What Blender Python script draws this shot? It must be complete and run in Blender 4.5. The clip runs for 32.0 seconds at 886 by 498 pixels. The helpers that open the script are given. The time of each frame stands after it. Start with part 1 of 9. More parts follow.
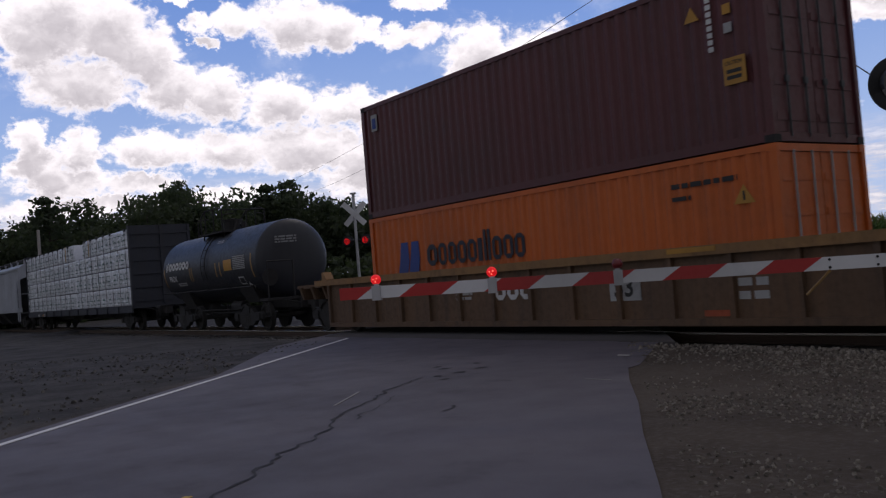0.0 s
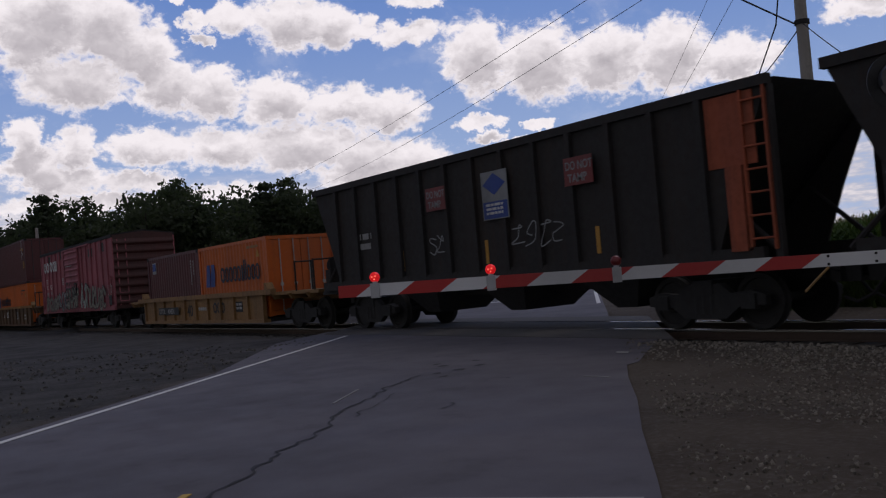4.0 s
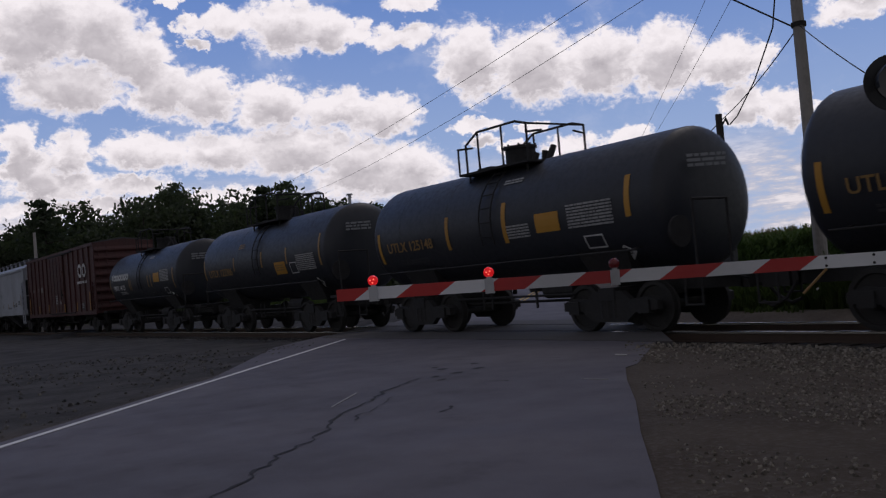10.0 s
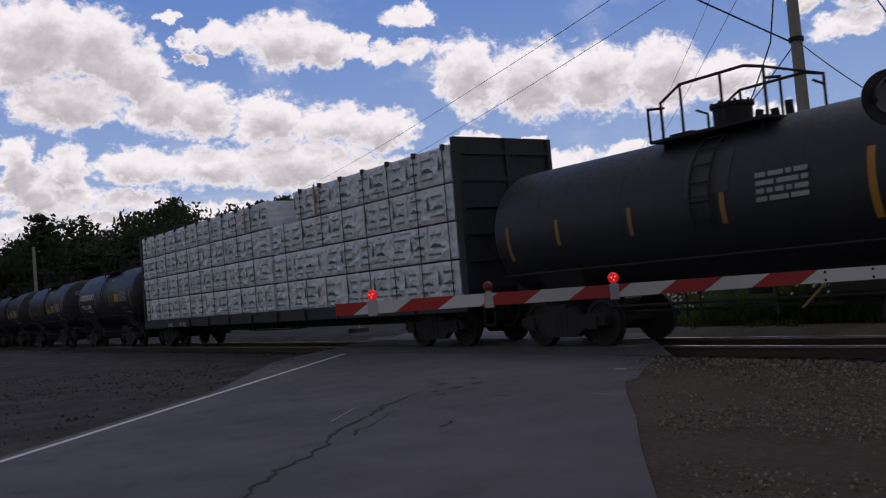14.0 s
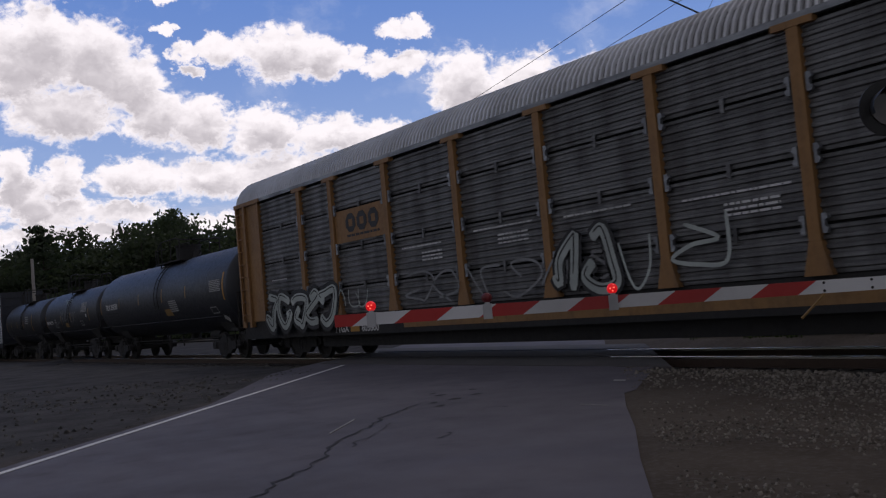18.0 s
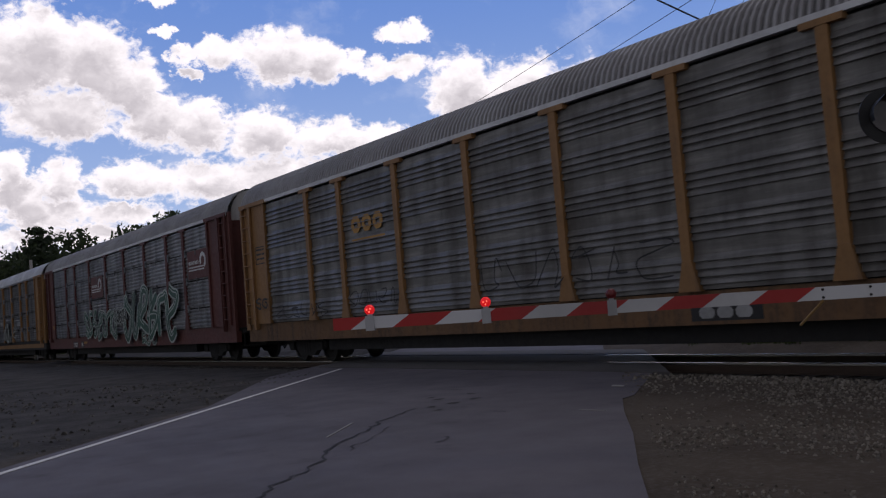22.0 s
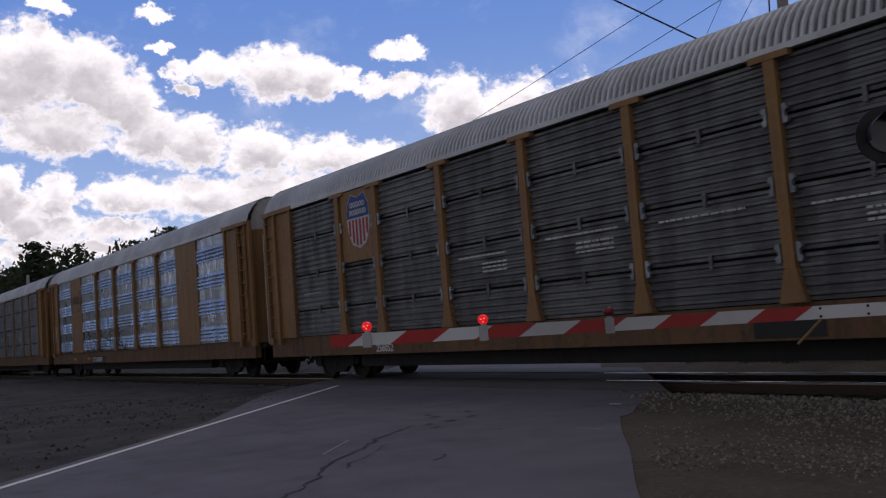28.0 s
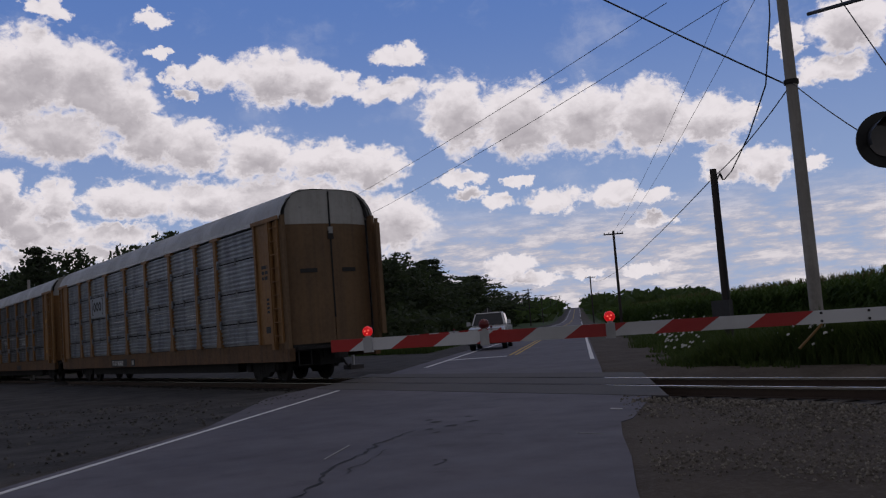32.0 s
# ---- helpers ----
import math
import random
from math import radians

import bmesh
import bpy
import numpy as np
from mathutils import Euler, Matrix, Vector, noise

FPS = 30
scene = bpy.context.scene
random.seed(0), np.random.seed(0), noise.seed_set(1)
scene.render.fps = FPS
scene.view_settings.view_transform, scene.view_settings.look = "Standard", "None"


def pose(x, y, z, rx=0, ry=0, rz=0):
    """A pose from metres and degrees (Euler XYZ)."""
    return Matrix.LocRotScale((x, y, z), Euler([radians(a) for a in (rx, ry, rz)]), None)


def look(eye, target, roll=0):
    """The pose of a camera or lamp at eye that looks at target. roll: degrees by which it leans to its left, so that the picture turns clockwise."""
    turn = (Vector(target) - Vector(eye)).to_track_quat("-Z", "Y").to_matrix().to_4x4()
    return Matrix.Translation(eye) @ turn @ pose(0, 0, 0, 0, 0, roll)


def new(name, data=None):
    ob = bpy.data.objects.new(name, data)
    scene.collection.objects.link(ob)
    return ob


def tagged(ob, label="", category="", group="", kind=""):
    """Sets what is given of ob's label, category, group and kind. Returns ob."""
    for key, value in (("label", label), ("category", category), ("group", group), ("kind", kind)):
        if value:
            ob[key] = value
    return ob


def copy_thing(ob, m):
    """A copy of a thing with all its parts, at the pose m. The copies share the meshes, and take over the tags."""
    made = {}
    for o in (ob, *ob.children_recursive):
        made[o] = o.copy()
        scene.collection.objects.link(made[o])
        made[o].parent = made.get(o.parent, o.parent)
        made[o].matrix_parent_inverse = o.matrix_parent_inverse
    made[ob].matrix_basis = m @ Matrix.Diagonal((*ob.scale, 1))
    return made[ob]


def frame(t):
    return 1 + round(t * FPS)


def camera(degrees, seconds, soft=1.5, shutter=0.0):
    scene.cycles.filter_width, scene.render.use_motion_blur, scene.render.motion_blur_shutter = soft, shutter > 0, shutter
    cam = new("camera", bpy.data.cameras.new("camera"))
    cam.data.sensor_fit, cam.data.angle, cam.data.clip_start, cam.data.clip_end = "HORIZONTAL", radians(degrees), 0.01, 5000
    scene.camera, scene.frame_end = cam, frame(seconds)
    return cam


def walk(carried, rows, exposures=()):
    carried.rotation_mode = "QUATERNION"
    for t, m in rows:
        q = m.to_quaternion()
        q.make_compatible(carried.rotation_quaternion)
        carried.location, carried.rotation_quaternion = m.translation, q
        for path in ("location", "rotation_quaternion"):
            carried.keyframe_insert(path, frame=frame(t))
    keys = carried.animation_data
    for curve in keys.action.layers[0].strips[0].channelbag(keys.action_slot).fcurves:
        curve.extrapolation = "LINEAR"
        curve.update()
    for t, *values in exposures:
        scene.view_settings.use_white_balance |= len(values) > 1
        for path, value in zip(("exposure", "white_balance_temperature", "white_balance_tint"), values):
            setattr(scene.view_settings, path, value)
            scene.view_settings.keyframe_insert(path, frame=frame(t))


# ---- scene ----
cam = camera(51.6, 32.0, soft=1.2, shutter=0.08)
EYE = (0.0, 0.0, 1.32)
PATH = [
    (0.0, 54.862, 1.701, -4.642), (0.5, 54.888, 1.703, -4.643), (1.0, 54.887, 1.703, -4.646), (1.5, 54.831, 1.752, -4.65),
    (2.0, 54.91, 1.705, -4.666), (2.5, 54.651, 1.781, -4.673), (3.0, 54.813, 1.627, -4.738), (3.5, 54.807, 1.57, -4.74),
    (5.5, 54.795, 1.413, -4.796), (6.0, 54.669, 1.433, -4.795), (6.5, 54.701, 1.476, -4.795), (7.0, 54.605, 1.547, -4.801),
    (7.5, 54.72, 1.521, -4.846), (8.0, 54.503, 1.662, -4.801), (8.5, 54.712, 1.583, -4.884), (9.0, 54.616, 1.697, -4.799),
    (9.5, 54.665, 1.698, -4.898), (10.0, 54.663, 1.717, -4.953), (10.5, 54.523, 1.844, -4.939), (11.0, 54.624, 1.813, -5.001),
    (11.5, 54.314, 2.046, -4.917), (12.0, 54.55, 2.056, -5.052), (12.5, 54.308, 2.361, -4.977), (13.0, 54.486, 2.446, -5.024),
    (13.5, 54.507, 2.519, -4.995), (15.5, 54.636, 2.892, -4.992), (16.0, 54.485, 2.997, -4.946), (16.5, 54.26, 3.107, -4.916),
    (17.0, 54.464, 3.083, -4.988), (17.5, 54.26, 3.241, -5.004), (18.0, 54.402, 3.294, -5.06), (18.5, 54.298, 3.341, -5.065),
    (19.0, 54.276, 3.261, -5.13), (19.5, 54.346, 3.252, -5.056), (20.0, 54.343, 3.273, -5.084), (20.5, 54.216, 3.302, -5.021),
    (21.0, 54.388, 3.276, -4.923), (21.5, 54.323, 3.392, -4.758), (22.0, 54.326, 3.544, -4.656), (22.5, 54.25, 3.789, -4.682),
    (23.0, 54.416, 3.969, -4.632), (23.5, 54.368, 4.224, -4.612), (24.0, 54.361, 4.502, -4.548), (24.5, 54.321, 4.859, -4.481),
    (25.0, 54.488, 4.767, -4.441), (25.5, 54.222, 4.197, -4.393), (27.5, 54.123, 4.425, -4.396), (28.0, 54.1, 4.596, -4.387),
    (28.5, 54.054, 4.666, -4.447), (29.0, 54.149, 4.751, -4.417), (29.5, 54.158, 4.816, -4.377), (30.0, 54.131, 4.855, -4.407),
    (30.5, 54.077, 4.864, -4.39), (31.0, 54.171, 4.819, -4.431), (31.5, 54.14, 4.872, -4.452), (32.0, 54.126, 4.895, -4.416),
]
walk(cam, [(t, pose(*EYE, 90 + p, 0, y) @ pose(0, 0, 0, 0, 0, r)) for t, y, p, r in PATH], [(t, e, 6500, 16) for t, e in ((0, 0.18), (1, 0.06), (2, -0.04), (3, -0.12), (6, -0.08), (9, -0.1), (13, -0.1), (19, 0.08), (25, 0.16), (30, 0.12), (31, 0.0), (32, -0.3))])

# the track runs along x at TRACK_Y, the rail heads are at z = 0; the road crosses it aslant
TRACK_Y = 13.42
ROAD = Vector((-0.7193, 0.6947, 0.0))
SIDE = Vector((0.6947, 0.7193, 0.0))


def at(n, k, z=0.0):
    """A place n metres to the right of the eye and k metres along the road."""
    return Vector((0, 0, z)) + SIDE * n + ROAD * k


# how far the train has gone along x, by seconds
RUN = [(0, 221.64), (2, 193.58), (4, 165.44), (6, 137.46), (8, 109.80), (10, 82.35), (12, 54.82), (14, 27.40), (16, 0.00), (18, -27.15), (20, -54.36), (22, -81.85), (24, -109.07), (26, -136.17), (28, -163.24), (30, -190.48), (32, -217.84)]

# ---- light ----
world = bpy.data.worlds.new("world")
scene.world = world
world.use_nodes = True
sky = world.node_tree.nodes.new("ShaderNodeTexSky")
sky.sky_type, sky.sun_disc = "NISHITA", False
sky.sun_elevation, sky.sun_rotation = radians(56), radians(-20)
# half of the sky is white cloud
cloudy = world.node_tree.nodes.new("ShaderNodeMix")
cloudy.data_type = "RGBA"
cloudy.inputs[0].default_value = 0.5
cloudy.inputs[7].default_value = (8.0, 7.7, 7.6, 1)
world.node_tree.links.new(sky.outputs[0], cloudy.inputs[6])
world.node_tree.links.new(cloudy.outputs[2], world.node_tree.nodes["Background"].inputs[0])
world.node_tree.nodes["Background"].inputs[1].default_value = 0.045
sun = new("sun", bpy.data.lights.new("sun", "SUN"))
sun.data.energy, sun.data.angle, sun.data.color = 0.25, radians(20), (1.0, 0.96, 0.9)
sun.matrix_world = look((-20, 55, 80), (0, 0, 0))


# ---- materials ----
class Nodes:
    """A small writer of node trees."""

    def __init__(self, name):
        self.mat = bpy.data.materials.new(name)
        self.mat.use_nodes = True
        self.tree = self.mat.node_tree
        self.bsdf = self.tree.nodes["Principled BSDF"]
        self.out = self.tree.nodes["Material Output"]

    def node(self, kind):
        return self.tree.nodes.new(kind)

    def put(self, sock, value):
        if isinstance(value, bpy.types.NodeSocket):
            self.tree.links.new(value, sock)
        elif isinstance(value, (tuple, list)) and len(value) == 3 and sock.type == "RGBA":
            sock.default_value = (*value, 1)
        else:
            sock.default_value = value

    def math(self, op, a, b=0.0, c=0.0, clamp=False):
        n = self.node("ShaderNodeMath")
        n.operation, n.use_clamp = op, clamp
        for s, v in zip(n.inputs, (a, b, c)):
            self.put(s, v)
        return n.outputs[0]

    def coord(self, scale=(1, 1, 1), kind="Object"):
        n = self.node("ShaderNodeMapping")
        self.tree.links.new(self.node("ShaderNodeTexCoord").outputs[kind], n.inputs[0])
        n.inputs["Scale"].default_value = scale
        return n.outputs[0]

    def noise(self, vec, scale, detail=4.0, rough=0.55):
        n = self.node("ShaderNodeTexNoise")
        self.put(n.inputs["Vector"], vec)
        n.inputs["Scale"].default_value, n.inputs["Detail"].default_value = scale, detail
        n.inputs["Roughness"].default_value = rough
        return n.outputs["Fac"]

    def ramp(self, fac, lo, hi, a=0.0, b=1.0):
        n = self.node("ShaderNodeMapRange")
        n.interpolation_type = "SMOOTHSTEP"
        for s, v in zip(n.inputs, (fac, lo, hi, a, b)):
            self.put(s, v)
        return n.outputs[0]

    def mix(self, fac, a, b):
        n = self.node("ShaderNodeMix")
        n.data_type = "RGBA"
        self.put(n.inputs[0], fac), self.put(n.inputs[6], a), self.put(n.inputs[7], b)
        return n.outputs[2]

    def bump(self, height, strength=0.3, distance=0.02):
        n = self.node("ShaderNodeBump")
        self.put(n.inputs["Height"], height)
        n.inputs["Strength"].default_value, n.inputs["Distance"].default_value = strength, distance
        self.tree.links.new(n.outputs[0], self.bsdf.inputs["Normal"])

    def done(self, color, rough=0.6, metal=0.0, spec=0.5):
        self.put(self.bsdf.inputs["Base Color"], color)
        self.put(self.bsdf.inputs["Roughness"], rough)
        self.bsdf.inputs["Metallic"].default_value = metal
        self.bsdf.inputs["Specular IOR Level"].default_value = spec
        return self.mat


def paint(name, color, dirt=(0.05, 0.042, 0.035), amount=0.45, rough=0.55, metal=0.0, streak=True, vary=0.0):
    """Weathered paint: broad fading, fine grain, and dirt that runs down in streaks."""
    m = Nodes(name)
    base = m.coord()
    broad = m.noise(base, 0.6, 3)
    fine = m.noise(base, 9.0, 6, 0.7)
    runs = m.noise(m.coord((2.2, 2.2, 0.12)), 2.0, 5, 0.65) if streak else broad
    fade = m.mix(m.ramp(broad, 0.3, 0.75), color, tuple(min(1, c * 0.72 + 0.01) for c in color))
    mask = m.math("MULTIPLY", m.ramp(m.math("ADD", m.math("MULTIPLY", runs, 0.65), m.math("MULTIPLY", fine, 0.35)), 0.42, 0.72), amount)
    col = m.mix(mask, fade, dirt)
    if vary:
        info = m.node("ShaderNodeObjectInfo")
        col = m.mix(m.math("MULTIPLY", info.outputs["Random"], vary), col, tuple(c * 0.5 for c in color))
    m.bump(fine, 0.08, 0.01)
    return m.done(col, m.ramp(fine, 0.3, 0.8, rough - 0.08, min(1, rough + 0.15)), metal)


def screen(name, color, dirt, amount=0.6, rough=0.45, metal=0.3, vary=0.3):
    """Ribbed steel sheet: streaks of soot that run down, rib highlights painted as pale streaks, and fine speckle of
    the punched holes.
    """
    m = Nodes(name)
    info = m.node("ShaderNodeObjectInfo").outputs["Random"]
    add = m.node("ShaderNodeVectorMath")
    add.operation = "ADD"
    m.put(add.inputs[0], m.coord())
    off = m.node("ShaderNodeCombineXYZ")
    m.put(off.inputs[0], m.math("MULTIPLY", info, 31.0)), m.put(off.inputs[2], m.math("MULTIPLY", info, 13.0))
    m.put(add.inputs[1], off.outputs[0])

    def stretched(scale):
        n = m.node("ShaderNodeMapping")
        m.put(n.inputs[0], add.outputs[0])
        n.inputs["Scale"].default_value = scale
        return n.outputs[0]

    runs = m.noise(stretched((1.1, 1.0, 0.3)), 1.7, 6, 0.6)
    along = m.noise(stretched((0.5, 1.0, 5.0)), 1.6, 5, 0.6)
    holes = m.noise(stretched((14.0, 4.0, 9.0)), 2.0, 3, 0.7)
    # lighter colour along stretched noise paints in the highlights on the ribs
    col = m.mix(m.ramp(along, 0.42, 0.72), color, tuple(min(1, c * 1.55 + 0.02) for c in color))
    col = m.mix(m.math("MULTIPLY", m.ramp(runs, 0.36, 0.76), amount), col, dirt)
    col = m.mix(m.ramp(holes, 0.56, 0.7, 0.0, 0.35), col, tuple(c * 0.35 for c in color))
    col = m.mix(m.math("MULTIPLY", info, vary), col, tuple(c * 0.5 for c in color))
    m.bump(m.math("ADD", holes, m.math("MULTIPLY", along, 2.0)), 0.25, 0.012)
    return m.done(col, m.ramp(runs, 0.35, 0.7, rough - 0.08, rough + 0.25), metal)


def plain(name, color, rough=0.5, metal=0.0):
    m = Nodes(name)
    fine = m.noise(m.coord(), 14.0, 4)
    return m.done(m.mix(m.ramp(fine, 0.35, 0.75, 0, 0.5), color, tuple(c * 0.7 for c in color)), rough, metal)


def glow(name, color, strength):
    m = Nodes(name)
    m.put(m.bsdf.inputs["Emission Color"], color)
    m.bsdf.inputs["Emission Strength"].default_value = strength
    return m.done(color, 0.3)


# ---- building tools ----
def part(name, bm, mat, parent=None, label="", smooth=False):
    """Link a bmesh as one mesh object, under a thing or a part if one is given."""
    me = bpy.data.meshes.new(name)
    bm.to_mesh(me)
    bm.free()
    me.materials.append(mat)
    if smooth:
        me.polygons.foreach_set("use_smooth", [True] * len(me.polygons))
        me.set_sharp_from_angle(angle=radians(35))
    ob = new(name, me)
    ob.parent = parent
    if label:
        ob["label"] = label
    return ob


def thing(name, m, label, category, group="", kind=""):
    ob = new(name)
    ob.matrix_basis = m
    return tagged(ob, label, category, group, kind)


def hexa(bm, lo, hi):
    """A block from four bottom corners and four top corners, each in turn."""
    v = [bm.verts.new(p) for p in (*lo, *hi)]
    for f in ((3, 2, 1, 0), (4, 5, 6, 7), (0, 1, 5, 4), (1, 2, 6, 5), (2, 3, 7, 6), (3, 0, 4, 7)):
        bm.faces.new([v[i] for i in f])


def box(bm, x0, x1, y0, y1, z0, z1):
    hexa(bm, ((x0, y0, z0), (x1, y0, z0), (x1, y1, z0), (x0, y1, z0)), ((x0, y0, z1), (x1, y0, z1), (x1, y1, z1), (x0, y1, z1)))


def boxes(*dims):
    bm = bmesh.new()
    for d in dims:
        box(bm, *d)
    return bm


def prism(bm, pts, x0, x1, axis="x"):
    """A closed outline of (y, z) pairs drawn out along x, or of (x, z) pairs along y."""
    put = (lambda p, q: (q, p[0], p[1])) if axis == "x" else (lambda p, q: (p[0], q, p[1]))
    a = [bm.verts.new(put(p, x0)) for p in pts]
    b = [bm.verts.new(put(p, x1)) for p in pts]
    n = len(pts)
    fs = [bm.faces.new([a[i], a[(i + 1) % n], b[(i + 1) % n], b[i]]) for i in range(n)]
    fs += [bm.faces.new(a[::-1]), bm.faces.new(b)]
    bmesh.ops.recalc_face_normals(bm, faces=fs)


def rod(bm, p, q, r, seg=8, r2=None):
    """A round bar from p to q."""
    p, q = Vector(p), Vector(q)
    d = (q - p).normalized()
    u = d.orthogonal().normalized()
    w = d.cross(u)
    rings = []
    for c, rad in ((p, r), (q, r if r2 is None else r2)):
        rings.append([bm.verts.new(c + (u * math.cos(a) + w * math.sin(a)) * rad) for a in (2 * math.pi * i / seg for i in range(seg))])
    for i in range(seg):
        bm.faces.new((rings[0][i], rings[0][(i + 1) % seg], rings[1][(i + 1) % seg], rings[1][i]))
    bm.faces.new(rings[0][::-1])
    bm.faces.new(rings[1])


def pipe(bm, pts, r, seg=6):
    """A bent round bar through all the points, in one piece."""
    pts = [Vector(p) for p in pts]
    n = len(pts)
    shut = (pts[0] - pts[-1]).length < 1e-6
    if shut:
        pts, n = pts[:-1], n - 1
    first = (pts[1] - pts[0]).normalized()
    u = first.orthogonal().normalized()
    rings = []
    for i, p in enumerate(pts):
        a = (p - pts[i - 1]).normalized() if i or shut else first
        b = (pts[(i + 1) % n] - p).normalized() if i < n - 1 or shut else a
        d = (a + b).normalized() if (a + b).length > 1e-4 else b
        u = (u - d * u.dot(d))
        u = u.normalized() if u.length > 1e-4 else d.orthogonal().normalized()
        w = d.cross(u)
        side = b - a
        wide = 1.0 / max(0.5, d.dot(b))
        side = side.normalized() if side.length > 1e-4 else None
        ring = []
        for j in range(seg):
            t = 2 * math.pi * j / seg
            o = u * math.cos(t) + w * math.sin(t)
            if side:
                o += side * o.dot(side) * (wide - 1.0)
            ring.append(bm.verts.new(p + o * r))
        rings.append(ring)
    pairs = list(zip(rings, rings[1:]))
    if shut:
        pairs.append((rings[-1], rings[0]))
    for a, b in pairs:
        for i in range(seg):
            bm.faces.new((a[i], a[(i + 1) % seg], b[(i + 1) % seg], b[i]))
    if not shut:
        bm.faces.new(rings[0][::-1])
        bm.faces.new(rings[-1])


def lathe(bm, prof, seg=32, axis="x", centre=(0, 0, 0)):
    """Turn an outline of (along, radius) pairs round an axis."""
    c = Vector(centre)
    put = {"x": lambda s, a, b: Vector((s, a, b)), "y": lambda s, a, b: Vector((a, s, b)), "z": lambda s, a, b: Vector((a, b, s))}[axis]
    rings = [[bm.verts.new(c + put(s, r * math.cos(t), r * math.sin(t))) for t in (2 * math.pi * i / seg for i in range(seg))] for s, r in prof]
    fs = []
    for a, b in zip(rings, rings[1:]):
        fs += [bm.faces.new((a[i], a[(i + 1) % seg], b[(i + 1) % seg], b[i])) for i in range(seg)]
    fs += [bm.faces.new(rings[0][::-1]), bm.faces.new(rings[-1])]
    bmesh.ops.recalc_face_normals(bm, faces=fs)


def wavy(bm, x0, x1, z0, z1, y, pitch=0.278, depth=0.036, out=-1, back=0.03):
    """A corrugated steel wall in the plane y, ribs upright, bulging towards out."""
    xs, x = [], x0
    n = max(1, round((x1 - x0) / pitch))
    p = (x1 - x0) / n
    for i in range(n):
        a = x0 + i * p
        xs += [(a, 0), (a + 0.26 * p, 0), (a + 0.5 * p, 1), (a + 0.76 * p, 1)]
    xs.append((x1, 0))
    top = [bm.verts.new((a, y + out * depth * d, z1)) for a, d in xs]
    low = [bm.verts.new((a, y + out * depth * d, z0)) for a, d in xs]
    for i in range(len(xs) - 1):
        bm.faces.new((low[i], low[i + 1], top[i + 1], top[i]))
    box(bm, x0, x1, min(y - out * 0.003, y - out * back), max(y - out * 0.003, y - out * back), z0, z1)


def writing(name, text, size, mat, parent, x, y, z, rot=(90, 0, 0), align="LEFT", stretch=1.0, bold=0.0, label=""):
    """Letters in the built-in font, turned into a mesh, on a wall that faces -y."""
    cu = bpy.data.curves.new(name, "FONT")
    cu.body, cu.size, cu.align_x, cu.extrude, cu.offset, cu.resolution_u = text, size, align, 0.002, bold, 3
    tmp = bpy.data.objects.new(name, cu)
    scene.collection.objects.link(tmp)
    dg = bpy.context.evaluated_depsgraph_get()
    me = bpy.data.meshes.new_from_object(tmp.evaluated_get(dg))
    bpy.data.objects.remove(tmp)
    bpy.data.curves.remove(cu)
    me.transform(Matrix.Diagonal((stretch, 1, 1, 1)))
    me.transform(pose(x, y, z, *rot))
    me.materials.clear()
    me.materials.append(mat)
    ob = new(name, me)
    ob.parent = parent
    if label:
        ob["label"] = label
    return ob


def bars(name, mat, parent, x, y, z, w, h, rows=1, seed=1, label="", fill=0.6):
    """Rows of plain bars that stand for small writing, on a wall that faces -y."""
    rnd = random.Random(seed)
    bm = bmesh.new()
    step = h / rows
    for r in range(rows):
        a = x
        z1 = z + h - r * step
        while a < x + w - 0.01:
            b = min(x + w, a + rnd.uniform(1.2, 5) * step * 0.6)
            box(bm, a, b, y - 0.004, y, z1 - step * fill, z1)
            a = b + step * 0.35
    return tagged(part(name, bm, mat, parent), label, kind="stuff")


# ---- the sky ----
# clouds as azimuth, height, half width and half height in degrees
CLOUDS_HIGH = [
    (-77.0, 16.9, 2.0, 1.95), (-74.5, 15.9, 2.7, 2.15), (-78.1, 15.7, 2.7, 2.65), (-76.1, 12.7, 3.1, 1.61), (-72.7, 14.5, 2.4, 1.79),
    (-70.9, 12.5, 2.1, 1.74), (-68.4, 12.0, 2.0, 1.68), (-69.0, 16.2, 0.9, 0.66), (-67.0, 16.3, 1.5, 0.83), (-63.3, 15.9, 2.7, 1.59),
    (-61.0, 15.6, 1.8, 1.44), (-59.2, 15.4, 1.4, 0.76), (-56.1, 14.9, 2.2, 0.75), (-55.2, 17.0, 1.7, 0.64), (-68.6, 15.1, 0.8, 0.41),
    (-64.5, 11.4, 2.2, 1.57), (-60.6, 10.9, 2.5, 1.21), (-57.6, 10.2, 2.3, 1.22), (-70.4, 19.4, 1.0, 0.45), (-76.3, 19.9, 1.1, 0.66),
]
CLOUDS_MID = [
    (-70.0, 17.6, 0.5, 0.39), (-51.8, 13.0, 2.1, 2.33), (-47.9, 12.4, 2.8, 2.41), (-43.9, 12.1, 2.6, 2.13), (-39.9, 11.8, 2.4, 2.18),
    (-36.5, 11.2, 2.1, 1.49), (-34.4, 11.2, 0.9, 0.74), (-35.8, 8.5, 1.5, 1.25), (-33.5, 8.1, 1.4, 1.1), (-31.0, 8.0, 1.2, 0.49),
    (-28.1, 15.3, 2.2, 1.6), (-29.4, 13.0, 1.9, 0.83), (-31.5, 14.9, 0.8, 1.1), (-51.9, 9.2, 1.7, 0.4), (-51.4, 8.2, 1.0, 0.44),
    (-49.7, 7.5, 1.0, 0.51), (-48.4, 8.7, 0.8, 0.31), (-46.3, 7.3, 2.0, 0.71), (-42.5, 7.4, 1.5, 0.78), (-40.4, 7.0, 1.3, 0.46),
]
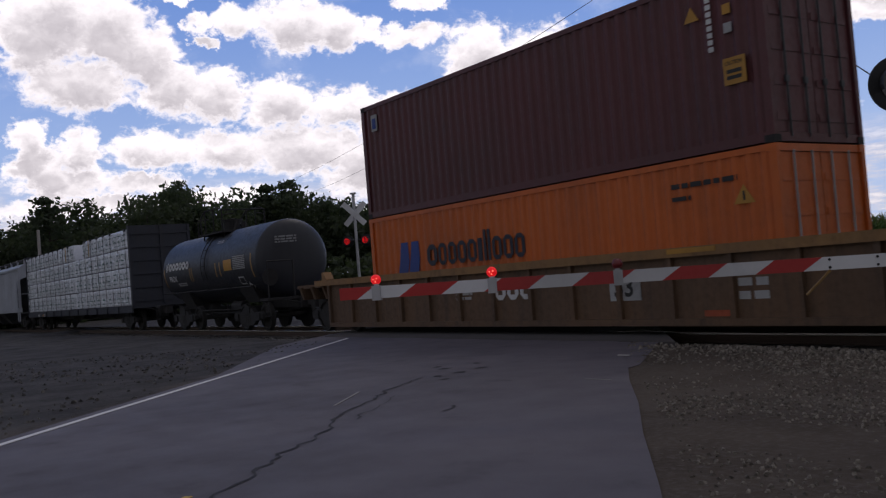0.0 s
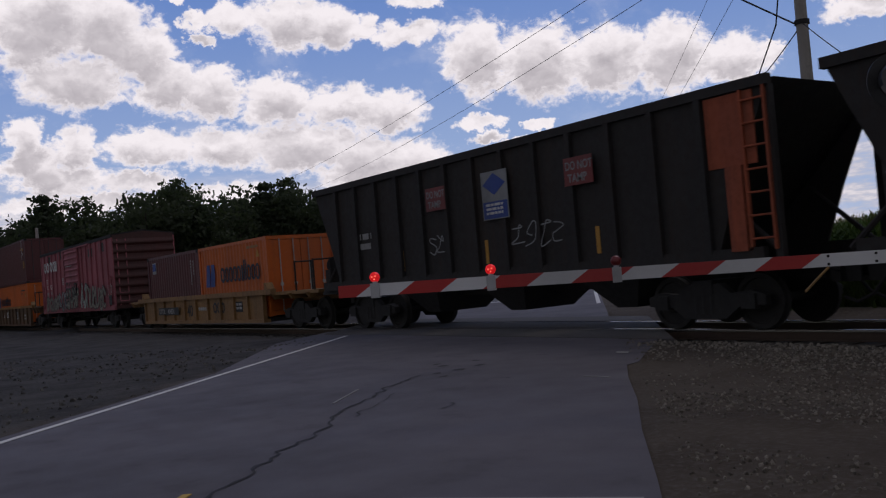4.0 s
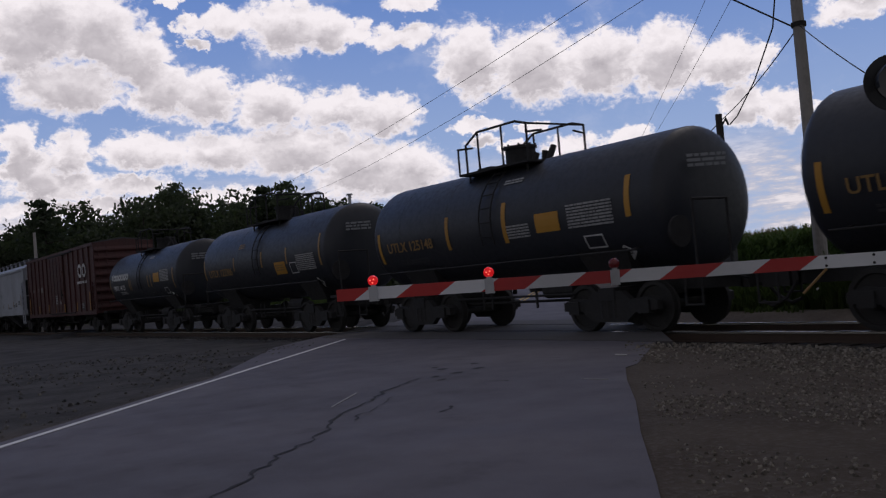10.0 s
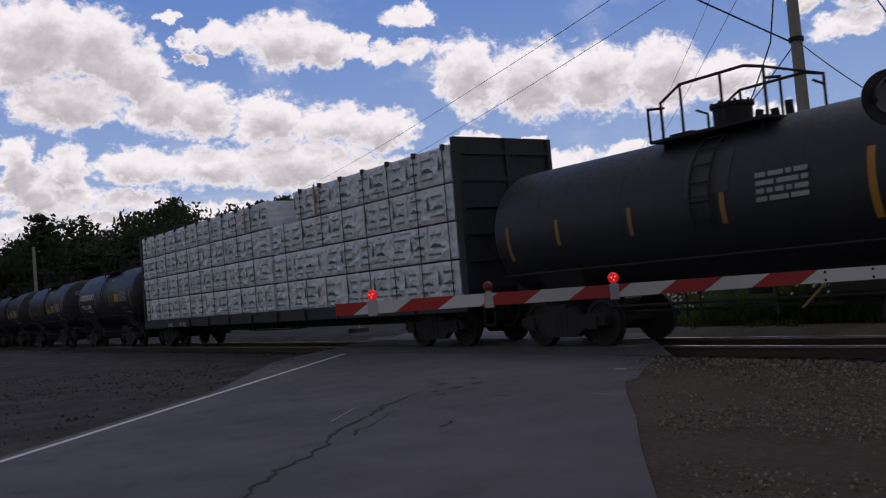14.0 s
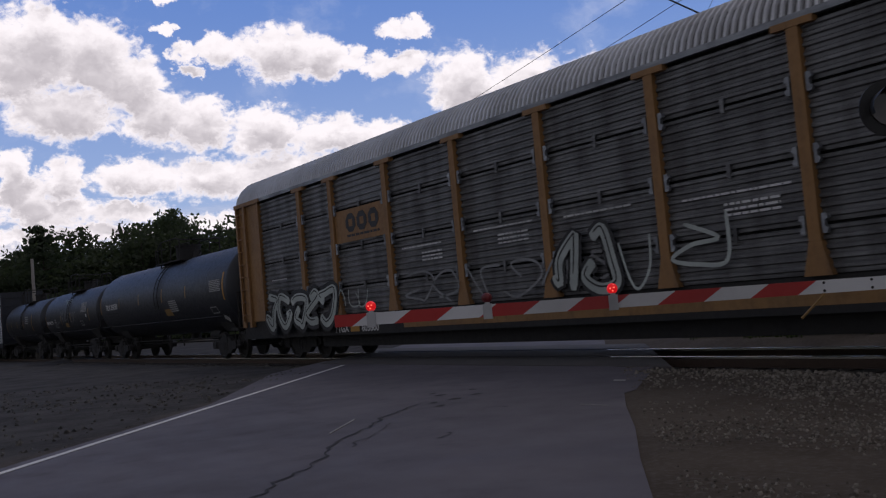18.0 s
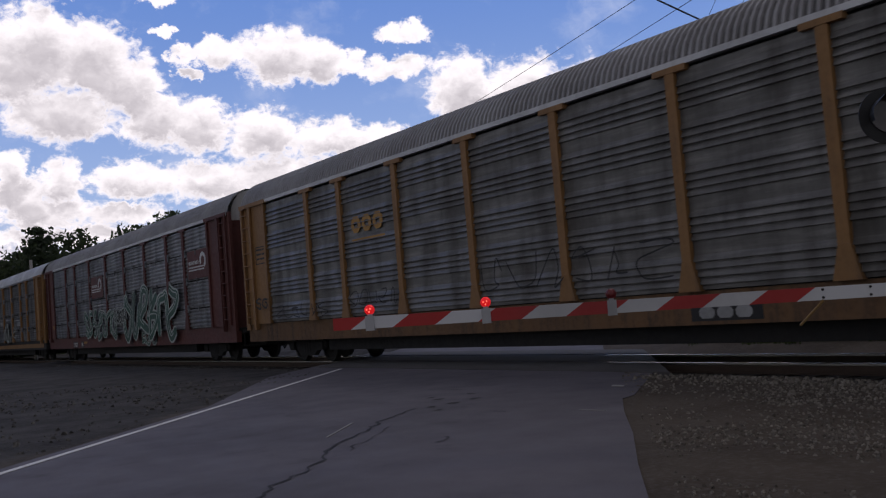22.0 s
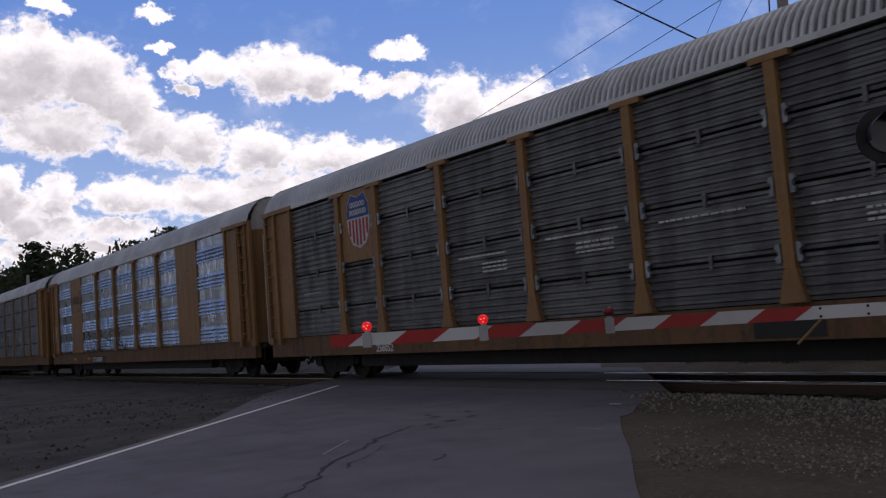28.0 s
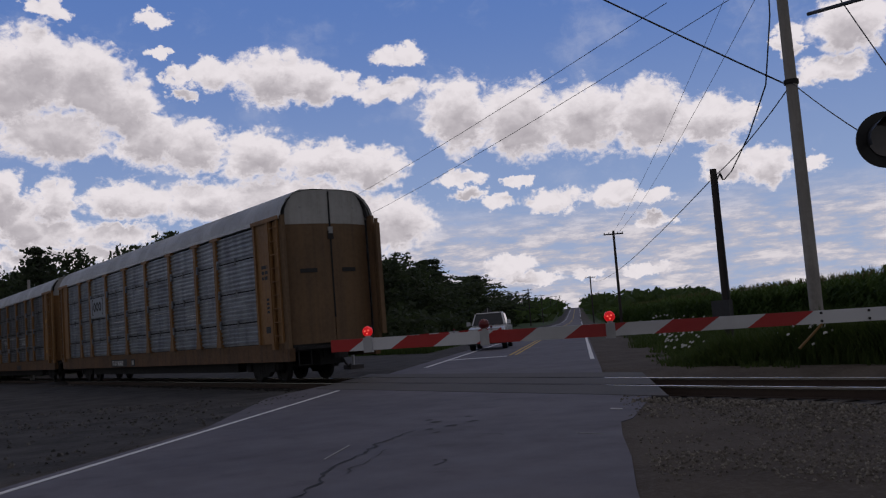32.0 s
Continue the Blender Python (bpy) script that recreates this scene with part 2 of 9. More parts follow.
CLOUDS_LOW = [
    (-40.4, 5.6, 1.2, 0.46), (-44.4, 2.7, 1.0, 0.33), (-40.9, 2.6, 1.6, 0.38), (-49.3, 3.5, 1.5, 0.7), (-48.0, 2.6, 2.0, 0.37),
    (-79.0, 9.4, 1.1, 1.43), (-76.3, 8.9, 1.2, 1.33), (-78.4, 8.0, 1.8, 1.28), (-72.3, 8.9, 2.7, 1.13), (-67.9, 8.7, 3.0, 1.22),
    (-63.1, 8.5, 3.8, 1.63), (-59.4, 7.2, 2.8, 2.0), (-56.6, 6.7, 2.8, 1.75), (-77.3, 7.2, 3.0, 0.89), (-73.3, 6.9, 2.5, 0.66),
    (-68.4, 5.9, 2.7, 0.77), (-75.9, 5.7, 4.6, 0.66),
]


def sky_material():
    m = Nodes("sky_and_clouds")
    sep = m.node("ShaderNodeSeparateXYZ")
    m.tree.links.new(m.node("ShaderNodeTexCoord").outputs["Object"], sep.inputs[0])
    x, y, z = sep.outputs
    az = m.math("MULTIPLY", m.math("ARCTAN2", x, y), 57.2958)
    flat = m.math("SQRT", m.math("ADD", m.math("MULTIPLY", x, x), m.math("MULTIPLY", y, y)))
    el = m.math("MULTIPLY", m.math("ARCTAN2", z, flat), 57.2958)
    comb = m.node("ShaderNodeCombineXYZ")
    m.put(comb.inputs[0], az), m.put(comb.inputs[1], m.math("MULTIPLY", el, 1.25))
    vec = comb.outputs[0]
    warp = m.node("ShaderNodeTexNoise")
    m.put(warp.inputs["Vector"], vec)
    warp.inputs["Scale"].default_value, warp.inputs["Detail"].default_value = 0.7, 3.0
    shift = m.node("ShaderNodeVectorMath")
    shift.operation = "MULTIPLY_ADD"
    m.put(shift.inputs[0], warp.outputs["Color"])
    shift.inputs[1].default_value = (1.5, 1.0, 0)
    m.put(shift.inputs[2], vec)

    def puffs(up, scale, detail):
        move = m.node("ShaderNodeVectorMath")
        move.operation = "ADD"
        m.put(move.inputs[0], shift.outputs[0])
        move.inputs[1].default_value = (0.3 * up, up, 0)
        cell = m.node("ShaderNodeTexVoronoi")
        cell.voronoi_dimensions, cell.feature, cell.normalize = "2D", "SMOOTH_F1", True
        m.put(cell.inputs["Vector"], move.outputs[0])
        for key, value in (("Scale", scale), ("Detail", detail), ("Roughness", 0.55), ("Lacunarity", 2.1), ("Smoothness", 0.35)):
            cell.inputs[key].default_value = value
        return cell.outputs["Distance"]

    # the outlines are pulled about by two sizes of turbulence
    ragged = m.node("ShaderNodeTexNoise")
    m.put(ragged.inputs["Vector"], vec)
    for key, value in (("Scale", 0.85), ("Detail", 7.0), ("Roughness", 0.6)):
        ragged.inputs[key].default_value = value
    tear = m.node("ShaderNodeSeparateColor")
    m.put(tear.inputs[0], ragged.outputs["Color"])
    az_torn = m.math("MULTIPLY_ADD", m.math("SUBTRACT", tear.outputs[0], 0.5), 3.0, az)
    el_torn = m.math("MULTIPLY_ADD", m.math("SUBTRACT", tear.outputs[1], 0.5), 1.9, el)

    def field(up):
        e0 = m.math("ADD", el_torn, up)
        total = None
        for a, e, ra, re in CLOUDS_HIGH + CLOUDS_MID + CLOUDS_LOW:
            dx = m.math("MULTIPLY", m.math("SUBTRACT", az_torn, a), 1 / ra)
            dy = m.math("MULTIPLY", m.math("SUBTRACT", e0, e), 1 / re)
            d = m.math("SUBTRACT", 1.0, m.math("SQRT", m.math("MULTIPLY_ADD", dx, dx, m.math("MULTIPLY", dy, dy))))
            total = d if total is None else m.math("SMOOTH_MAX", total, d, 0.18)
        return total

    lump = puffs(0.0, 0.55, 4.0)
    fray = m.math("SUBTRACT", m.noise(shift.outputs[0], 1.9, 7, 0.62), 0.5)
    grain = m.math("ADD", m.math("MULTIPLY", m.math("SUBTRACT", 0.36, lump), 0.85), m.math("MULTIPLY", fray, 0.7))
    here = m.math("ADD", field(0.0), 0.06)
    thick = m.math("ADD", here, grain)
    cover = m.ramp(thick, -0.12, 0.3)
    # the tops of the puffs are lit, their undersides and the cloud bases are grey
    relief = m.math("SUBTRACT", puffs(0.55, 0.55, 3.0), puffs(0.0, 0.55, 3.0))
    broad = m.math("SUBTRACT", m.noise(vec, 0.4, 3, 0.5), 0.5)
    above = m.math("ADD", field(1.1), m.math("ADD", m.math("MULTIPLY", broad, 0.7), m.math("MULTIPLY", fray, 0.25)))
    shade = m.math("MULTIPLY", m.ramp(above, -0.35, 0.75), m.ramp(thick, 0.05, 0.55))
    shade = m.math("SUBTRACT", m.math("MULTIPLY", shade, 0.68), m.math("MULTIPLY", relief, 0.6), clamp=True)
    shade = m.math("ADD", shade, m.math("MULTIPLY", fray, 0.12), clamp=True)
    # low bands of thin cloud near the horizon
    veil_vec = m.node("ShaderNodeCombineXYZ")
    m.put(veil_vec.inputs[0], m.math("MULTIPLY", az, 0.4)), m.put(veil_vec.inputs[1], m.math("MULTIPLY", el, 1.6))
    veil = m.noise(veil_vec.outputs[0], 0.8, 9, 0.65)
    band = m.math("MULTIPLY", m.ramp(el, 8.0, 4.5), m.ramp(veil, 0.36, 0.58, 0.15, 1.0))
    wisp = m.math("MULTIPLY", m.ramp(m.noise(shift.outputs[0], 0.2, 8, 0.62), 0.5, 0.8), 0.4)
    blue = m.mix(m.ramp(el, 0.0, 22.0), SKY_LOW, SKY_HIGH)
    col = m.mix(wisp, blue, (0.6, 0.66, 0.8))
    col = m.mix(band, col, m.mix(m.ramp(veil, 0.48, 0.66), (0.58, 0.58, 0.64), (0.84, 0.815, 0.83)))
    white = m.mix(shade, CLOUD_LIT, CLOUD_BASE)
    col = m.mix(cover, col, white)
    em = m.node("ShaderNodeEmission")
    m.put(em.inputs[0], col)
    em.inputs[1].default_value = 1.0
    m.tree.links.new(em.outputs[0], m.out.inputs[0])
    return m.mat


SKY_LOW, SKY_HIGH = (0.37, 0.5, 0.72), (0.12, 0.24, 0.575)
CLOUD_LIT, CLOUD_BASE = (0.96, 0.93, 0.935), (0.38, 0.36, 0.385)


def build_sky():
    bm = bmesh.new()
    grid = []
    for j in range(13):
        e = radians(-1.5 + 40 * j / 12)
        grid.append([bm.verts.new((4200 * math.cos(e) * math.sin(a), 4200 * math.cos(e) * math.cos(a), 4200 * math.sin(e))) for a in (radians(-110 + 110 * i / 30) for i in range(31))])
    for a, b in zip(grid, grid[1:]):
        for i in range(30):
            bm.faces.new((a[i], b[i], b[i + 1], a[i + 1]))
    ob = part("backdrop", bm, sky_material(), None, smooth=True)
    ob.location = EYE
    return tagged(ob, "blue summer sky with drifting white cumulus clouds", "sky", kind="structure")


backdrop = build_sky()


# ---- ground, road and track ----
def ground_material():
    m = Nodes("ground_earth")
    v = m.coord()
    big, mid, fine = m.noise(v, 0.09, 5), m.noise(v, 0.9, 6, 0.65), m.noise(v, 16.0, 5, 0.7)
    dirt = m.mix(m.ramp(mid, 0.3, 0.7), (0.066, 0.051, 0.039), (0.1, 0.082, 0.065))
    dirt = m.mix(m.ramp(fine, 0.45, 0.75, 0, 0.7), dirt, (0.14, 0.125, 0.11))
    green = m.mix(m.ramp(mid, 0.35, 0.7), (0.035, 0.055, 0.018), (0.065, 0.09, 0.03))
    sep = m.node("ShaderNodeSeparateXYZ")
    m.tree.links.new(v, sep.inputs[0])
    x, y = sep.outputs[0], sep.outputs[1]
    # the verge across the road is darker
    n = m.math("ADD", m.math("MULTIPLY", x, SIDE.x), m.math("MULTIPLY", y, SIDE.y))
    dark_verge = m.mix(m.ramp(m.math("ADD", mid, m.math("MULTIPLY", fine, 0.5)), 0.5, 1.0), (0.034, 0.031, 0.03), (0.085, 0.08, 0.076))
    dirt = m.mix(m.ramp(m.math("ADD", n, mid), -6.2, -5.4), dark_verge, dirt)
    y = m.math("SUBTRACT", y, m.ramp(n, -3.0, -6.5, 0.0, 12.0))
    grass = m.ramp(m.math("ADD", y, m.math("MULTIPLY", m.math("SUBTRACT", mid, 0.5), 3.0)), 17.2, 18.6)
    grass = m.math("MULTIPLY", grass, m.math("MAXIMUM", m.ramp(m.math("ADD", n, mid), 3.0, 4.2), m.ramp(n, -8.0, -9.5)))
    m.bump(m.math("ADD", m.math("MULTIPLY", mid, 0.6), m.math("MULTIPLY", fine, 0.5)), 0.9, 0.05)
    return m.done(m.mix(grass, dirt, green), 0.95, 0, 0.15)


def asphalt_material():
    m = Nodes("worn_asphalt")
    v = m.coord()
    lane = m.noise(m.coord((0.35, 0.35, 1)), 1.1, 5, 0.6)
    mid, fine = m.noise(v, 1.7, 6, 0.6), m.noise(v, 60.0, 3, 0.7)
    col = m.mix(m.ramp(lane, 0.3, 0.7), (0.092, 0.084, 0.097), (0.131, 0.12, 0.136))
    col = m.mix(m.ramp(mid, 0.56, 0.78, 0, 0.55), col, (0.06, 0.058, 0.064))
    col = m.mix(m.ramp(fine, 0.5, 0.8, 0, 0.4), col, (0.165, 0.16, 0.165))
    m.bump(fine, 0.35, 0.006)
    return m.done(col, m.ramp(mid, 0.3, 0.7, 0.72, 0.9), 0, 0.3)


def road_paint(name, color):
    m = Nodes(name)
    v = m.coord()
    wear = m.ramp(m.noise(v, 11.0, 6, 0.7), 0.56, 0.72, 0, 0.8)
    return m.done(m.mix(wear, color, (0.16, 0.155, 0.16)), 0.75, 0, 0.3)


def ballast_material(name, a, b):
    m = Nodes(name)
    isle = m.node("ShaderNodeNewGeometry").outputs["Random Per Island"]
    fine = m.noise(m.coord(), 30.0, 4)
    col = m.mix(isle, a, b)
    return m.done(m.mix(m.ramp(fine, 0.4, 0.7, 0, 0.5), col, tuple(c * 0.5 for c in a)), 0.9, 0, 0.2)


GROUND, ASPHALT = ground_material(), asphalt_material()
WHITE_LINE, YELLOW_LINE = road_paint("white_road_paint", (0.72, 0.71, 0.7)), road_paint("yellow_road_paint", (0.55, 0.36, 0.07))
STONES = ballast_material("crushed_stone", (0.085, 0.073, 0.06), (0.29, 0.26, 0.22))
DARK_STONES = ballast_material("oily_crushed_stone", (0.045, 0.042, 0.04), (0.17, 0.16, 0.15))
RAIL_STEEL = plain("polished_rail_head", (0.55, 0.53, 0.5), 0.25, 1.0)
RAIL_RUST = plain("rusty_rail_web", (0.07, 0.045, 0.032), 0.85)
TIE_WOOD = paint("creosoted_tie_timber", (0.045, 0.036, 0.03), amount=0.3, rough=0.9)
BLACK_RUBBER = plain("crossing_rubber", (0.05, 0.048, 0.05), 0.85)


def lift(x, y):
    """The height of the land: flat round the crossing, a shallow hill far off along the road."""
    p = Vector((x, y, 0))
    k, n = p.dot(ROAD), p.dot(SIDE)
    far = max(0.0, min(1.0, (k - 260) / 500))
    d = abs(y - TRACK_Y)
    bed = max(0.0, min(1.0, ((2.45 if y < TRACK_Y else 3.3) - d) / (0.35 if y < TRACK_Y else 0.9)))
    if y < TRACK_Y:
        bed *= max(0.0, min(1.0, (n - 1.1) / 0.5)) if n > -3 else 1.0
    # earth lies almost flush with the asphalt where it has been driven over
    flush = 0.038 * max(0.0, min(1.0, (4.0 - n) / 3.0)) if n > -3 else 0.03 * max(0.0, min(1.0, (n + 10.0) / 3.0))
    return -0.05 + (flush if y < TRACK_Y else 0.0) - 0.3 * bed + 9.0 * far * far * (3 - 2 * far)


def build_ground():
    bm = bmesh.new()
    ks = [-400, -120, -60, -30, -15, -8, *[q * 0.8 - 6 for q in range(19)], *[9.2 + q * 0.3 for q in range(40)], *[q * 0.8 + 21.2 for q in range(23)], 40, 45, 55, 75, 100, 150, 210, 260, 320, 400, 480, 560, 660, 760, 1000, 1500, 2400, 3900]
    ns = [-3900, -2000, -1000, -500, -250, -120, -60, *[q * 0.9 - 36 for q in range(33)], -6.3, -6.12, -5.9, -4.5, -2.7, -0.9, -0.1, 0.12, 0.6, *[q * 0.9 - 36 for q in range(41, 56)], 18, 24, 35, 60, 120, 250, 500, 1000, 2000, 3900]
    rows = []
    for k in ks:
        row = []
        for n in ns:
            p = at(n, k)
            z = lift(p.x, p.y)
            if -6.0 < n < 0.0 and k < 900:
                z -= 0.08
            row.append(bm.verts.new((p.x, p.y, z)))
        rows.append(row)
    for a, b in zip(rows, rows[1:]):
        for i in range(len(ns) - 1):
            bm.faces.new((a[i], a[i + 1], b[i + 1], b[i]))
    return tagged(part("ground", bm, GROUND, smooth=True), "bare brown earth and rough grass beside the railway", "ground", kind="structure")


def strip(bm, n0, n1, k0, k1, z, thick, step=6.0):
    """A slab along the road that follows the land."""
    count = max(1, int((k1 - k0) / step))
    last = None
    for i in range(count + 1):
        k = k0 + (k1 - k0) * i / count
        far = max(0.0, min(1.0, (k - 260) / 500))
        rise = 9.0 * far * far * (3 - 2 * far)
        edge = n1(k) if callable(n1) else n1
        ring = [bm.verts.new(at(n, k, zz + rise)) for n, zz in ((n0, z), (edge, z), (edge, z - thick), (n0, z - thick))]
        if last:
            for j in range(4):
                bm.faces.new((last[j], last[(j + 1) % 4], ring[(j + 1) % 4], ring[j]))
        else:
            bm.faces.new(ring)
        last = ring
    bm.faces.new(last[::-1])


build_ground()


def road_edge(k):
    """The crumbled right edge of the asphalt, which widens towards the crossing."""
    base = 0.2 + 0.0165 * max(-2.0, min(13.0, k))
    return base + (0.045 * noise.noise(Vector((k * 0.9, 3.1, 0.7))) if k < 24 else 0.0)


def build_road():
    bm = bmesh.new()
    strip(bm, -6.15, road_edge, -60, 900, 0.0, 0.12, 1.6)
    bmesh.ops.recalc_face_normals(bm, faces=bm.faces)
    road = tagged(part("road", bm, ASPHALT), "worn grey asphalt two-lane country road with cracks", "road", kind="structure")
    bm = bmesh.new()
    strip(bm, -5.955, -5.865, -40, 21.7, 0.008, 0.006)
    part("edge_line", bm, WHITE_LINE, road, "thin white edge line")
    bm = bmesh.new()
    strip(bm, -5.45, -5.32, 31.3, 600, 0.008, 0.006)
    part("edge_line", bm, WHITE_LINE, road, "thin white edge line")
    bm = bmesh.new()
    strip(bm, 0.2, 0.33, 29.0, 600, 0.008, 0.006)
    part("edge_line", bm, WHITE_LINE, road, "thin white edge line")
    for n in (-2.95, -2.7):
        bm = bmesh.new()
        strip(bm, n - 0.05, n + 0.05, 37.3, 600, 0.008, 0.006)
        part("centre_line", bm, YELLOW_LINE, road, "yellow centre line")
    bm = bmesh.new()
    strip(bm, -5.4, -3.0, 36.4, 36.85, 0.008, 0.006)
    part("stop_line", bm, WHITE_LINE, road, "white stop line")
    return road


road = build_road()


def build_track():
    for side in (-1, 1):
        y = TRACK_Y + side * 0.7535
        bm = bmesh.new()
        box(bm, -600, 480, y - 0.07, y + 0.07, -0.178, -0.16)
        box(bm, -600, 480, y - 0.009, y + 0.009, -0.16, -0.035)
        rail = tagged(part("rail", bm, RAIL_RUST), "steel running rail with a polished head", "rail", "rails of the track", "structure")
        bm = bmesh.new()
        prism(bm, ((y - 0.036, -0.038), (y + 0.036, -0.038), (y + 0.036, -0.006), (y + 0.03, 0.0), (y - 0.03, 0.0), (y - 0.036, -0.006)), -600, 480)
        part("rail_head", bm, RAIL_STEEL, rail)
    bm = bmesh.new()
    prism(bm, ((TRACK_Y - 2.9, -0.32), (TRACK_Y - 1.75, -0.2), (TRACK_Y + 1.75, -0.2), (TRACK_Y + 2.9, -0.32)), -600, 480)
    tagged(part("track_bed", bm, DARK_STONES), "dark oily ballast bed under the railway track", "track bed", kind="structure")


build_track()


# ---- paints and metals of the train ----
TANK_BLACK = paint("black_tank_paint", (0.021, 0.024, 0.033), (0.042, 0.039, 0.039), 0.35, 0.5)
UNDER_BLACK = paint("grimy_underframe_and_shade_black", (0.022, 0.021, 0.022), (0.042, 0.037, 0.034), 0.5, 0.85)
WHEEL_STEEL = paint("grimy_wheel_steel", (0.026, 0.024, 0.023), (0.04, 0.034, 0.03), 0.4, 0.8, 0.1)
MAROON = paint("maroon_container_paint", (0.115, 0.026, 0.03), (0.05, 0.02, 0.018), 0.4, 0.5)
ORANGE = paint("orange_container_paint", (0.62, 0.13, 0.012), (0.2, 0.07, 0.03), 0.3, 0.5)
TAN = paint("faded_tan_paint", (0.145, 0.08, 0.041), (0.05, 0.034, 0.025), 0.75, 0.7)
TAN_NEW = paint("yellow_tan_paint", (0.31, 0.165, 0.056), (0.08, 0.05, 0.03), 0.55, 0.65)
PINK_RED = paint("faded_red_boxcar_paint", (0.41, 0.118, 0.145), (0.12, 0.05, 0.05), 0.6, 0.75)
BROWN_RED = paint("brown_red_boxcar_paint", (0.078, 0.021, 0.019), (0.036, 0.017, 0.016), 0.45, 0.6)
HOPPER_BLACK = paint("sooty_hopper_black", (0.022, 0.02, 0.02), (0.05, 0.03, 0.022), 0.55, 0.8)
HOPPER_ORANGE = paint("rusty_orange_paint", (0.42, 0.09, 0.035), (0.06, 0.03, 0.02), 0.6, 0.75)
HOPPER_GREY = paint("pale_grey_hopper_paint", (0.46, 0.485, 0.545), (0.18, 0.17, 0.17), 0.3, 0.5)
DARK_GREY = paint("dark_grey_paint", (0.06, 0.062, 0.068), amount=0.4, rough=0.7)
AMBER = paint("amber_rack_paint", (0.35, 0.178, 0.058), (0.11, 0.065, 0.038), 0.65, 0.6)
OXIDE = paint("brown_oxide_rack_paint", (0.13, 0.036, 0.03), (0.05, 0.02, 0.018), 0.4, 0.65)
CREAM = paint("off_white_door_paint", (0.55, 0.54, 0.52), (0.2, 0.16, 0.12), 0.4, 0.6)
AMBER_SILL = paint("grimy_amber_sill", (0.19, 0.098, 0.04), (0.045, 0.034, 0.027), 0.9, 0.75)
GALV = screen("weathered_galvanised_panel", (0.27, 0.285, 0.31), (0.1, 0.09, 0.085), 0.45, 0.4, 0.5)
GALV_GRIM = screen("grimy_galvanised_panel", (0.185, 0.19, 0.205), (0.075, 0.066, 0.062), 0.55, 0.4, 0.45)
GALV_SHINY = screen("shiny_ribbed_steel", (0.245, 0.265, 0.3), (0.115, 0.115, 0.12), 0.4, 0.36, 0.45, 0.2)
GALV_DARK = screen("sooty_galvanised_panel", (0.15, 0.152, 0.158), (0.055, 0.048, 0.045), 0.6, 0.45, 0.35)
GALV_NEW = paint("bright_galvanised_panel", (0.4, 0.43, 0.48), (0.2, 0.21, 0.23), 0.4, 0.5, 0.4)
BLUE_STEEL = screen("polished_steel_sheet", (0.34, 0.37, 0.42), (0.17, 0.18, 0.2), 0.35, 0.27, 0.75, 0.2)
FADED_RED = paint("faded_red_sign", (0.22, 0.032, 0.03), amount=0.4, streak=False)
SCREEN_BROWN = screen("dusty_brown_grey_screen", (0.17, 0.165, 0.158), (0.075, 0.066, 0.057), 0.7, 0.45, 0.35, 0.2)
DOOR_BROWN = paint("dusty_brown_door_paint", (0.21, 0.125, 0.062), (0.09, 0.062, 0.045), 0.65, 0.75)
CREAM_SPRAY = paint("cream_spray_paint", (0.36, 0.33, 0.28), (0.25, 0.2, 0.17), 0.35, 0.7, streak=False)
ROOF_STEEL = paint("pale_galvanised_roof", (0.72, 0.725, 0.74), (0.34, 0.32, 0.3), 0.35, 0.5, 0.3)
ROOF_BROWN = paint("dull_brownish_roof", (0.42, 0.41, 0.41), (0.2, 0.18, 0.17), 0.5, 0.6, 0.2)
ROOF_SHADE = paint("shaded_roof_valley", (0.17, 0.168, 0.17), (0.08, 0.075, 0.07), 0.5, 0.7)
NAVY = paint("navy_bulkhead_paint", (0.03, 0.034, 0.05), amount=0.35, rough=0.65)
WHITE_INK = paint("worn_white_stencil", (0.7, 0.7, 0.7), (0.1, 0.1, 0.1), 0.25, 0.7, streak=False)
PALE_INK = paint("faded_white_stencil", (0.42, 0.42, 0.42), (0.06, 0.06, 0.06), 0.5, 0.7, streak=False)
AMBER_INK = paint("amber_reflective_strip", (0.52, 0.26, 0.03), amount=0.2, streak=False)
DULL_AMBER = paint("dull_amber_stencil", (0.32, 0.19, 0.06), amount=0.3, streak=False)
BLACK_INK = paint("black_stencil", (0.012, 0.012, 0.014), amount=0.2, streak=False)
BLUE_BLACK = paint("blue_black_lettering", (0.012, 0.016, 0.035), amount=0.1, streak=False)
BLUE_INK = paint("blue_emblem_paint", (0.02, 0.06, 0.3), amount=0.2, streak=False)
RED_INK = paint("red_sign_paint", (0.5, 0.035, 0.03), amount=0.2, streak=False)
GREEN_SPRAY = paint("green_spray_paint", (0.015, 0.09, 0.06), amount=0.15, streak=False)
WHITE_SPRAY = paint("white_spray_paint", (0.5, 0.55, 0.52), amount=0.25, streak=False)
CHALK = paint("pale_chalk_mark", (0.28, 0.29, 0.3), amount=0.5, streak=False)
STRAP = plain("black_steel_strap", (0.03, 0.032, 0.038), 0.5)

MESHES = {}


def keep(key, make, mat, smooth=False):
    """A mesh that is made once and shared."""
    if key not in MESHES:
        bm = make()
        me = bpy.data.meshes.new(str(key[0]))
        bm.to_mesh(me)
        bm.free()
        me.materials.append(mat)
        if smooth:
            me.polygons.foreach_set("use_smooth", [True] * len(me.polygons))
            me.set_sharp_from_angle(angle=radians(35))
        MESHES[key] = me
    return MESHES[key]


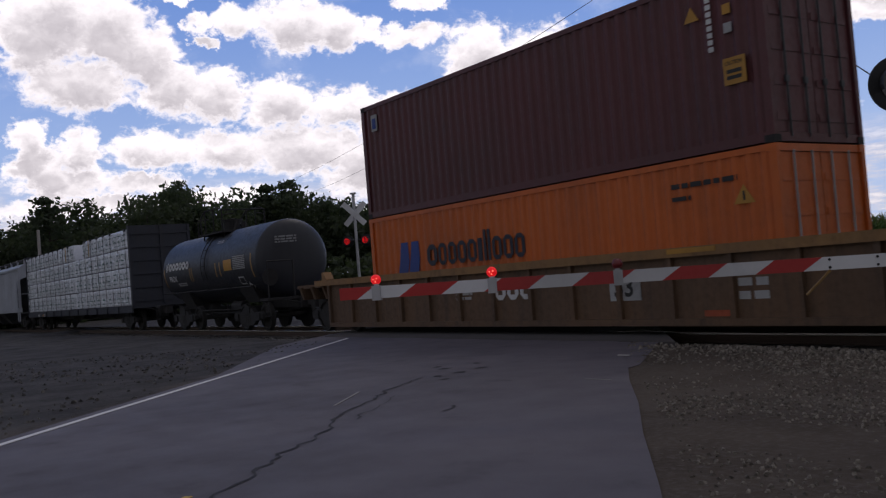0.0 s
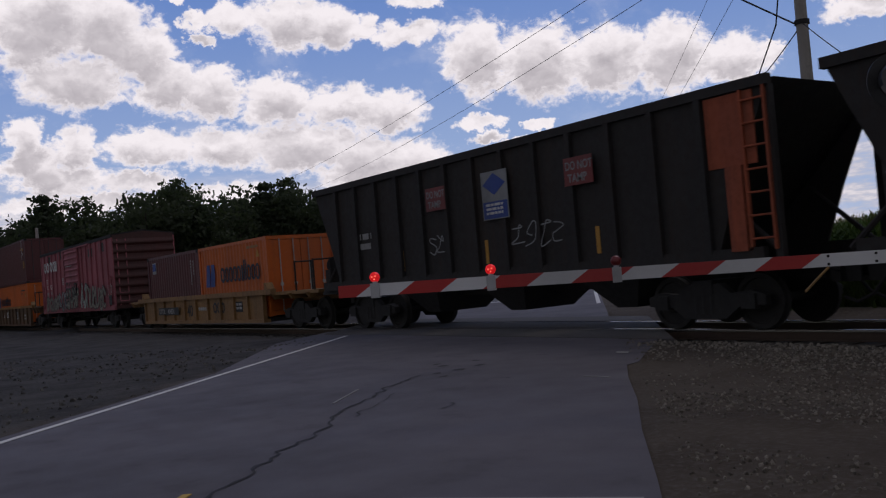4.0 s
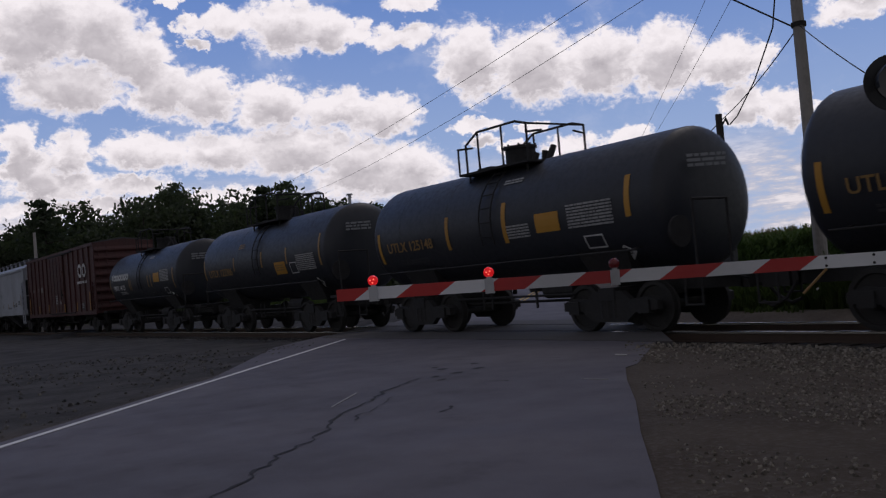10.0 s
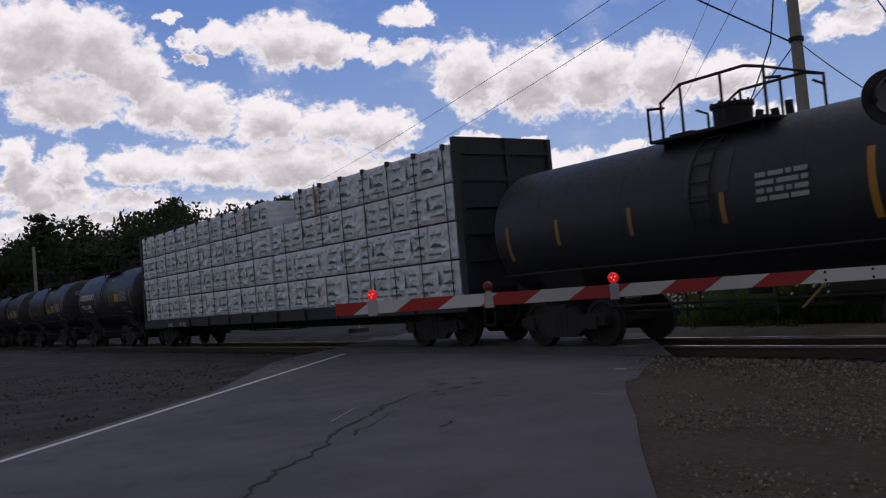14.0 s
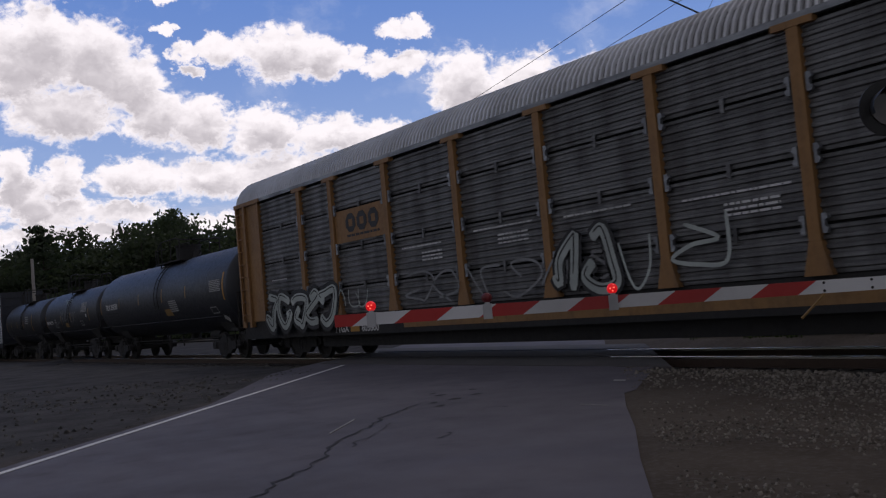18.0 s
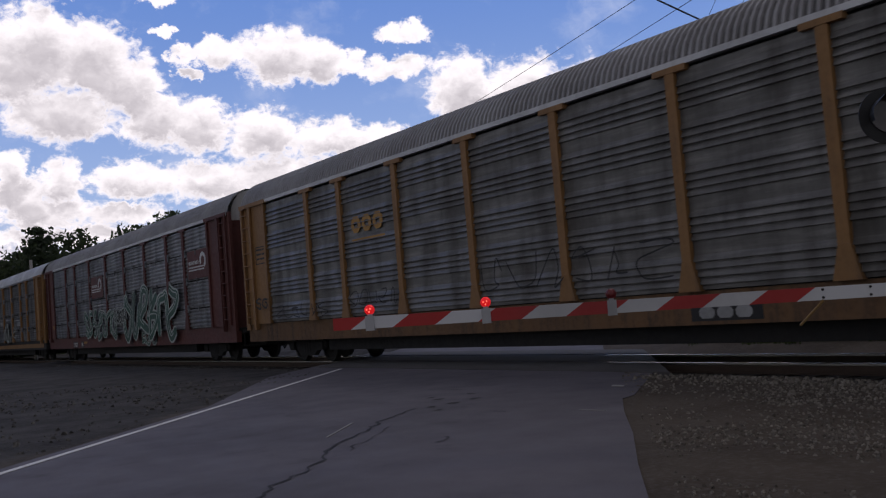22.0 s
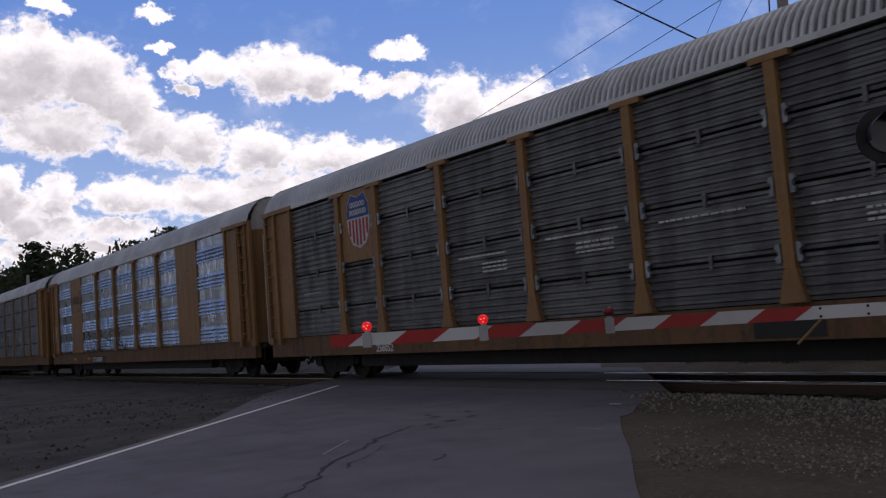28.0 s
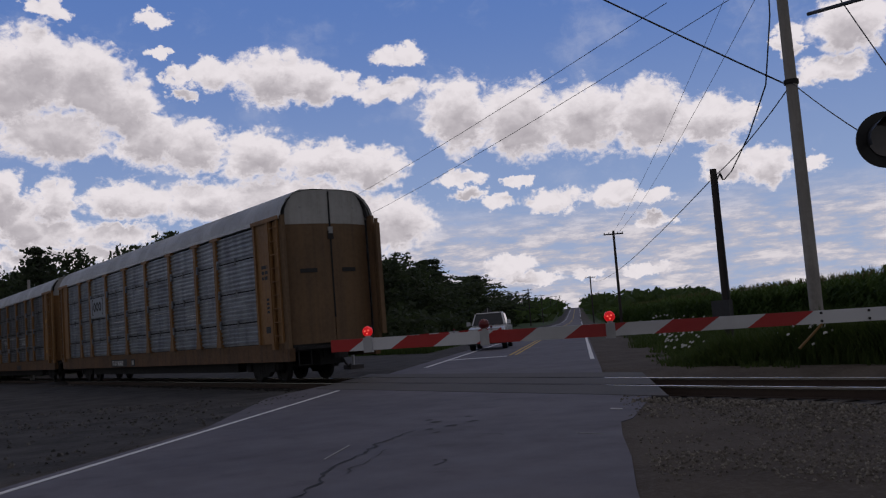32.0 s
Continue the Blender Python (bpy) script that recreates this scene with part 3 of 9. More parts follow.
def put(name, me, parent, x=0.0, y=0.0, z=0.0, label="", turn=0.0):
    ob = new(name, me)
    ob.parent = parent
    ob.matrix_basis = pose(x, y, z, 0, 0, turn)
    if label:
        ob["label"] = label
    return ob


TRAIN = []


def wagon(name, u, label, category, group=""):
    ob = thing(name, pose(u, TRACK_Y, 0), label, category, group)
    TRAIN.append((ob, u))
    return ob


def truck_frame():
    bm = bmesh.new()
    for s in (-1, 1):
        y0, y1 = sorted((s * 0.93, s * 1.07))
        prism(bm, ((-1.2, 0.42), (-1.2, 0.58), (-0.95, 0.66), (-0.55, 0.62), (-0.35, 0.78), (0.35, 0.78), (0.55, 0.62), (0.95, 0.66), (1.2, 0.58), (1.2, 0.42), (0.7, 0.4), (0.42, 0.2), (-0.42, 0.2), (-0.7, 0.4)), y0, y1, "y")
        for x in (-0.89, 0.89):
            box(bm, x - 0.14, x + 0.14, min(s * 0.95, s * 1.12), max(s * 0.95, s * 1.12), 0.36, 0.6)
        for x in (-0.16, 0, 0.16):
            rod(bm, (x, s * 1.02, 0.28), (x, s * 1.02, 0.6), 0.07, 8)
    box(bm, -0.2, 0.2, -1.1, 1.1, 0.6, 0.84)
    rod(bm, (0, 0, 0.8), (0, 0, 1.0), 0.25, 12)
    return bm


def wheelset():
    bm = bmesh.new()
    rod(bm, (0, -1.05, 0), (0, 1.05, 0), 0.085, 10)
    for s in (-1, 1):
        lathe(bm, [(s * 0.66, 0.1), (s * 0.66, 0.485), (s * 0.69, 0.485), (s * 0.7, 0.462), (s * 0.8, 0.455), (s * 0.8, 0.38), (s * 0.76, 0.36), (s * 0.74, 0.18), (s * 0.8, 0.13)], 24, "y")
    return bm


def trucks(car, *places):
    for x in places:
        fr = put("truck", keep(("truck",), truck_frame, UNDER_BLACK), car, x)
        for dx in (-0.89, 0.89):
            put("wheelset", keep(("wheelset",), wheelset, WHEEL_STEEL, True), fr, dx, 0, 0.462)


def coupler_mesh():
    bm = bmesh.new()
    box(bm, -0.05, 0.62, -0.09, 0.09, 0.76, 0.96)
    box(bm, 0.5, 0.8, -0.16, 0.14, 0.68, 1.0)
    box(bm, -0.05, 0.12, -0.3, 0.3, 0.7, 1.05)
    pipe(bm, [(0, 0.35, 0.75), (0.2, 0.36, 0.5), (0.5, 0.3, 0.38), (0.75, 0.22, 0.45)], 0.03)
    pipe(bm, [(0, -0.8, 0.98), (0.12, -0.8, 0.98), (0.12, -0.3, 0.86)], 0.02)
    return bm


def couplers(car, length, inset=0.0):
    me = keep(("coupler",), coupler_mesh, UNDER_BLACK)
    put("coupler", me, car, length - inset)
    put("coupler", me, car, inset, turn=180)


def ladder_mesh(rise, width, rungs, r=0.018):
    bm = bmesh.new()
    for x in (0, width):
        box(bm, x - 0.022, x + 0.022, -0.03, 0.03, 0, rise)
    for i in range(rungs):
        z = rise * (i + 0.5) / rungs
        rod(bm, (0, -0.03, z), (width, -0.03, z), r, 6)
    return bm


def ladder(car, x, y, z, rise, width=0.42, rungs=6, mat=UNDER_BLACK, turn=0.0, label=""):
    put("ladder", keep(("ladder", rise, width, rungs, mat.name), lambda: ladder_mesh(rise, width, rungs), mat), car, x, y, z, label, turn)


def underframe(car, length, x0=2.2, low=0.55, gear=True):
    """Brake cylinder, reservoir, pipes and rigging below a deck."""
    bm = bmesh.new()
    m = length * 0.5
    rod(bm, (m - 1.2, -0.5, 0.78), (m - 0.3, -0.5, 0.78), 0.2, 12)
    rod(bm, (m + 0.4, -0.45, 0.8), (m + 0.9, -0.45, 0.8), 0.15, 12)
    box(bm, m - 0.2, m + 0.25, -0.8, -0.4, 0.62, 0.98)
    pipe(bm, [(x0, -0.75, 0.9), (m - 1.6, -0.8, low), (m + 1.6, -0.8, low), (length - x0, -0.75, 0.9)], 0.022)
    pipe(bm, [(x0, -0.3, 0.85), (length - x0, -0.3, 0.85)], 0.03)
    for d in (-1.9, -1.5, 1.4, 1.8):
        box(bm, m + d - 0.02, m + d + 0.02, -0.83, -0.77, low, 0.95)
    part("brake_gear", bm, UNDER_BLACK, car)


def stroke(bm, pts, y, wide):
    """A flat painted stroke of one width along (x, z) places."""
    last = None
    n = len(pts)
    for i, p in enumerate(pts):
        a, b = pts[max(0, i - 1)], pts[min(n - 1, i + 1)]
        d = Vector((b[0] - a[0], b[1] - a[1]))
        d = d.normalized() if d.length > 1e-6 else Vector((1, 0))
        k = wide * 0.5 * (0.55 if i in (0, n - 1) else 1.0)
        cur = [bm.verts.new((p[0] - d.y * k, y, p[1] + d.x * k)), bm.verts.new((p[0] + d.y * k, y, p[1] - d.x * k))]
        if last:
            bm.faces.new((last[0], last[1], cur[1], cur[0]))
        last = cur


# looping shapes of sprayed scrawls in a unit square
SCRAWLS = (
    ((0.9, 0.85), (0.4, 1.0), (0.05, 0.6), (0.1, 0.15), (0.55, 0.0), (0.9, 0.25), (0.55, 0.45)),
    ((0.05, 1.0), (0.08, 0.2), (0.45, 0.0), (0.9, 0.25), (0.92, 1.0)),
    ((0.1, 0.0), (0.1, 0.95), (0.7, 1.0), (0.85, 0.7), (0.5, 0.5), (0.2, 0.48), (0.9, 0.0)),
    ((0.85, 0.9), (0.3, 1.0), (0.1, 0.7), (0.5, 0.5), (0.9, 0.3), (0.6, 0.0), (0.1, 0.1)),
    ((0.5, 1.0), (0.05, 0.6), (0.3, 0.0), (0.8, 0.1), (0.95, 0.6), (0.5, 1.0), (0.2, 0.9)),
    ((0.05, 0.1), (0.3, 0.9), (0.5, 0.95), (0.65, 0.5), (0.6, 0.05), (0.95, 0.3)),
    ((0.1, 0.9), (0.9, 0.95), (0.5, 0.55), (0.45, 0.05), (0.1, 0.2), (0.9, 0.1)),
)


def graffiti(car, x0, x1, z0, z1, letters, fill, line, y=-1.64, seed=1, wide=0.05, fills=True):
    """Sprayed tags side by side, each a looping stroke; filled ones are fat strokes over a wider outline."""
    rnd = random.Random(seed)
    w, h = (x1 - x0) / letters, z1 - z0
    for i in range(letters):
        cx, cz = x0 + w * (i + 0.5), (z0 + z1) / 2
        lean = rnd.uniform(0.0, 0.25)
        knots, flip, turn = [], rnd.choice((-1, 1)), rnd.choice((-1, 1))
        for qx, qz in rnd.choice(SCRAWLS):
            qx, qz = flip * (qx - 0.5) * 0.95 + rnd.uniform(-0.2, 0.2), turn * (qz - 0.5) * 0.9 + rnd.uniform(-0.14, 0.14)
            knots.append((cx + qx * w + lean * qz * h, cz + qz * h))
        pts = []
        for k in range(len(knots) - 1):
            p0, p1, p2, p3 = (knots[max(0, min(len(knots) - 1, k + q))] for q in (-1, 0, 1, 2))
            for q in range(6):
                t = q / 6
                pts.append(tuple(0.5 * (2 * p1[c] + (p2[c] - p0[c]) * t + (2 * p0[c] - 5 * p1[c] + 4 * p2[c] - p3[c]) * t * t + (3 * p1[c] - p0[c] - 3 * p2[c] + p3[c]) * t ** 3) for c in (0, 1)))
        pts.append(knots[-1])
        if fills:
            fat = min(0.26 * w, 0.24 * h)
            bm = bmesh.new()
            stroke(bm, pts, y, fat + 2 * wide)
            letter = part("graffiti", bm, line, car, "sprayed graffiti letter")
            bm = bmesh.new()
            stroke(bm, pts, y - 0.004, fat)
            part("graffiti_fill", bm, fill, letter)
            bm = bmesh.new()
            stroke(bm, [(a - 0.07 * fat, b + 0.2 * fat) for a, b in pts[2:-3]], y - 0.007, 0.16 * fat)
            part("graffiti_shine", bm, line, letter)
        else:
            bm = bmesh.new()
            stroke(bm, pts, y, wide)
            part("graffiti", bm, line, car, "thin sprayed graffiti tag")


def plate(name, mat, car, x0, x1, z0, z1, y, label="", thick=0.012):
    return part(name, boxes((x0, x1, y - thick, y, z0, z1)), mat, car, label)


def emblem(name, mat, car, x, y, z, w, h, widths, label=""):
    """A brand name as plain upright blocks of its letters' sizes; a width below zero leaves a gap, tall ones rise by half."""
    bm = bmesh.new()
    unit = w / sum(abs(k) for k, _ in widths)
    for k, tall in widths:
        if k > 0:
            a, b = x + 0.04 * unit, x + k * unit - 0.1 * unit
            low, top = z + (min(tall, 0) * 0.28 * h), z + h * (1.0 if tall <= 0 else 1.35)
            t = max(0.03, min(0.3 * (b - a), 0.16))
            c = min(0.3 * (b - a), 0.3 * h)
            if b - a < 0.5 * h:
                box(bm, a, b, y - 0.006, y, low, top)
            else:
                rim = [(a, z + c), (a + c, z), (b - c, z), (b, z + c), (b, z + h - c), (b - c, z + h), (a + c, z + h), (a, z + h - c)]
                hole = [(min(max(px, a + t), b - t), min(max(pz, z + t), z + h - t)) for px, pz in rim]
                front = [[bm.verts.new((px, q, pz)) for px, pz in ring] for ring in (rim, hole) for q in (y - 0.006, y)]
                for i in range(8):
                    j = (i + 1) % 8
                    bm.faces.new((front[0][i], front[0][j], front[2][j], front[2][i]))
                    bm.faces.new((front[0][j], front[0][i], front[1][i], front[1][j]))
        x += abs(k) * unit
    return part(name, bm, mat, car, label)


# ---- containers and well cars ----
def container(u, base, high, length, mat, label):
    """A corrugated box: frame rails, corner posts and castings, side walls, doors at the rear."""
    ob = wagon("container", u, label, "container", "containers on the train")
    ob.matrix_basis = pose(u, TRACK_Y, base)
    TRAIN[-1] = (ob, u, base)
    w = 1.219
    for s in (-1, 1):
        y0, y1 = sorted((s * w, s * (w - 0.1)))
        part("bottom_rail", boxes((0.14, length - 0.14, y0, y1, 0.02, 0.17)), mat, ob)
        part("top_rail", boxes((0.14, length - 0.14, y0, y1, high - 0.1, high)), mat, ob)
        for x in (0, length - 0.14):
            part("corner_post", boxes((x, x + 0.14, y0, y1, 0.1, high - 0.1)), mat, ob)
    for x in (0.02, length - 0.12):
        part("end_beam", boxes((x, x + 0.1, -w + 0.1, w - 0.1, 0.02, 0.16)), mat, ob)
        part("end_beam", boxes((x, x + 0.1, -w + 0.1, w - 0.1, high - 0.12, high)), mat, ob)
    for s in (-1, 1):
        bm = bmesh.new()
        wavy(bm, 0.14, length - 0.14, 0.17, high - 0.1, s * (w - 0.045), 0.28, 0.036, s)
        part("side_wall", bm, mat, ob)
    part("roof", boxes((0.05, length - 0.05, -w + 0.05, w - 0.05, high - 0.06, high - 0.015)), mat, ob)
    for x in (0, length - 0.18):
        for s in (-1, 1):
            for z in (0, high - 0.118):
                y0, y1 = sorted((s * (w + 0.004), s * (w - 0.16)))
                part("corner_casting", boxes((x - 0.003, x + 0.183, y0, y1, z, z + 0.12)), UNDER_BLACK if mat is MAROON else mat, ob)
    bm = bmesh.new()
    wavy_bm = bmesh.new()
    wavy(wavy_bm, -w + 0.1, w - 0.1, 0.16, high - 0.12, 0, 0.3, 0.03, 1)
    bmesh.ops.rotate(wavy_bm, verts=wavy_bm.verts, cent=(0, 0, 0), matrix=Matrix.Rotation(radians(90), 3, "Z"))
    bmesh.ops.translate(wavy_bm, verts=wavy_bm.verts, vec=(0.08, 0, 0))
    part("front_wall", wavy_bm, mat, ob)
    for s in (-1, 1):
        y0, y1 = sorted((s * 0.012, s * (w - 0.11)))
        bm.free()
        door = part("door", boxes((length - 0.1, length - 0.05, y0, y1, 0.17, high - 0.13)), mat, ob)
        for z in (0.35, 0.9, 1.45, 2.0):
            part("door_rib", boxes((length - 0.05, length - 0.035, y0 + 0.05, y1 - 0.05, z, z + 0.12)), mat, door)
        for f in (0.22, 0.62):
            bm = bmesh.new()
            y = s * w * f
            rod(bm, (length - 0.015, y, 0.1), (length - 0.015, y, high - 0.1), 0.018, 6)
            box(bm, length - 0.03, length + 0.005, y - 0.05, y + 0.05, 0.95, 1.05)
            part("locking_bar", bm, DARK_GREY if mat is MAROON else PALE_INK, door, "galvanised locking bar")
        bm = bmesh.new()
    bm.free()
    return ob


def well_car(u, length, well0, well1, top, bottom, mat, label, number):
    """Side sills with ribs and a top chord, bolster platforms over the trucks, grab irons."""
    ob = wagon("well_car", u, label, "well car", "well cars of the train")
    for s in (-1, 1):
        y0, y1 = sorted((s * 1.3, s * 1.36))
        side = part("side_sill", boxes((well0, well1, y0, y1, bottom, top - 0.08)), mat, ob)
        y0, y1 = sorted((s * 1.27, s * 1.47))
        part("top_chord", boxes((well0 - 0.7, well1 + 0.7, y0, y1, top - 0.1, top + 0.06)), TAN_NEW, ob)
        n = round((well1 - well0) / 1.25)
        for i in range(n + 1):
            x = well0 + (well1 - well0 - 0.1) * i / n
            y0, y1 = sorted((s * 1.36, s * 1.44))
            part("rib", boxes((x, x + 0.1, y0, y1, bottom + 0.02, top - 0.1)), mat, ob)
        y0, y1 = sorted((s * 1.2, s * 1.44))
        part("bottom_chord", boxes((well0, well1, y0, y1, bottom - 0.07, bottom + 0.05)), mat, ob)
    part("well_floor", boxes((well0, well1, -1.2, 1.2, bottom - 0.05, bottom + 0.08)), UNDER_BLACK, ob)
    for a, b in ((0.15, well0), (well1, length - 0.15)):
        bm = boxes((a, b, -0.35, 0.35, 0.85, top - 0.12), (a, b, -1.3, 1.3, top - 0.14, top - 0.04))
        for k in range(3):
            x = a + (b - a) * (k + 0.5) / 3
            hexa(bm, ((x - 0.06, -1.28, 0.95), (x + 0.06, -1.28, 0.95), (x + 0.06, 1.28, 0.95), (x - 0.06, 1.28, 0.95)), ((x - 0.06, -1.4, top - 0.1), (x + 0.06, -1.4, top - 0.1), (x + 0.06, 1.4, top - 0.1), (x - 0.06, 1.4, top - 0.1)))
        part("platform", bm, mat, ob)
    for a in (well0 - 0.35, well1 + 0.1):
        for s in (-1, 1):
            hexa_bm = bmesh.new()
            y0, y1 = sorted((s * 1.15, s * 1.4))
            prism(hexa_bm, ((a, top), (a + 0.25, top), (a + 0.25, top + 0.08), (a + 0.1, top + 0.28), (a, top + 0.28)), y0, y1, "y")
            part("container_guide", hexa_bm, TAN_NEW, ob)
    for x in (length - 0.35, length - 1.55):
        bm = bmesh.new()
        for y in (-1.3, -0.75):
            rod(bm, (x, y, top - 0.05), (x, y, top + 0.85), 0.028, 8)
        pipe(bm, [(x, -1.3, top + 0.82), (x, -0.75, top + 0.82)], 0.025)
        part("handrail", bm, UNDER_BLACK, ob)
    bm = bmesh.new()
    lathe(bm, [(-0.03, 0.05), (-0.03, 0.26), (0.03, 0.26), (0.03, 0.05)], 20, "x", (length - 0.8, -0.35, top + 0.62))
    box(bm, length - 0.95, length - 0.62, -0.6, -0.1, top - 0.05, top + 0.5)
    part("hand_brake", bm, UNDER_BLACK, ob, "hand brake wheel and housing")
    trucks(ob, 1.75, length - 1.75)
    couplers(ob, length)
    return ob


def build_well_cars():
    car = well_car(-246.7, 20.9, 2.3, 18.3, 1.42, 0.24, TAN, "grimy tan well car under two stacked containers", "")
    emblem("emblem", WHITE_INK, car, 9.7, -1.364, 0.72, 1.25, 0.42, ((1, 0), (1, 0), (1, 0)), "faded white owner's emblem")
    plate("number_board", PALE_INK, car, 13.1, 13.85, 0.62, 1.12, -1.362, "pale board with a number")
    writing("number", "53", 0.5, BLACK_INK, car, 13.2, -1.378, 0.7, bold=0.01)
    bars("small_writing", PALE_INK, car, 8.3, -1.364, 0.72, 0.6, 0.2, 2, 5)
    bars("sign", PALE_INK, car, 15.9, -1.364, 0.5, 0.55, 0.42, 2, 8)
    plate("reflector", HOPPER_ORANGE, car, 15.2, 15.7, 0.32, 0.42, -1.362)
    plate("reflector", AMBER_INK, car, 14.6, 15.6, 1.38, 1.46, -1.472)
    car = well_car(-207.3, 18.5, 2.55, 14.75, 1.22, 0.3, TAN_NEW, "yellow-tan well car carrying two short containers", "")
    plate("number_board", BLACK_INK, car, 4.45, 6.85, 0.58, 0.87, -1.4415, "black board with white stencilled number", 0.006)
    writing("number", "DTTX", 0.26, PALE_INK, car, 4.55, -1.4505, 0.63, bold=0.005)
    writing("number", "454531", 0.26, PALE_INK, car, 5.6, -1.4505, 0.63, bold=0.005)
    writing("number", "40", 0.6, BLACK_INK, car, 7.6, -1.366, 0.5, bold=0.008)
    emblem("emblem", BLACK_INK, car, 10.3, -1.364, 0.58, 1.1, 0.38, ((1, 0), (1, 0), (1, 0)), "dark owner's emblem")
    plate("sign", BLACK_INK, car, 12.4, 12.95, 0.6, 0.95, -1.362)
    bars("small_writing", PALE_INK, car, 12.45, -1.376, 0.64, 0.45, 0.26, 2, 3)
    emblem("emblem", PALE_INK, car, 8.8, -1.364, 0.7, 0.9, 0.12, ((1, 0), (1, 0), (1, 0), (1, 0)))


def build_containers():
    y = -1.219
    low = container(-242.2, 0.36, 2.58, 12.192, ORANGE, "bright orange corrugated shipping container with dark blue lettering")
    emblem("emblem", BLUE_BLACK, low, 2.55, y - 0.002, 1.23, 3.65, 0.5, ((1.1, 1), (0.9, 0), (0.9, -1), (0.9, 0), (0.9, -1), (0.5, 0), (0.35, 1), (0.35, 1), (0.9, 0), (0.9, -1), (0.9, 1)), "dark carrier's name in blocks")
    bm = bmesh.new()
    for a in (1.25, 1.72):
        prism(bm, ((a, 1.08), (a + 0.42, 1.08), (a + 0.52, 1.42), (a + 0.5, 1.86), (a + 0.2, 1.86), (a + 0.12, 1.46)), y - 0.007, y - 0.001, "y")
    part("emblem", bm, BLUE_INK, low, "slanted dark blue emblem")
    bars("marks", BLACK_INK, low, 10.1, y, 2.05, 1.35, 0.14, 1, 4)
    bars("marks", BLACK_INK, low, 10.1, y, 1.85, 0.4, 0.12, 1, 6)
    bm = bmesh.new()
    prism(bm, ((11.35, 1.72), (11.75, 1.72), (11.55, 2.02)), y - 0.008, y, "y")
    part("warning_sign", bm, AMBER_INK, low, "yellow triangular warning sign")
    plate("warning_mark", BLACK_INK, low, 11.53, 11.57, 1.77, 1.92, y - 0.009, thick=0.004)
    top = container(-242.2, 2.95, 2.9, 12.192, MAROON, "tall maroon corrugated shipping container stacked on an orange one")
    bm = bmesh.new()
    for k in range(11):
        box(bm, 11.12, 11.22, y - 0.008, y, 1.62 + k * 0.115, 1.7 + k * 0.115)
    part("marks", bm, WHITE_INK, top, "white number written downwards")
    plate("caution_sign", AMBER_INK, top, 11.38, 11.8, 1.02, 1.45, y - 0.004, "yellow caution sign")
    writing("caution_text", "CAUTION", 0.1, BLACK_INK, top, 11.41, y - 0.018, 1.33, stretch=0.72)
    bars("caution_text", BLACK_INK, top, 11.44, y - 0.017, 1.06, 0.28, 0.2, 2, 2)
    bm = bmesh.new()
    prism(bm, ((10.68, 2.2), (10.98, 2.2), (10.83, 2.45)), y - 0.008, y, "y")
    part("warning_sign", bm, AMBER_INK, top, "yellow triangular warning sign")
    for z in (2.15, 1.85):
        plate("small_sign", AMBER_INK if z > 2 else PALE_INK, top, 11.45, 11.6, z, z + 0.16, y - 0.004)
    plate("emblem_board", PALE_INK, top, 0.5, 0.78, 2.2, 2.62, y - 0.004, "small pale emblem board")
    plate("emblem", BLUE_INK, top, 0.56, 0.72, 2.26, 2.52, y - 0.017)
    brown = container(-204.62, 0.42, 2.56, 6.058, MAROON, "short maroon container with a small blue emblem board")
    plate("emblem_board", PALE_INK, brown, 0.72, 1.15, 1.86, 2.32, y - 0.004, "small pale emblem board")
    plate("emblem", BLUE_INK, brown, 0.77, 1.1, 1.98, 2.28, y - 0.017)
    bm = bmesh.new()
    for k in range(9):
        box(bm, 5.2, 5.28, y - 0.008, y, 1.25 + k * 0.11, 1.33 + k * 0.11)
        if k > 3:
            box(bm, 5.48, 5.54, y - 0.008, y, 1.2 + k * 0.11, 1.28 + k * 0.11)
    part("marks", bm, PALE_INK, brown, "pale number written downwards")
    short = container(-198.5, 0.42, 2.56, 6.058, ORANGE, "short bright orange container with dark blue lettering")
    emblem("emblem", BLUE_BLACK, short, 2.05, y - 0.002, 1.22, 3.4, 0.52, ((1.1, 1), (0.9, 0), (0.9, -1), (0.9, 0), (0.9, -1), (0.5, 0), (0.35, 1), (0.35, 1), (0.9, 0), (0.9, -1), (0.9, 1)), "dark carrier's name in blocks")
    bm = bmesh.new()
    for a in (0.6, 1.05):
        prism(bm, ((a, 1.1), (a + 0.4, 1.1), (a + 0.48, 1.5), (a + 0.46, 1.9), (a + 0.18, 1.9), (a + 0.1, 1.5)), y - 0.007, y - 0.001, "y")
    part("emblem", bm, BLUE_INK, short, "slanted dark blue emblem")
    bars("marks", DULL_AMBER, short, 4.5, y, 2.2, 0.9, 0.14, 1, 9)
    bm = bmesh.new()
    prism(bm, ((5.2, 1.95), (5.48, 1.95), (5.34, 2.2)), y - 0.008, y, "y")
    part("warning_sign", bm, AMBER_INK, short, "yellow triangular warning sign")


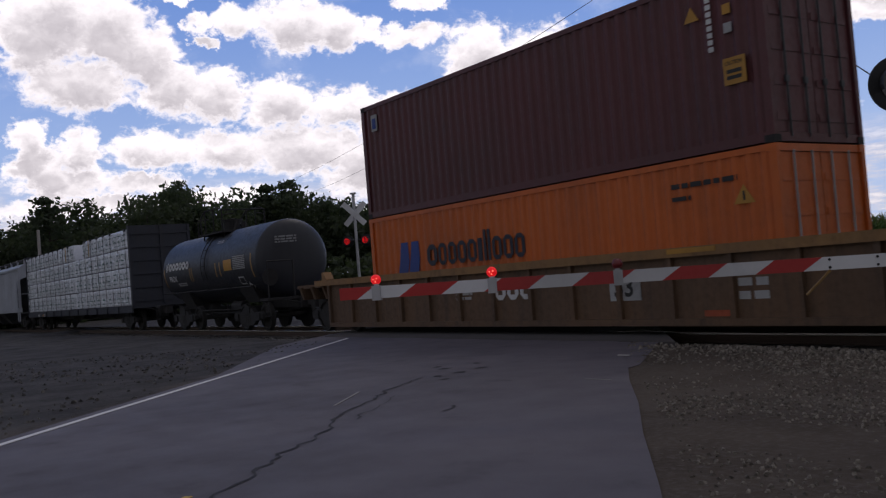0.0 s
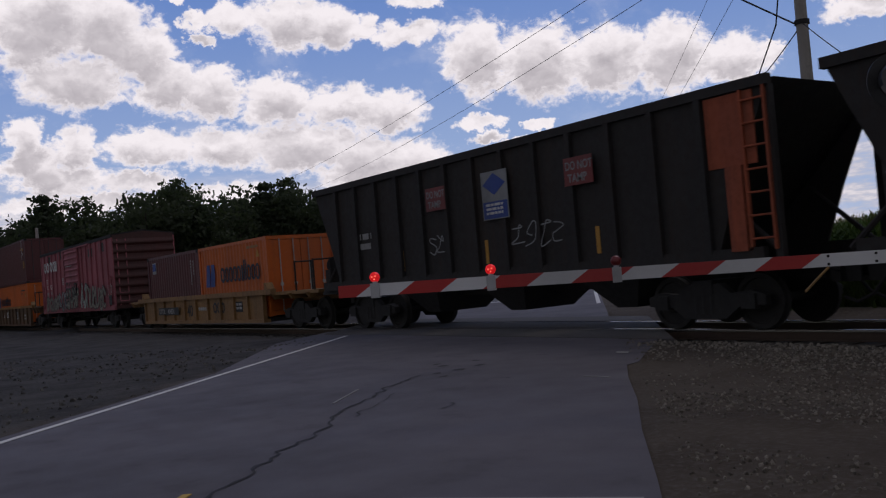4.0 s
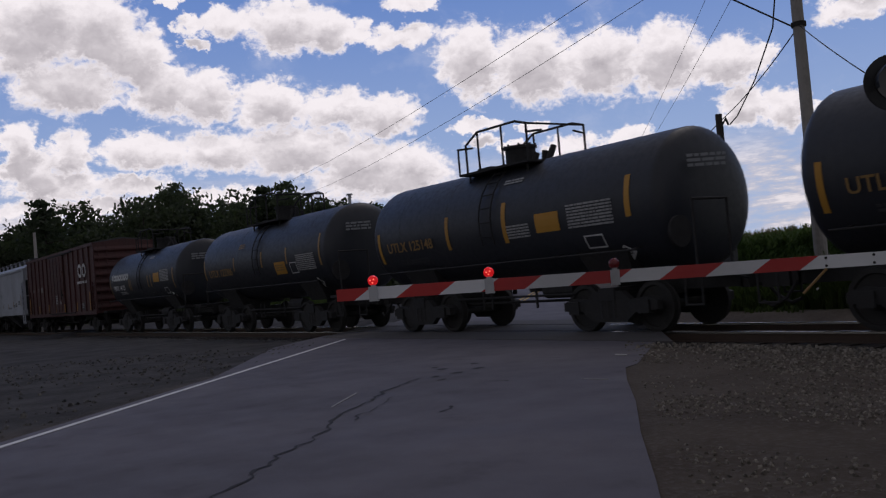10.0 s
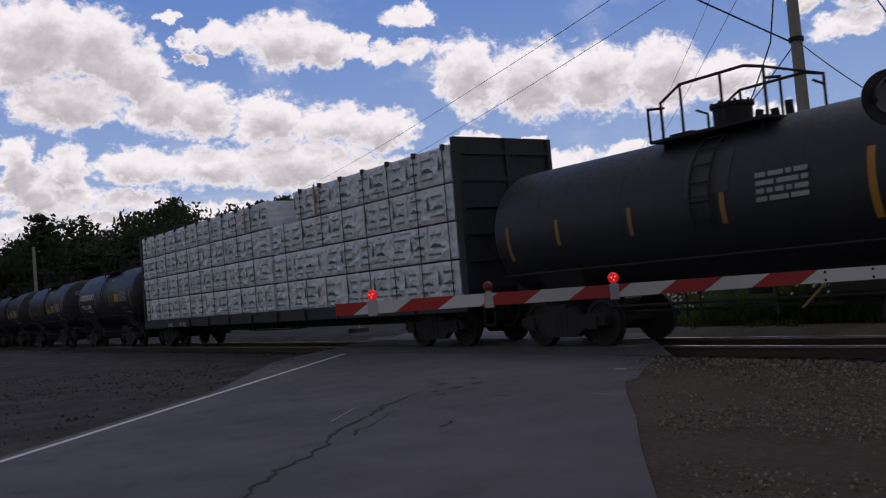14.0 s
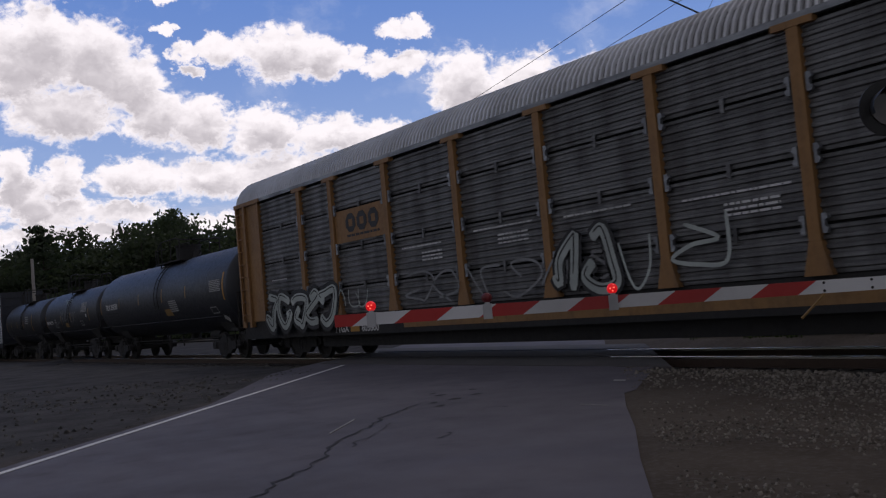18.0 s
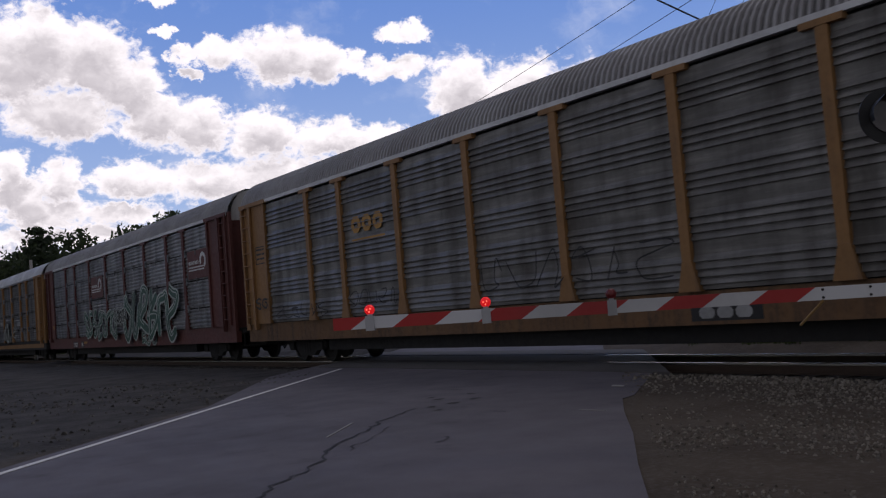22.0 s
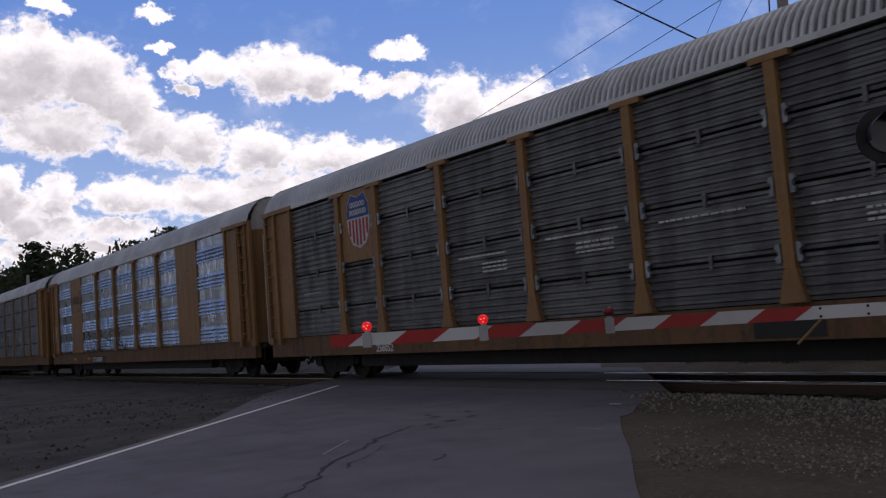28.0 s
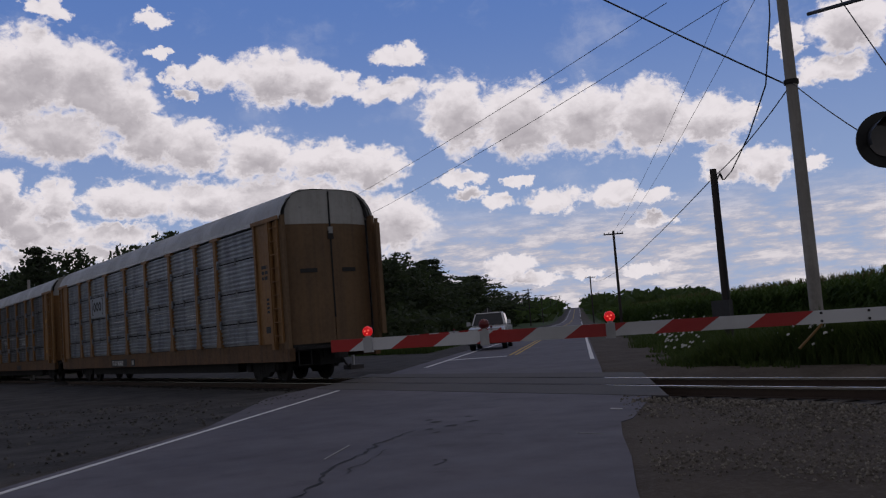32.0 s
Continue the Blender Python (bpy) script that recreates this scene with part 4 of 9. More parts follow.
# ---- boxcars ----
def boxcar(u, length, low, high, peak, mat, door0, door1, ribs, label, plug):
    ob = wagon("boxcar", u, label, "boxcar", "boxcars of the train")
    w = 1.44
    for s in (-1, 1):
        y0, y1 = sorted((s * (w - 0.06), s * w))
        part("side_wall", boxes((0.08, length - 0.08, y0, y1, low + 0.1, high)), mat, ob)
        if s < 0:
            for x in ribs:
                bm = bmesh.new()
                prism(bm, ((x - 0.09, low + 0.18), (x + 0.09, low + 0.18), (x + 0.09, high - 0.12), (x - 0.09, high - 0.12)), -w - 0.07, -w + 0.002, "y")
                part("side_post", bm, mat, ob)
        y0, y1 = sorted((s * (w - 0.02), s * (w + 0.06)))
        part("side_sill", boxes((0.05, length - 0.05, y0, y1, low, low + 0.17)), mat, ob)
        part("top_chord", boxes((0.02, length - 0.02, y0, y1, high - 0.12, high + 0.03)), mat if plug else UNDER_BLACK, ob)
    n = 10
    if not plug:
        bm = bmesh.new()
        z0, step = low + 0.2, (high - low - 0.38) / n
        out = [(-w - 0.03, z0)]
        for k in range(n):
            z = z0 + step * k
            out += [(-w - 0.1, z + 0.02), (-w - 0.1, z + 0.3 * step), (-w - 0.15, z + 0.5 * step), (-w - 0.15, z + 0.6 * step), (-w - 0.1, z + 0.8 * step)]
        out += [(-w - 0.1, high - 0.18), (-w - 0.03, high - 0.18)]
        prism(bm, out, door0, door1)
    else:
        bm = boxes((door0, door1, -w - 0.1, -w - 0.03, low + 0.2, high - 0.18))
        for z in (low + 1.35, low + 2.35):
            box(bm, door0 + 0.05, door1 - 0.05, -w - 0.14, -w - 0.1, z, z + 0.1)
        for f in (0.12, 0.37, 0.63, 0.88):
            x = door0 + (door1 - door0) * f
            rod(bm, (x, -w - 0.15, low + 0.25), (x, -w - 0.15, high - 0.25), 0.022, 6)
    door = part("sliding_door", bm, mat, ob, "ribbed sliding side door" if not plug else "smooth plug door with lock rods")
    for z0, z1 in ((low + 0.12, low + 0.17), (high - 0.17, high - 0.1)):
        part("door_track", boxes((door0 - 0.4, door1 + 2.2, -w - 0.13, -w - 0.02, z0, z1)), UNDER_BLACK if plug else mat, ob)
    bm = bmesh.new()
    rod(bm, (door1 - 0.25, -w - 0.17, low + 0.9), (door1 - 0.25, -w - 0.17, low + 1.5), 0.03, 6)
    box(bm, door1 - 0.4, door1 - 0.1, -w - 0.18, -w - 0.12, low + 1.1, low + 1.22)
    part("door_handle", bm, UNDER_BLACK, door)
    for x0, s in ((0.0, -1), (length - 0.1, 1)):
        bm = bmesh.new()
        face = x0 if s < 0 else x0 + 0.1
        out = [(face - s * 0.1, low + 0.05), (face, low + 0.05)]
        n = 8
        for k in range(n):
            z, step = low + 0.15 + (high - low - 0.3) * k / n, (high - low - 0.3) / n
            out += [(face, z + 0.12 * step), (face + s * 0.085, z + 0.36 * step), (face + s * 0.085, z + 0.52 * step), (face, z + 0.88 * step)]
        out += [(face, high), (face - s * 0.1, high)]
        prism(bm, out, -w + 0.02, w - 0.02, "y")
        # darker paint on the red car's end holds its grime and its shade
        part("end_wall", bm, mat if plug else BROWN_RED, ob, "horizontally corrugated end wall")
        for side in (-1, 1):
            y0, y1 = sorted((side * (w - 0.02), side * (w + 0.04)))
            part("corner_post", boxes((min(face, face - s * 0.14), max(face, face - s * 0.14) + 0.02, y0, y1, low + 0.17, high - 0.12)), mat, ob)
        bm = bmesh.new()
        prism(bm, ((-w, high - 0.02), (0, peak - 0.03), (w, high - 0.02)), min(face, face - s * 0.08), max(face, face - s * 0.08))
        # same darkened end colour, shade included, on the red car's gable
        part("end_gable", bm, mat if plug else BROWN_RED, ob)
    bm = bmesh.new()
    k = 0
    while k * 1.2 < length - 0.4:
        x0, x1 = 0.02 + k * 1.2, min(length - 0.02, 1.22 + k * 1.2)
        prism(bm, ((-w - 0.05, high + 0.02), (0, peak), (w + 0.05, high + 0.02), (w, high - 0.03), (-w, high - 0.03)), x0, x1 - 0.08)
        prism(bm, ((-w - 0.07, high + 0.03), (0, peak + 0.05), (w + 0.07, high + 0.03), (w, high - 0.02), (-w, high - 0.02)), x1 - 0.08, x1)
        k += 1
    part("roof", bm, DARK_GREY if plug else UNDER_BLACK, ob, "low-pitched roof with raised seams")
    part("floor", boxes((0.1, length - 0.1, -w + 0.08, w - 0.08, low, low + 0.12), (0.3, length - 0.3, -0.3, 0.3, low - 0.25, low)), UNDER_BLACK, ob)
    ladder(ob, 0.12, -w - 0.03, low + 0.25, 1.35, 0.4, 4, mat)
    ladder(ob, length - 0.52, -w - 0.03, low + 0.25, 1.35, 0.4, 4, mat)
    ladder(ob, length + 0.03, -w + 0.2, low + 0.2, high - low - 0.4, 0.4, 8, mat, 90)
    bm = bmesh.new()
    lathe(bm, [(-0.03, 0.04), (-0.03, 0.28), (0.03, 0.28), (0.03, 0.04)], 20, "x", (length + 0.16, 0.35, high - (1.6 if plug else 2.3)))
    part("hand_brake", bm, UNDER_BLACK, ob)
    trucks(ob, 2.0, length - 2.0)
    couplers(ob, length)
    underframe(ob, length)
    return ob, w


def build_boxcars():
    ribs = [0.9, 1.9, 2.85, 3.8, 4.8, 5.75, 9.6, 10.5, 11.45, 12.4, 13.4, 14.35]
    car, w = boxcar(-224.22, 15.3, 0.9, 4.38, 4.55, PINK_RED, 6.25, 9.05, ribs, "faded pinkish-red boxcar with graffiti along its lower side", False)
    y = -w - 0.004
    emblem("emblem", WHITE_INK, car, 1.0, y - 0.07, 3.25, 3.3, 0.58, ((1.1, 0), (1.1, 0), (-0.3, 0), (1.1, 0), (0.9, 0), (0.4, 0), (0.4, 0)), "large white owner's emblem")
    writing("number", "CP", 0.36, WHITE_INK, car, 1.1, y, 2.62)
    writing("number", "211", 0.36, WHITE_INK, car, 1.1, y, 2.28)
    writing("number", "022", 0.36, WHITE_INK, car, 2.0, y, 2.28)
    bars("small_writing", PALE_INK, car, 1.1, y, 1.8, 0.6, 0.3, 4, 11)
    bars("small_writing", PALE_INK, car, 2.1, y, 1.95, 0.5, 0.2, 3, 12)
    bars("small_writing", PALE_INK, car, 5.0, y, 2.4, 0.65, 0.4, 4, 13)
    bars("small_writing", PALE_INK, car, 6.6, -w - 0.16, 3.3, 1.4, 0.08, 1, 14)
    for x, z in ((1.75, 3.75), (4.3, 3.85), (10.9, 3.6), (13.0, 3.72)):
        plate("patch", BLACK_INK, car, x, x + 0.85, z, z + 0.42, y - 0.001, "dark blanked-out patch", 0.004)
    plate("sign", BLACK_INK, car, 14.45, 14.9, 1.15, 1.6, -w - 0.075)
    plate("reflector", AMBER_INK, car, 1.0, 1.5, 0.98, 1.03, -w - 0.062)
    for x in (3.3, 5.3):
        plate("reflector", AMBER_INK, car, x, x + 0.1, 1.15, 1.75, y - 0.001, thick=0.006)
    graffiti(car, 1.2, 4.2, 1.1, 1.75, 6, CREAM_SPRAY, BLACK_INK, -w - 0.085, 4, 0.06)
    graffiti(car, 4.3, 6.1, 1.1, 2.0, 3, CHALK, BLACK_INK, -w - 0.085, 5, 0.06)
    graffiti(car, 6.4, 9.0, 1.1, 2.1, 5, CREAM_SPRAY, BLACK_INK, -w - 0.165, 6, 0.07)
    graffiti(car, 6.5, 8.9, 1.7, 2.5, 4, BLACK_INK, BLACK_INK, -w - 0.17, 16, 0.09, False)
    graffiti(car, 9.2, 10.4, 1.0, 2.4, 2, WHITE_SPRAY, BLACK_INK, -w - 0.085, 7, 0.05)
    graffiti(car, 14.4, 15.0, 1.5, 2.1, 2, CHALK, WHITE_SPRAY, -w - 0.085, 9, 0.03, False)
    graffiti(car, 10.4, 13.9, 1.05, 2.15, 6, CREAM_SPRAY, BLACK_INK, -w - 0.085, 8, 0.06)
    ribs = [1.2, 2.25, 3.3, 4.35, 5.4, 10.6, 11.65, 12.7, 13.75, 14.8]
    car, w = boxcar(-144.45, 15.75, 0.95, 4.45, 4.63, BROWN_RED, 6.5, 9.5, ribs, "dark brown-red boxcar with plug door and yellow strips", True)
    y = -w - 0.004
    z, h, q = 2.86, 0.68, y - 0.067
    emblem("emblem", WHITE_INK, car, 12.7, q, z, 1.65, h, ((1, 0), (1, 0)), "large white owner's emblem of two rounded shapes")
    emblem("small_emblem", WHITE_INK, car, 12.5, y - 0.068, 2.55, 1.9, 0.13, ((1, 0), (1, 0), (1, 0), (-0.3, 0), (0.7, 0), (0.7, 0), (-0.3, 0), (0.7, 0), (0.7, 0)))
    writing("number", "CNIS", 0.26, PALE_INK, car, 0.97, y, 2.5)
    writing("number", "413", 0.26, PALE_INK, car, 1.85, y, 2.5)
    writing("number", "036", 0.26, PALE_INK, car, 2.72, y, 2.5)
    bars("small_writing", PALE_INK, car, 3.5, y, 2.4, 0.5, 0.3, 4, 21)
    bars("small_writing", PALE_INK, car, 7.6, -w - 0.105, 1.6, 0.6, 0.5, 5, 22)
    bars("small_writing", PALE_INK, car, 8.6, -w - 0.105, 1.6, 0.4, 0.2, 3, 23)
    plate("sign", BLACK_INK, car, 13.2, 13.64, 1.22, 1.58, y - 0.068, "black data panel")
    bars("sign_writing", PALE_INK, car, 13.24, y - 0.082, 1.26, 0.36, 0.28, 3, 24)
    for x in (0.66, 3.22, 5.72, 7.46, 9.54, 12.24, 14.85):
        plate("reflector", AMBER_INK, car, x, x + 0.1, 1.18, 2.1 if x in (0.66, 14.85) else 1.62, y - 0.105, "yellow reflective strip", 0.006)


# ---- open hoppers ----
def open_hopper(u, label, seed):
    ob = wagon("hopper_car", u, label, "hopper car", "open hopper cars")
    L, w, low, top = 14.75, 1.5, 1.28, 3.84
    for s in (-1, 1):
        y0, y1 = sorted((s * (w - 0.05), s * w))
        bm = bmesh.new()
        prism(bm, ((1.15, low), (L - 1.15, low), (L - 0.75, 2.3), (L - 0.02, top), (0.02, top), (0.75, 2.3)), y0, y1, "y")
        part("side_wall", bm, HOPPER_BLACK, ob)
        y0, y1 = sorted((s * (w - 0.06), s * (w + 0.07)))
        part("top_chord", boxes((0, L, y0, y1, top - 0.1, top + 0.06)), HOPPER_BLACK, ob)
        part("side_sill", boxes((0.3, L - 0.3, y0, y1, low - 0.18, low + 0.05)), HOPPER_BLACK, ob)
        n = 13
        for i in range(n):
            x = 1.3 + (L - 2.6) * i / (n - 1)
            y0, y1 = sorted((s * (w - 0.001), s * (w + 0.09)))
            part("side_post", boxes((x - 0.06, x + 0.06, y0, y1, low, top - 0.1)), HOPPER_BLACK, ob)
    for x0, x1 in ((0.0, 2.6), (L, L - 2.6)):
        bm = bmesh.new()
        hexa(bm, ((x1, -w + 0.06, 1.35), (x1 + 0.05, -w + 0.06, 1.3), (x1 + 0.05, w - 0.06, 1.3), (x1, w - 0.06, 1.35)), ((x0, -w + 0.06, top), (x0 + 0.05, -w + 0.06, top), (x0 + 0.05, w - 0.06, top), (x0, w - 0.06, top)))
        part("slope_sheet", bm, HOPPER_BLACK, ob)
        xa = min(x0, L - 0.12)
        for s in (-1, 1) if x0 else ():
            y0, y1 = sorted((s * (w - 0.1), s * (w + 0.02)))
            part("corner_post", boxes((xa, xa + 0.12, y0, y1, 1.0, top - 0.1)), HOPPER_BLACK, ob)
        sgn = 1 if x0 == 0 else -1
        for s in (-1, 1):
            bm = bmesh.new()
            rod(bm, (x0 + sgn * 0.1, s * 1.35, 1.2), (x0 + sgn * 1.3, s * 1.3, 2.3), 0.045, 6)
            part("brace", bm, HOPPER_BLACK, ob)
        part("end_platform", boxes((min(x0, x0 + sgn * 1.2), max(x0, x0 + sgn * 1.2), -1.45, 1.45, 1.0, 1.1)), UNDER_BLACK, ob)
    part("orange_end_panel", boxes((L - 1.2, L - 0.3, -w - 0.03, -w - 0.001, 2.6, top - 0.12)), HOPPER_ORANGE, ob, "rusty orange end panel")
    part("orange_corner_post", boxes((L - 0.85, L - 0.55, -w - 0.1, -w - 0.03, low, 2.6)), HOPPER_ORANGE, ob, "rusty orange corner post")
    ladder(ob, L - 0.5, -w - 0.04, low, top - low - 0.1, 0.42, 7, HOPPER_ORANGE)
    for i in range(3):
        x = 3.6 + i * 3.2
        bm = bmesh.new()
        hexa(bm, ((x + 0.5, -0.7, 0.4), (x + 1.0, -0.7, 0.4), (x + 1.0, 0.7, 0.4), (x + 0.5, 0.7, 0.4)), ((x - 0.3, -1.4, 1.3), (x + 1.8, -1.4, 1.3), (x + 1.8, 1.4, 1.3), (x - 0.3, 1.4, 1.3)))
        part("discharge_chute", bm, UNDER_BLACK, ob)
    part("centre_sill", boxes((0.2, L - 0.2, -0.2, 0.2, 0.75, 1.05)), UNDER_BLACK, ob)
    for x, z in ((5.65, 2.75), (10.3, 2.75)):
        plate("sign", FADED_RED, ob, x, x + 0.75, z, z + 0.52, -w - 0.092, "red sign with white writing")
        writing("sign_text", "DO NOT", 0.22, CHALK, ob, x + 0.04, -w - 0.106, z + 0.29, bold=0.004, stretch=0.8)
        writing("sign_text", "TAMP", 0.22, CHALK, ob, x + 0.09, -w - 0.106, z + 0.06, bold=0.004, stretch=0.9)
    plate("company_sign", CHALK, ob, 7.75, 8.6, 2.35, 3.35, -w - 0.092, "white sign with a blue diamond emblem")
    bm = bmesh.new()
    prism(bm, ((8.17, 2.85), (8.55, 3.08), (8.17, 3.31), (7.8, 3.08)), -w - 0.108, -w - 0.105, "y")
    box(bm, 7.78, 8.57, -w - 0.108, -w - 0.105, 2.37, 2.72)
    part("emblem", bm, BLUE_INK, ob, "blue diamond emblem")
    bars("sign_writing", WHITE_INK, ob, 7.88, -w - 0.109, 2.42, 0.55, 0.26, 3, 7)
    bars("number", PALE_INK, ob, 2.2, -w - 0.006, 2.0, 0.75, 0.5, 2, 31 + seed)
    for x in (4.3, 7.6, 10.9):
        plate("reflector", AMBER_INK, ob, x, x + 0.1, 1.45, 1.95, -w - 0.005, thick=0.006)
    graffiti(ob, 5.6, 6.3, 1.75, 2.2, 2, CHALK, CHALK, -w - 0.1, 40 + seed, 0.025, False)
    graffiti(ob, 8.6, 10.2, 1.7, 2.2, 4, CHALK, CHALK, -w - 0.1, 50 + seed, 0.025, False)
    trucks(ob, 1.9, L - 1.9)
    couplers(ob, L)
    return ob


def covered_hopper(u, label, detail=True, L=11.45):
    """Grey cement hopper: curved side cuts at both ends over dark open pockets, running boards, ladders."""
    ob = wagon("covered_hopper", u, label, "hopper car", "covered hopper cars")
    w, low = 1.5, 1.42
    cut = [(0.06, 3.62), (0.33, 3.4), (0.6, 3.14), (0.93, 2.86), (1.17, 2.5), (1.24, 2.16), (1.2, 1.8), (1.05, 1.6), (1.2, low)]
    outline = [(0.06, 4.05)] + cut + [(L - x, z) for x, z in cut[::-1]] + [(L - 0.06, 4.05)]
    for s in (-1, 1):
        y0, y1 = sorted((s * (w - 0.02), s * (w + 0.03)))
        bm = bmesh.new()
        prism(bm, outline, y0, y1, "y")
        part("side_wall", bm, HOPPER_GREY, ob, "smooth pale grey side sheet")
        y0, y1 = sorted((s * 1.42, s * 1.58))
        part("side_sill", boxes((0.0, L, y0, y1, 1.2, 1.5)), HOPPER_GREY, ob)
        y0, y1 = sorted((s * 1.46, s * 1.6))
        part("roof_edge", boxes((0.02, L - 0.02, y0, y1, 4.02, 4.16)), HOPPER_GREY, ob)
        y0, y1 = sorted((s * 0.62, s * 1.08))
        board = part("running_board", boxes((-0.4, L + 0.1, y0, y1, 4.66, 4.74)), DARK_GREY, ob, "dark grated running board")
        for i in range(8):
            x = 0.45 + (L - 0.9) * i / 7
            part("bracket", boxes((x - 0.035, x + 0.035, min(s * 0.98, s * 1.1), max(s * 0.98, s * 1.1), 4.3, 4.76)), HOPPER_GREY, board)
        bm = bmesh.new()
        pipe(bm, [(-0.38, s * 1.0, 4.72), (-0.38, s * 1.12, 4.3), (0.02, s * 1.3, 4.2)], 0.03)
        part("board_brace", bm, HOPPER_GREY, board)
    # the hopper inside: sloping floors that leave an open pocket at each end
    bm = bmesh.new()
    prism(bm, ((0.12, 3.66), (1.1, 2.9), (2.3, low), (L - 2.3, low), (L - 1.1, 2.9), (L - 0.12, 3.66), (L - 0.12, 4.05), (0.12, 4.05)), -w + 0.03, w - 0.03, "y")
    # dark grey here also puts the open pocket's shade into the colour
    part("hopper_body", bm, DARK_GREY, ob, "grimy sloping hopper floor over an open end pocket")
    bm = bmesh.new()
    prism(bm, [(-w - 0.05, 4.05), (-1.46, 4.2), (-1.15, 4.4), (-0.6, 4.52), (0.6, 4.52), (1.15, 4.4), (1.46, 4.2), (w + 0.05, 4.05)], 0.02, L - 0.02)
    part("roof", bm, HOPPER_GREY, ob, "low curved roof", smooth=True)
    for sgn, end in ((1, 0.0), (-1, L)):
        a, b = sorted((end + sgn * 0.02, end + sgn * 0.1))
        bm = bmesh.new()
        prism(bm, [(-w, 3.35), (-w, 4.05), (w, 4.05), (w, 3.35), (1.1, 3.5), (-1.1, 3.5)], a, b)
        part("end_wall", bm, HOPPER_GREY, ob)
        for s in (-1, 1):
            y0, y1 = sorted((s * 1.46, s * 1.56))
            part("corner_post", boxes((a, b, y0, y1, 1.2, 4.05)), HOPPER_GREY, ob)
        for y in (-0.35, 0.35):
            bm = bmesh.new()
            rod(bm, (end + sgn * 0.07, y, 1.2), (end + sgn * 0.07, y, 3.5), 0.04, 8)
            part("end_post", bm, HOPPER_GREY, ob)
        bm = bmesh.new()
        pipe(bm, [(end + sgn * 0.06, -1.5, 2.4), (end + sgn * 0.06, 1.5, 2.4)], 0.022)
        part("end_rail", bm, HOPPER_GREY, ob)
        ladder(ob, end + (0.03 if sgn > 0 else -0.58), -1.6, 0.6, 2.75 if sgn > 0 else 2.65, 0.55, 8, HOPPER_GREY)
        bm = bmesh.new()
        lathe(bm, [(-0.02, 0.03), (-0.02, 0.26), (0.02, 0.26), (0.02, 0.03)], 16, "x", (end - sgn * 0.08, 0.6, 2.0))
        if sgn < 0:
            part("hand_brake", bm, UNDER_BLACK, ob)
        else:
            bm.free()
        part("end_platform", boxes((min(end, end + sgn * 2.2), max(end, end + sgn * 2.2), -1.4, 1.4, 1.1, 1.2)), DARK_GREY, ob)
    for i in range(4):
        bm = bmesh.new()
        rod(bm, (1.6 + i * 2.7, 0, 4.5), (1.6 + i * 2.7, 0, 4.64), 0.42, 16)
        part("hatch", bm, HOPPER_GREY, ob)
    for x in (2.6, 6.4):
        bm = bmesh.new()
        hexa(bm, ((x + 0.9, -0.5, 0.35), (x + 1.5, -0.5, 0.35), (x + 1.5, 0.5, 0.35), (x + 0.9, 0.5, 0.35)), ((x - 0.1, -1.4, 1.42), (x + 2.5, -1.4, 1.42), (x + 2.5, 1.4, 1.42), (x - 0.1, 1.4, 1.42)))
        part("discharge_chute", bm, DARK_GREY, ob)
    trucks(ob, 1.55, L - 1.55)
    couplers(ob, L)
    if detail:
        y = -w - 0.034
        writing("number", "NAHX", 0.38, BLACK_INK, ob, 1.14, y, 2.42, bold=0.006, stretch=0.8)
        writing("number", "328039", 0.38, BLACK_INK, ob, 1.22, y, 1.98, bold=0.005, stretch=0.7)
        bars("small_writing", DARK_GREY, ob, 1.45, y, 1.68, 0.95, 0.16, 2, 61)
        bars("small_writing", DARK_GREY, ob, 3.0, y, 2.45, 0.3, 0.22, 3, 62)
        for x, z0, z1 in ((1.16, 1.68, 2.4), (3.67, 1.72, 2.0), (5.57, 1.68, 2.0), (7.42, 1.68, 2.1), (9.94, 1.72, 2.5)):
            plate("reflector", DULL_AMBER, ob, x, x + 0.09, z0, z1, y, "dull orange reflective strip", 0.006)
        plate("sign", WHITE_INK, ob, 8.2, 8.76, 1.72, 2.02, y, "black data panel in a white frame")
        plate("sign_face", BLACK_INK, ob, 8.23, 8.73, 1.75, 1.99, y - 0.013, thick=0.003)
        bars("sign_writing", PALE_INK, ob, 8.28, y - 0.017, 1.79, 0.38, 0.16, 2, 63)
        bars("small_writing", DARK_GREY, ob, 9.05, y, 1.85, 0.72, 0.26, 3, 64)
        bars("small_writing", DARK_GREY, ob, 5.7, y, 1.62, 1.1, 0.12, 2, 65)
        bars("small_writing", DARK_GREY, ob, 7.65, y, 1.7, 0.35, 0.2, 3, 66)
    return ob


# ---- tank cars ----
def pipe_mesh(pts, r):
    bm = bmesh.new()
    pipe(bm, pts, r)
    return bm


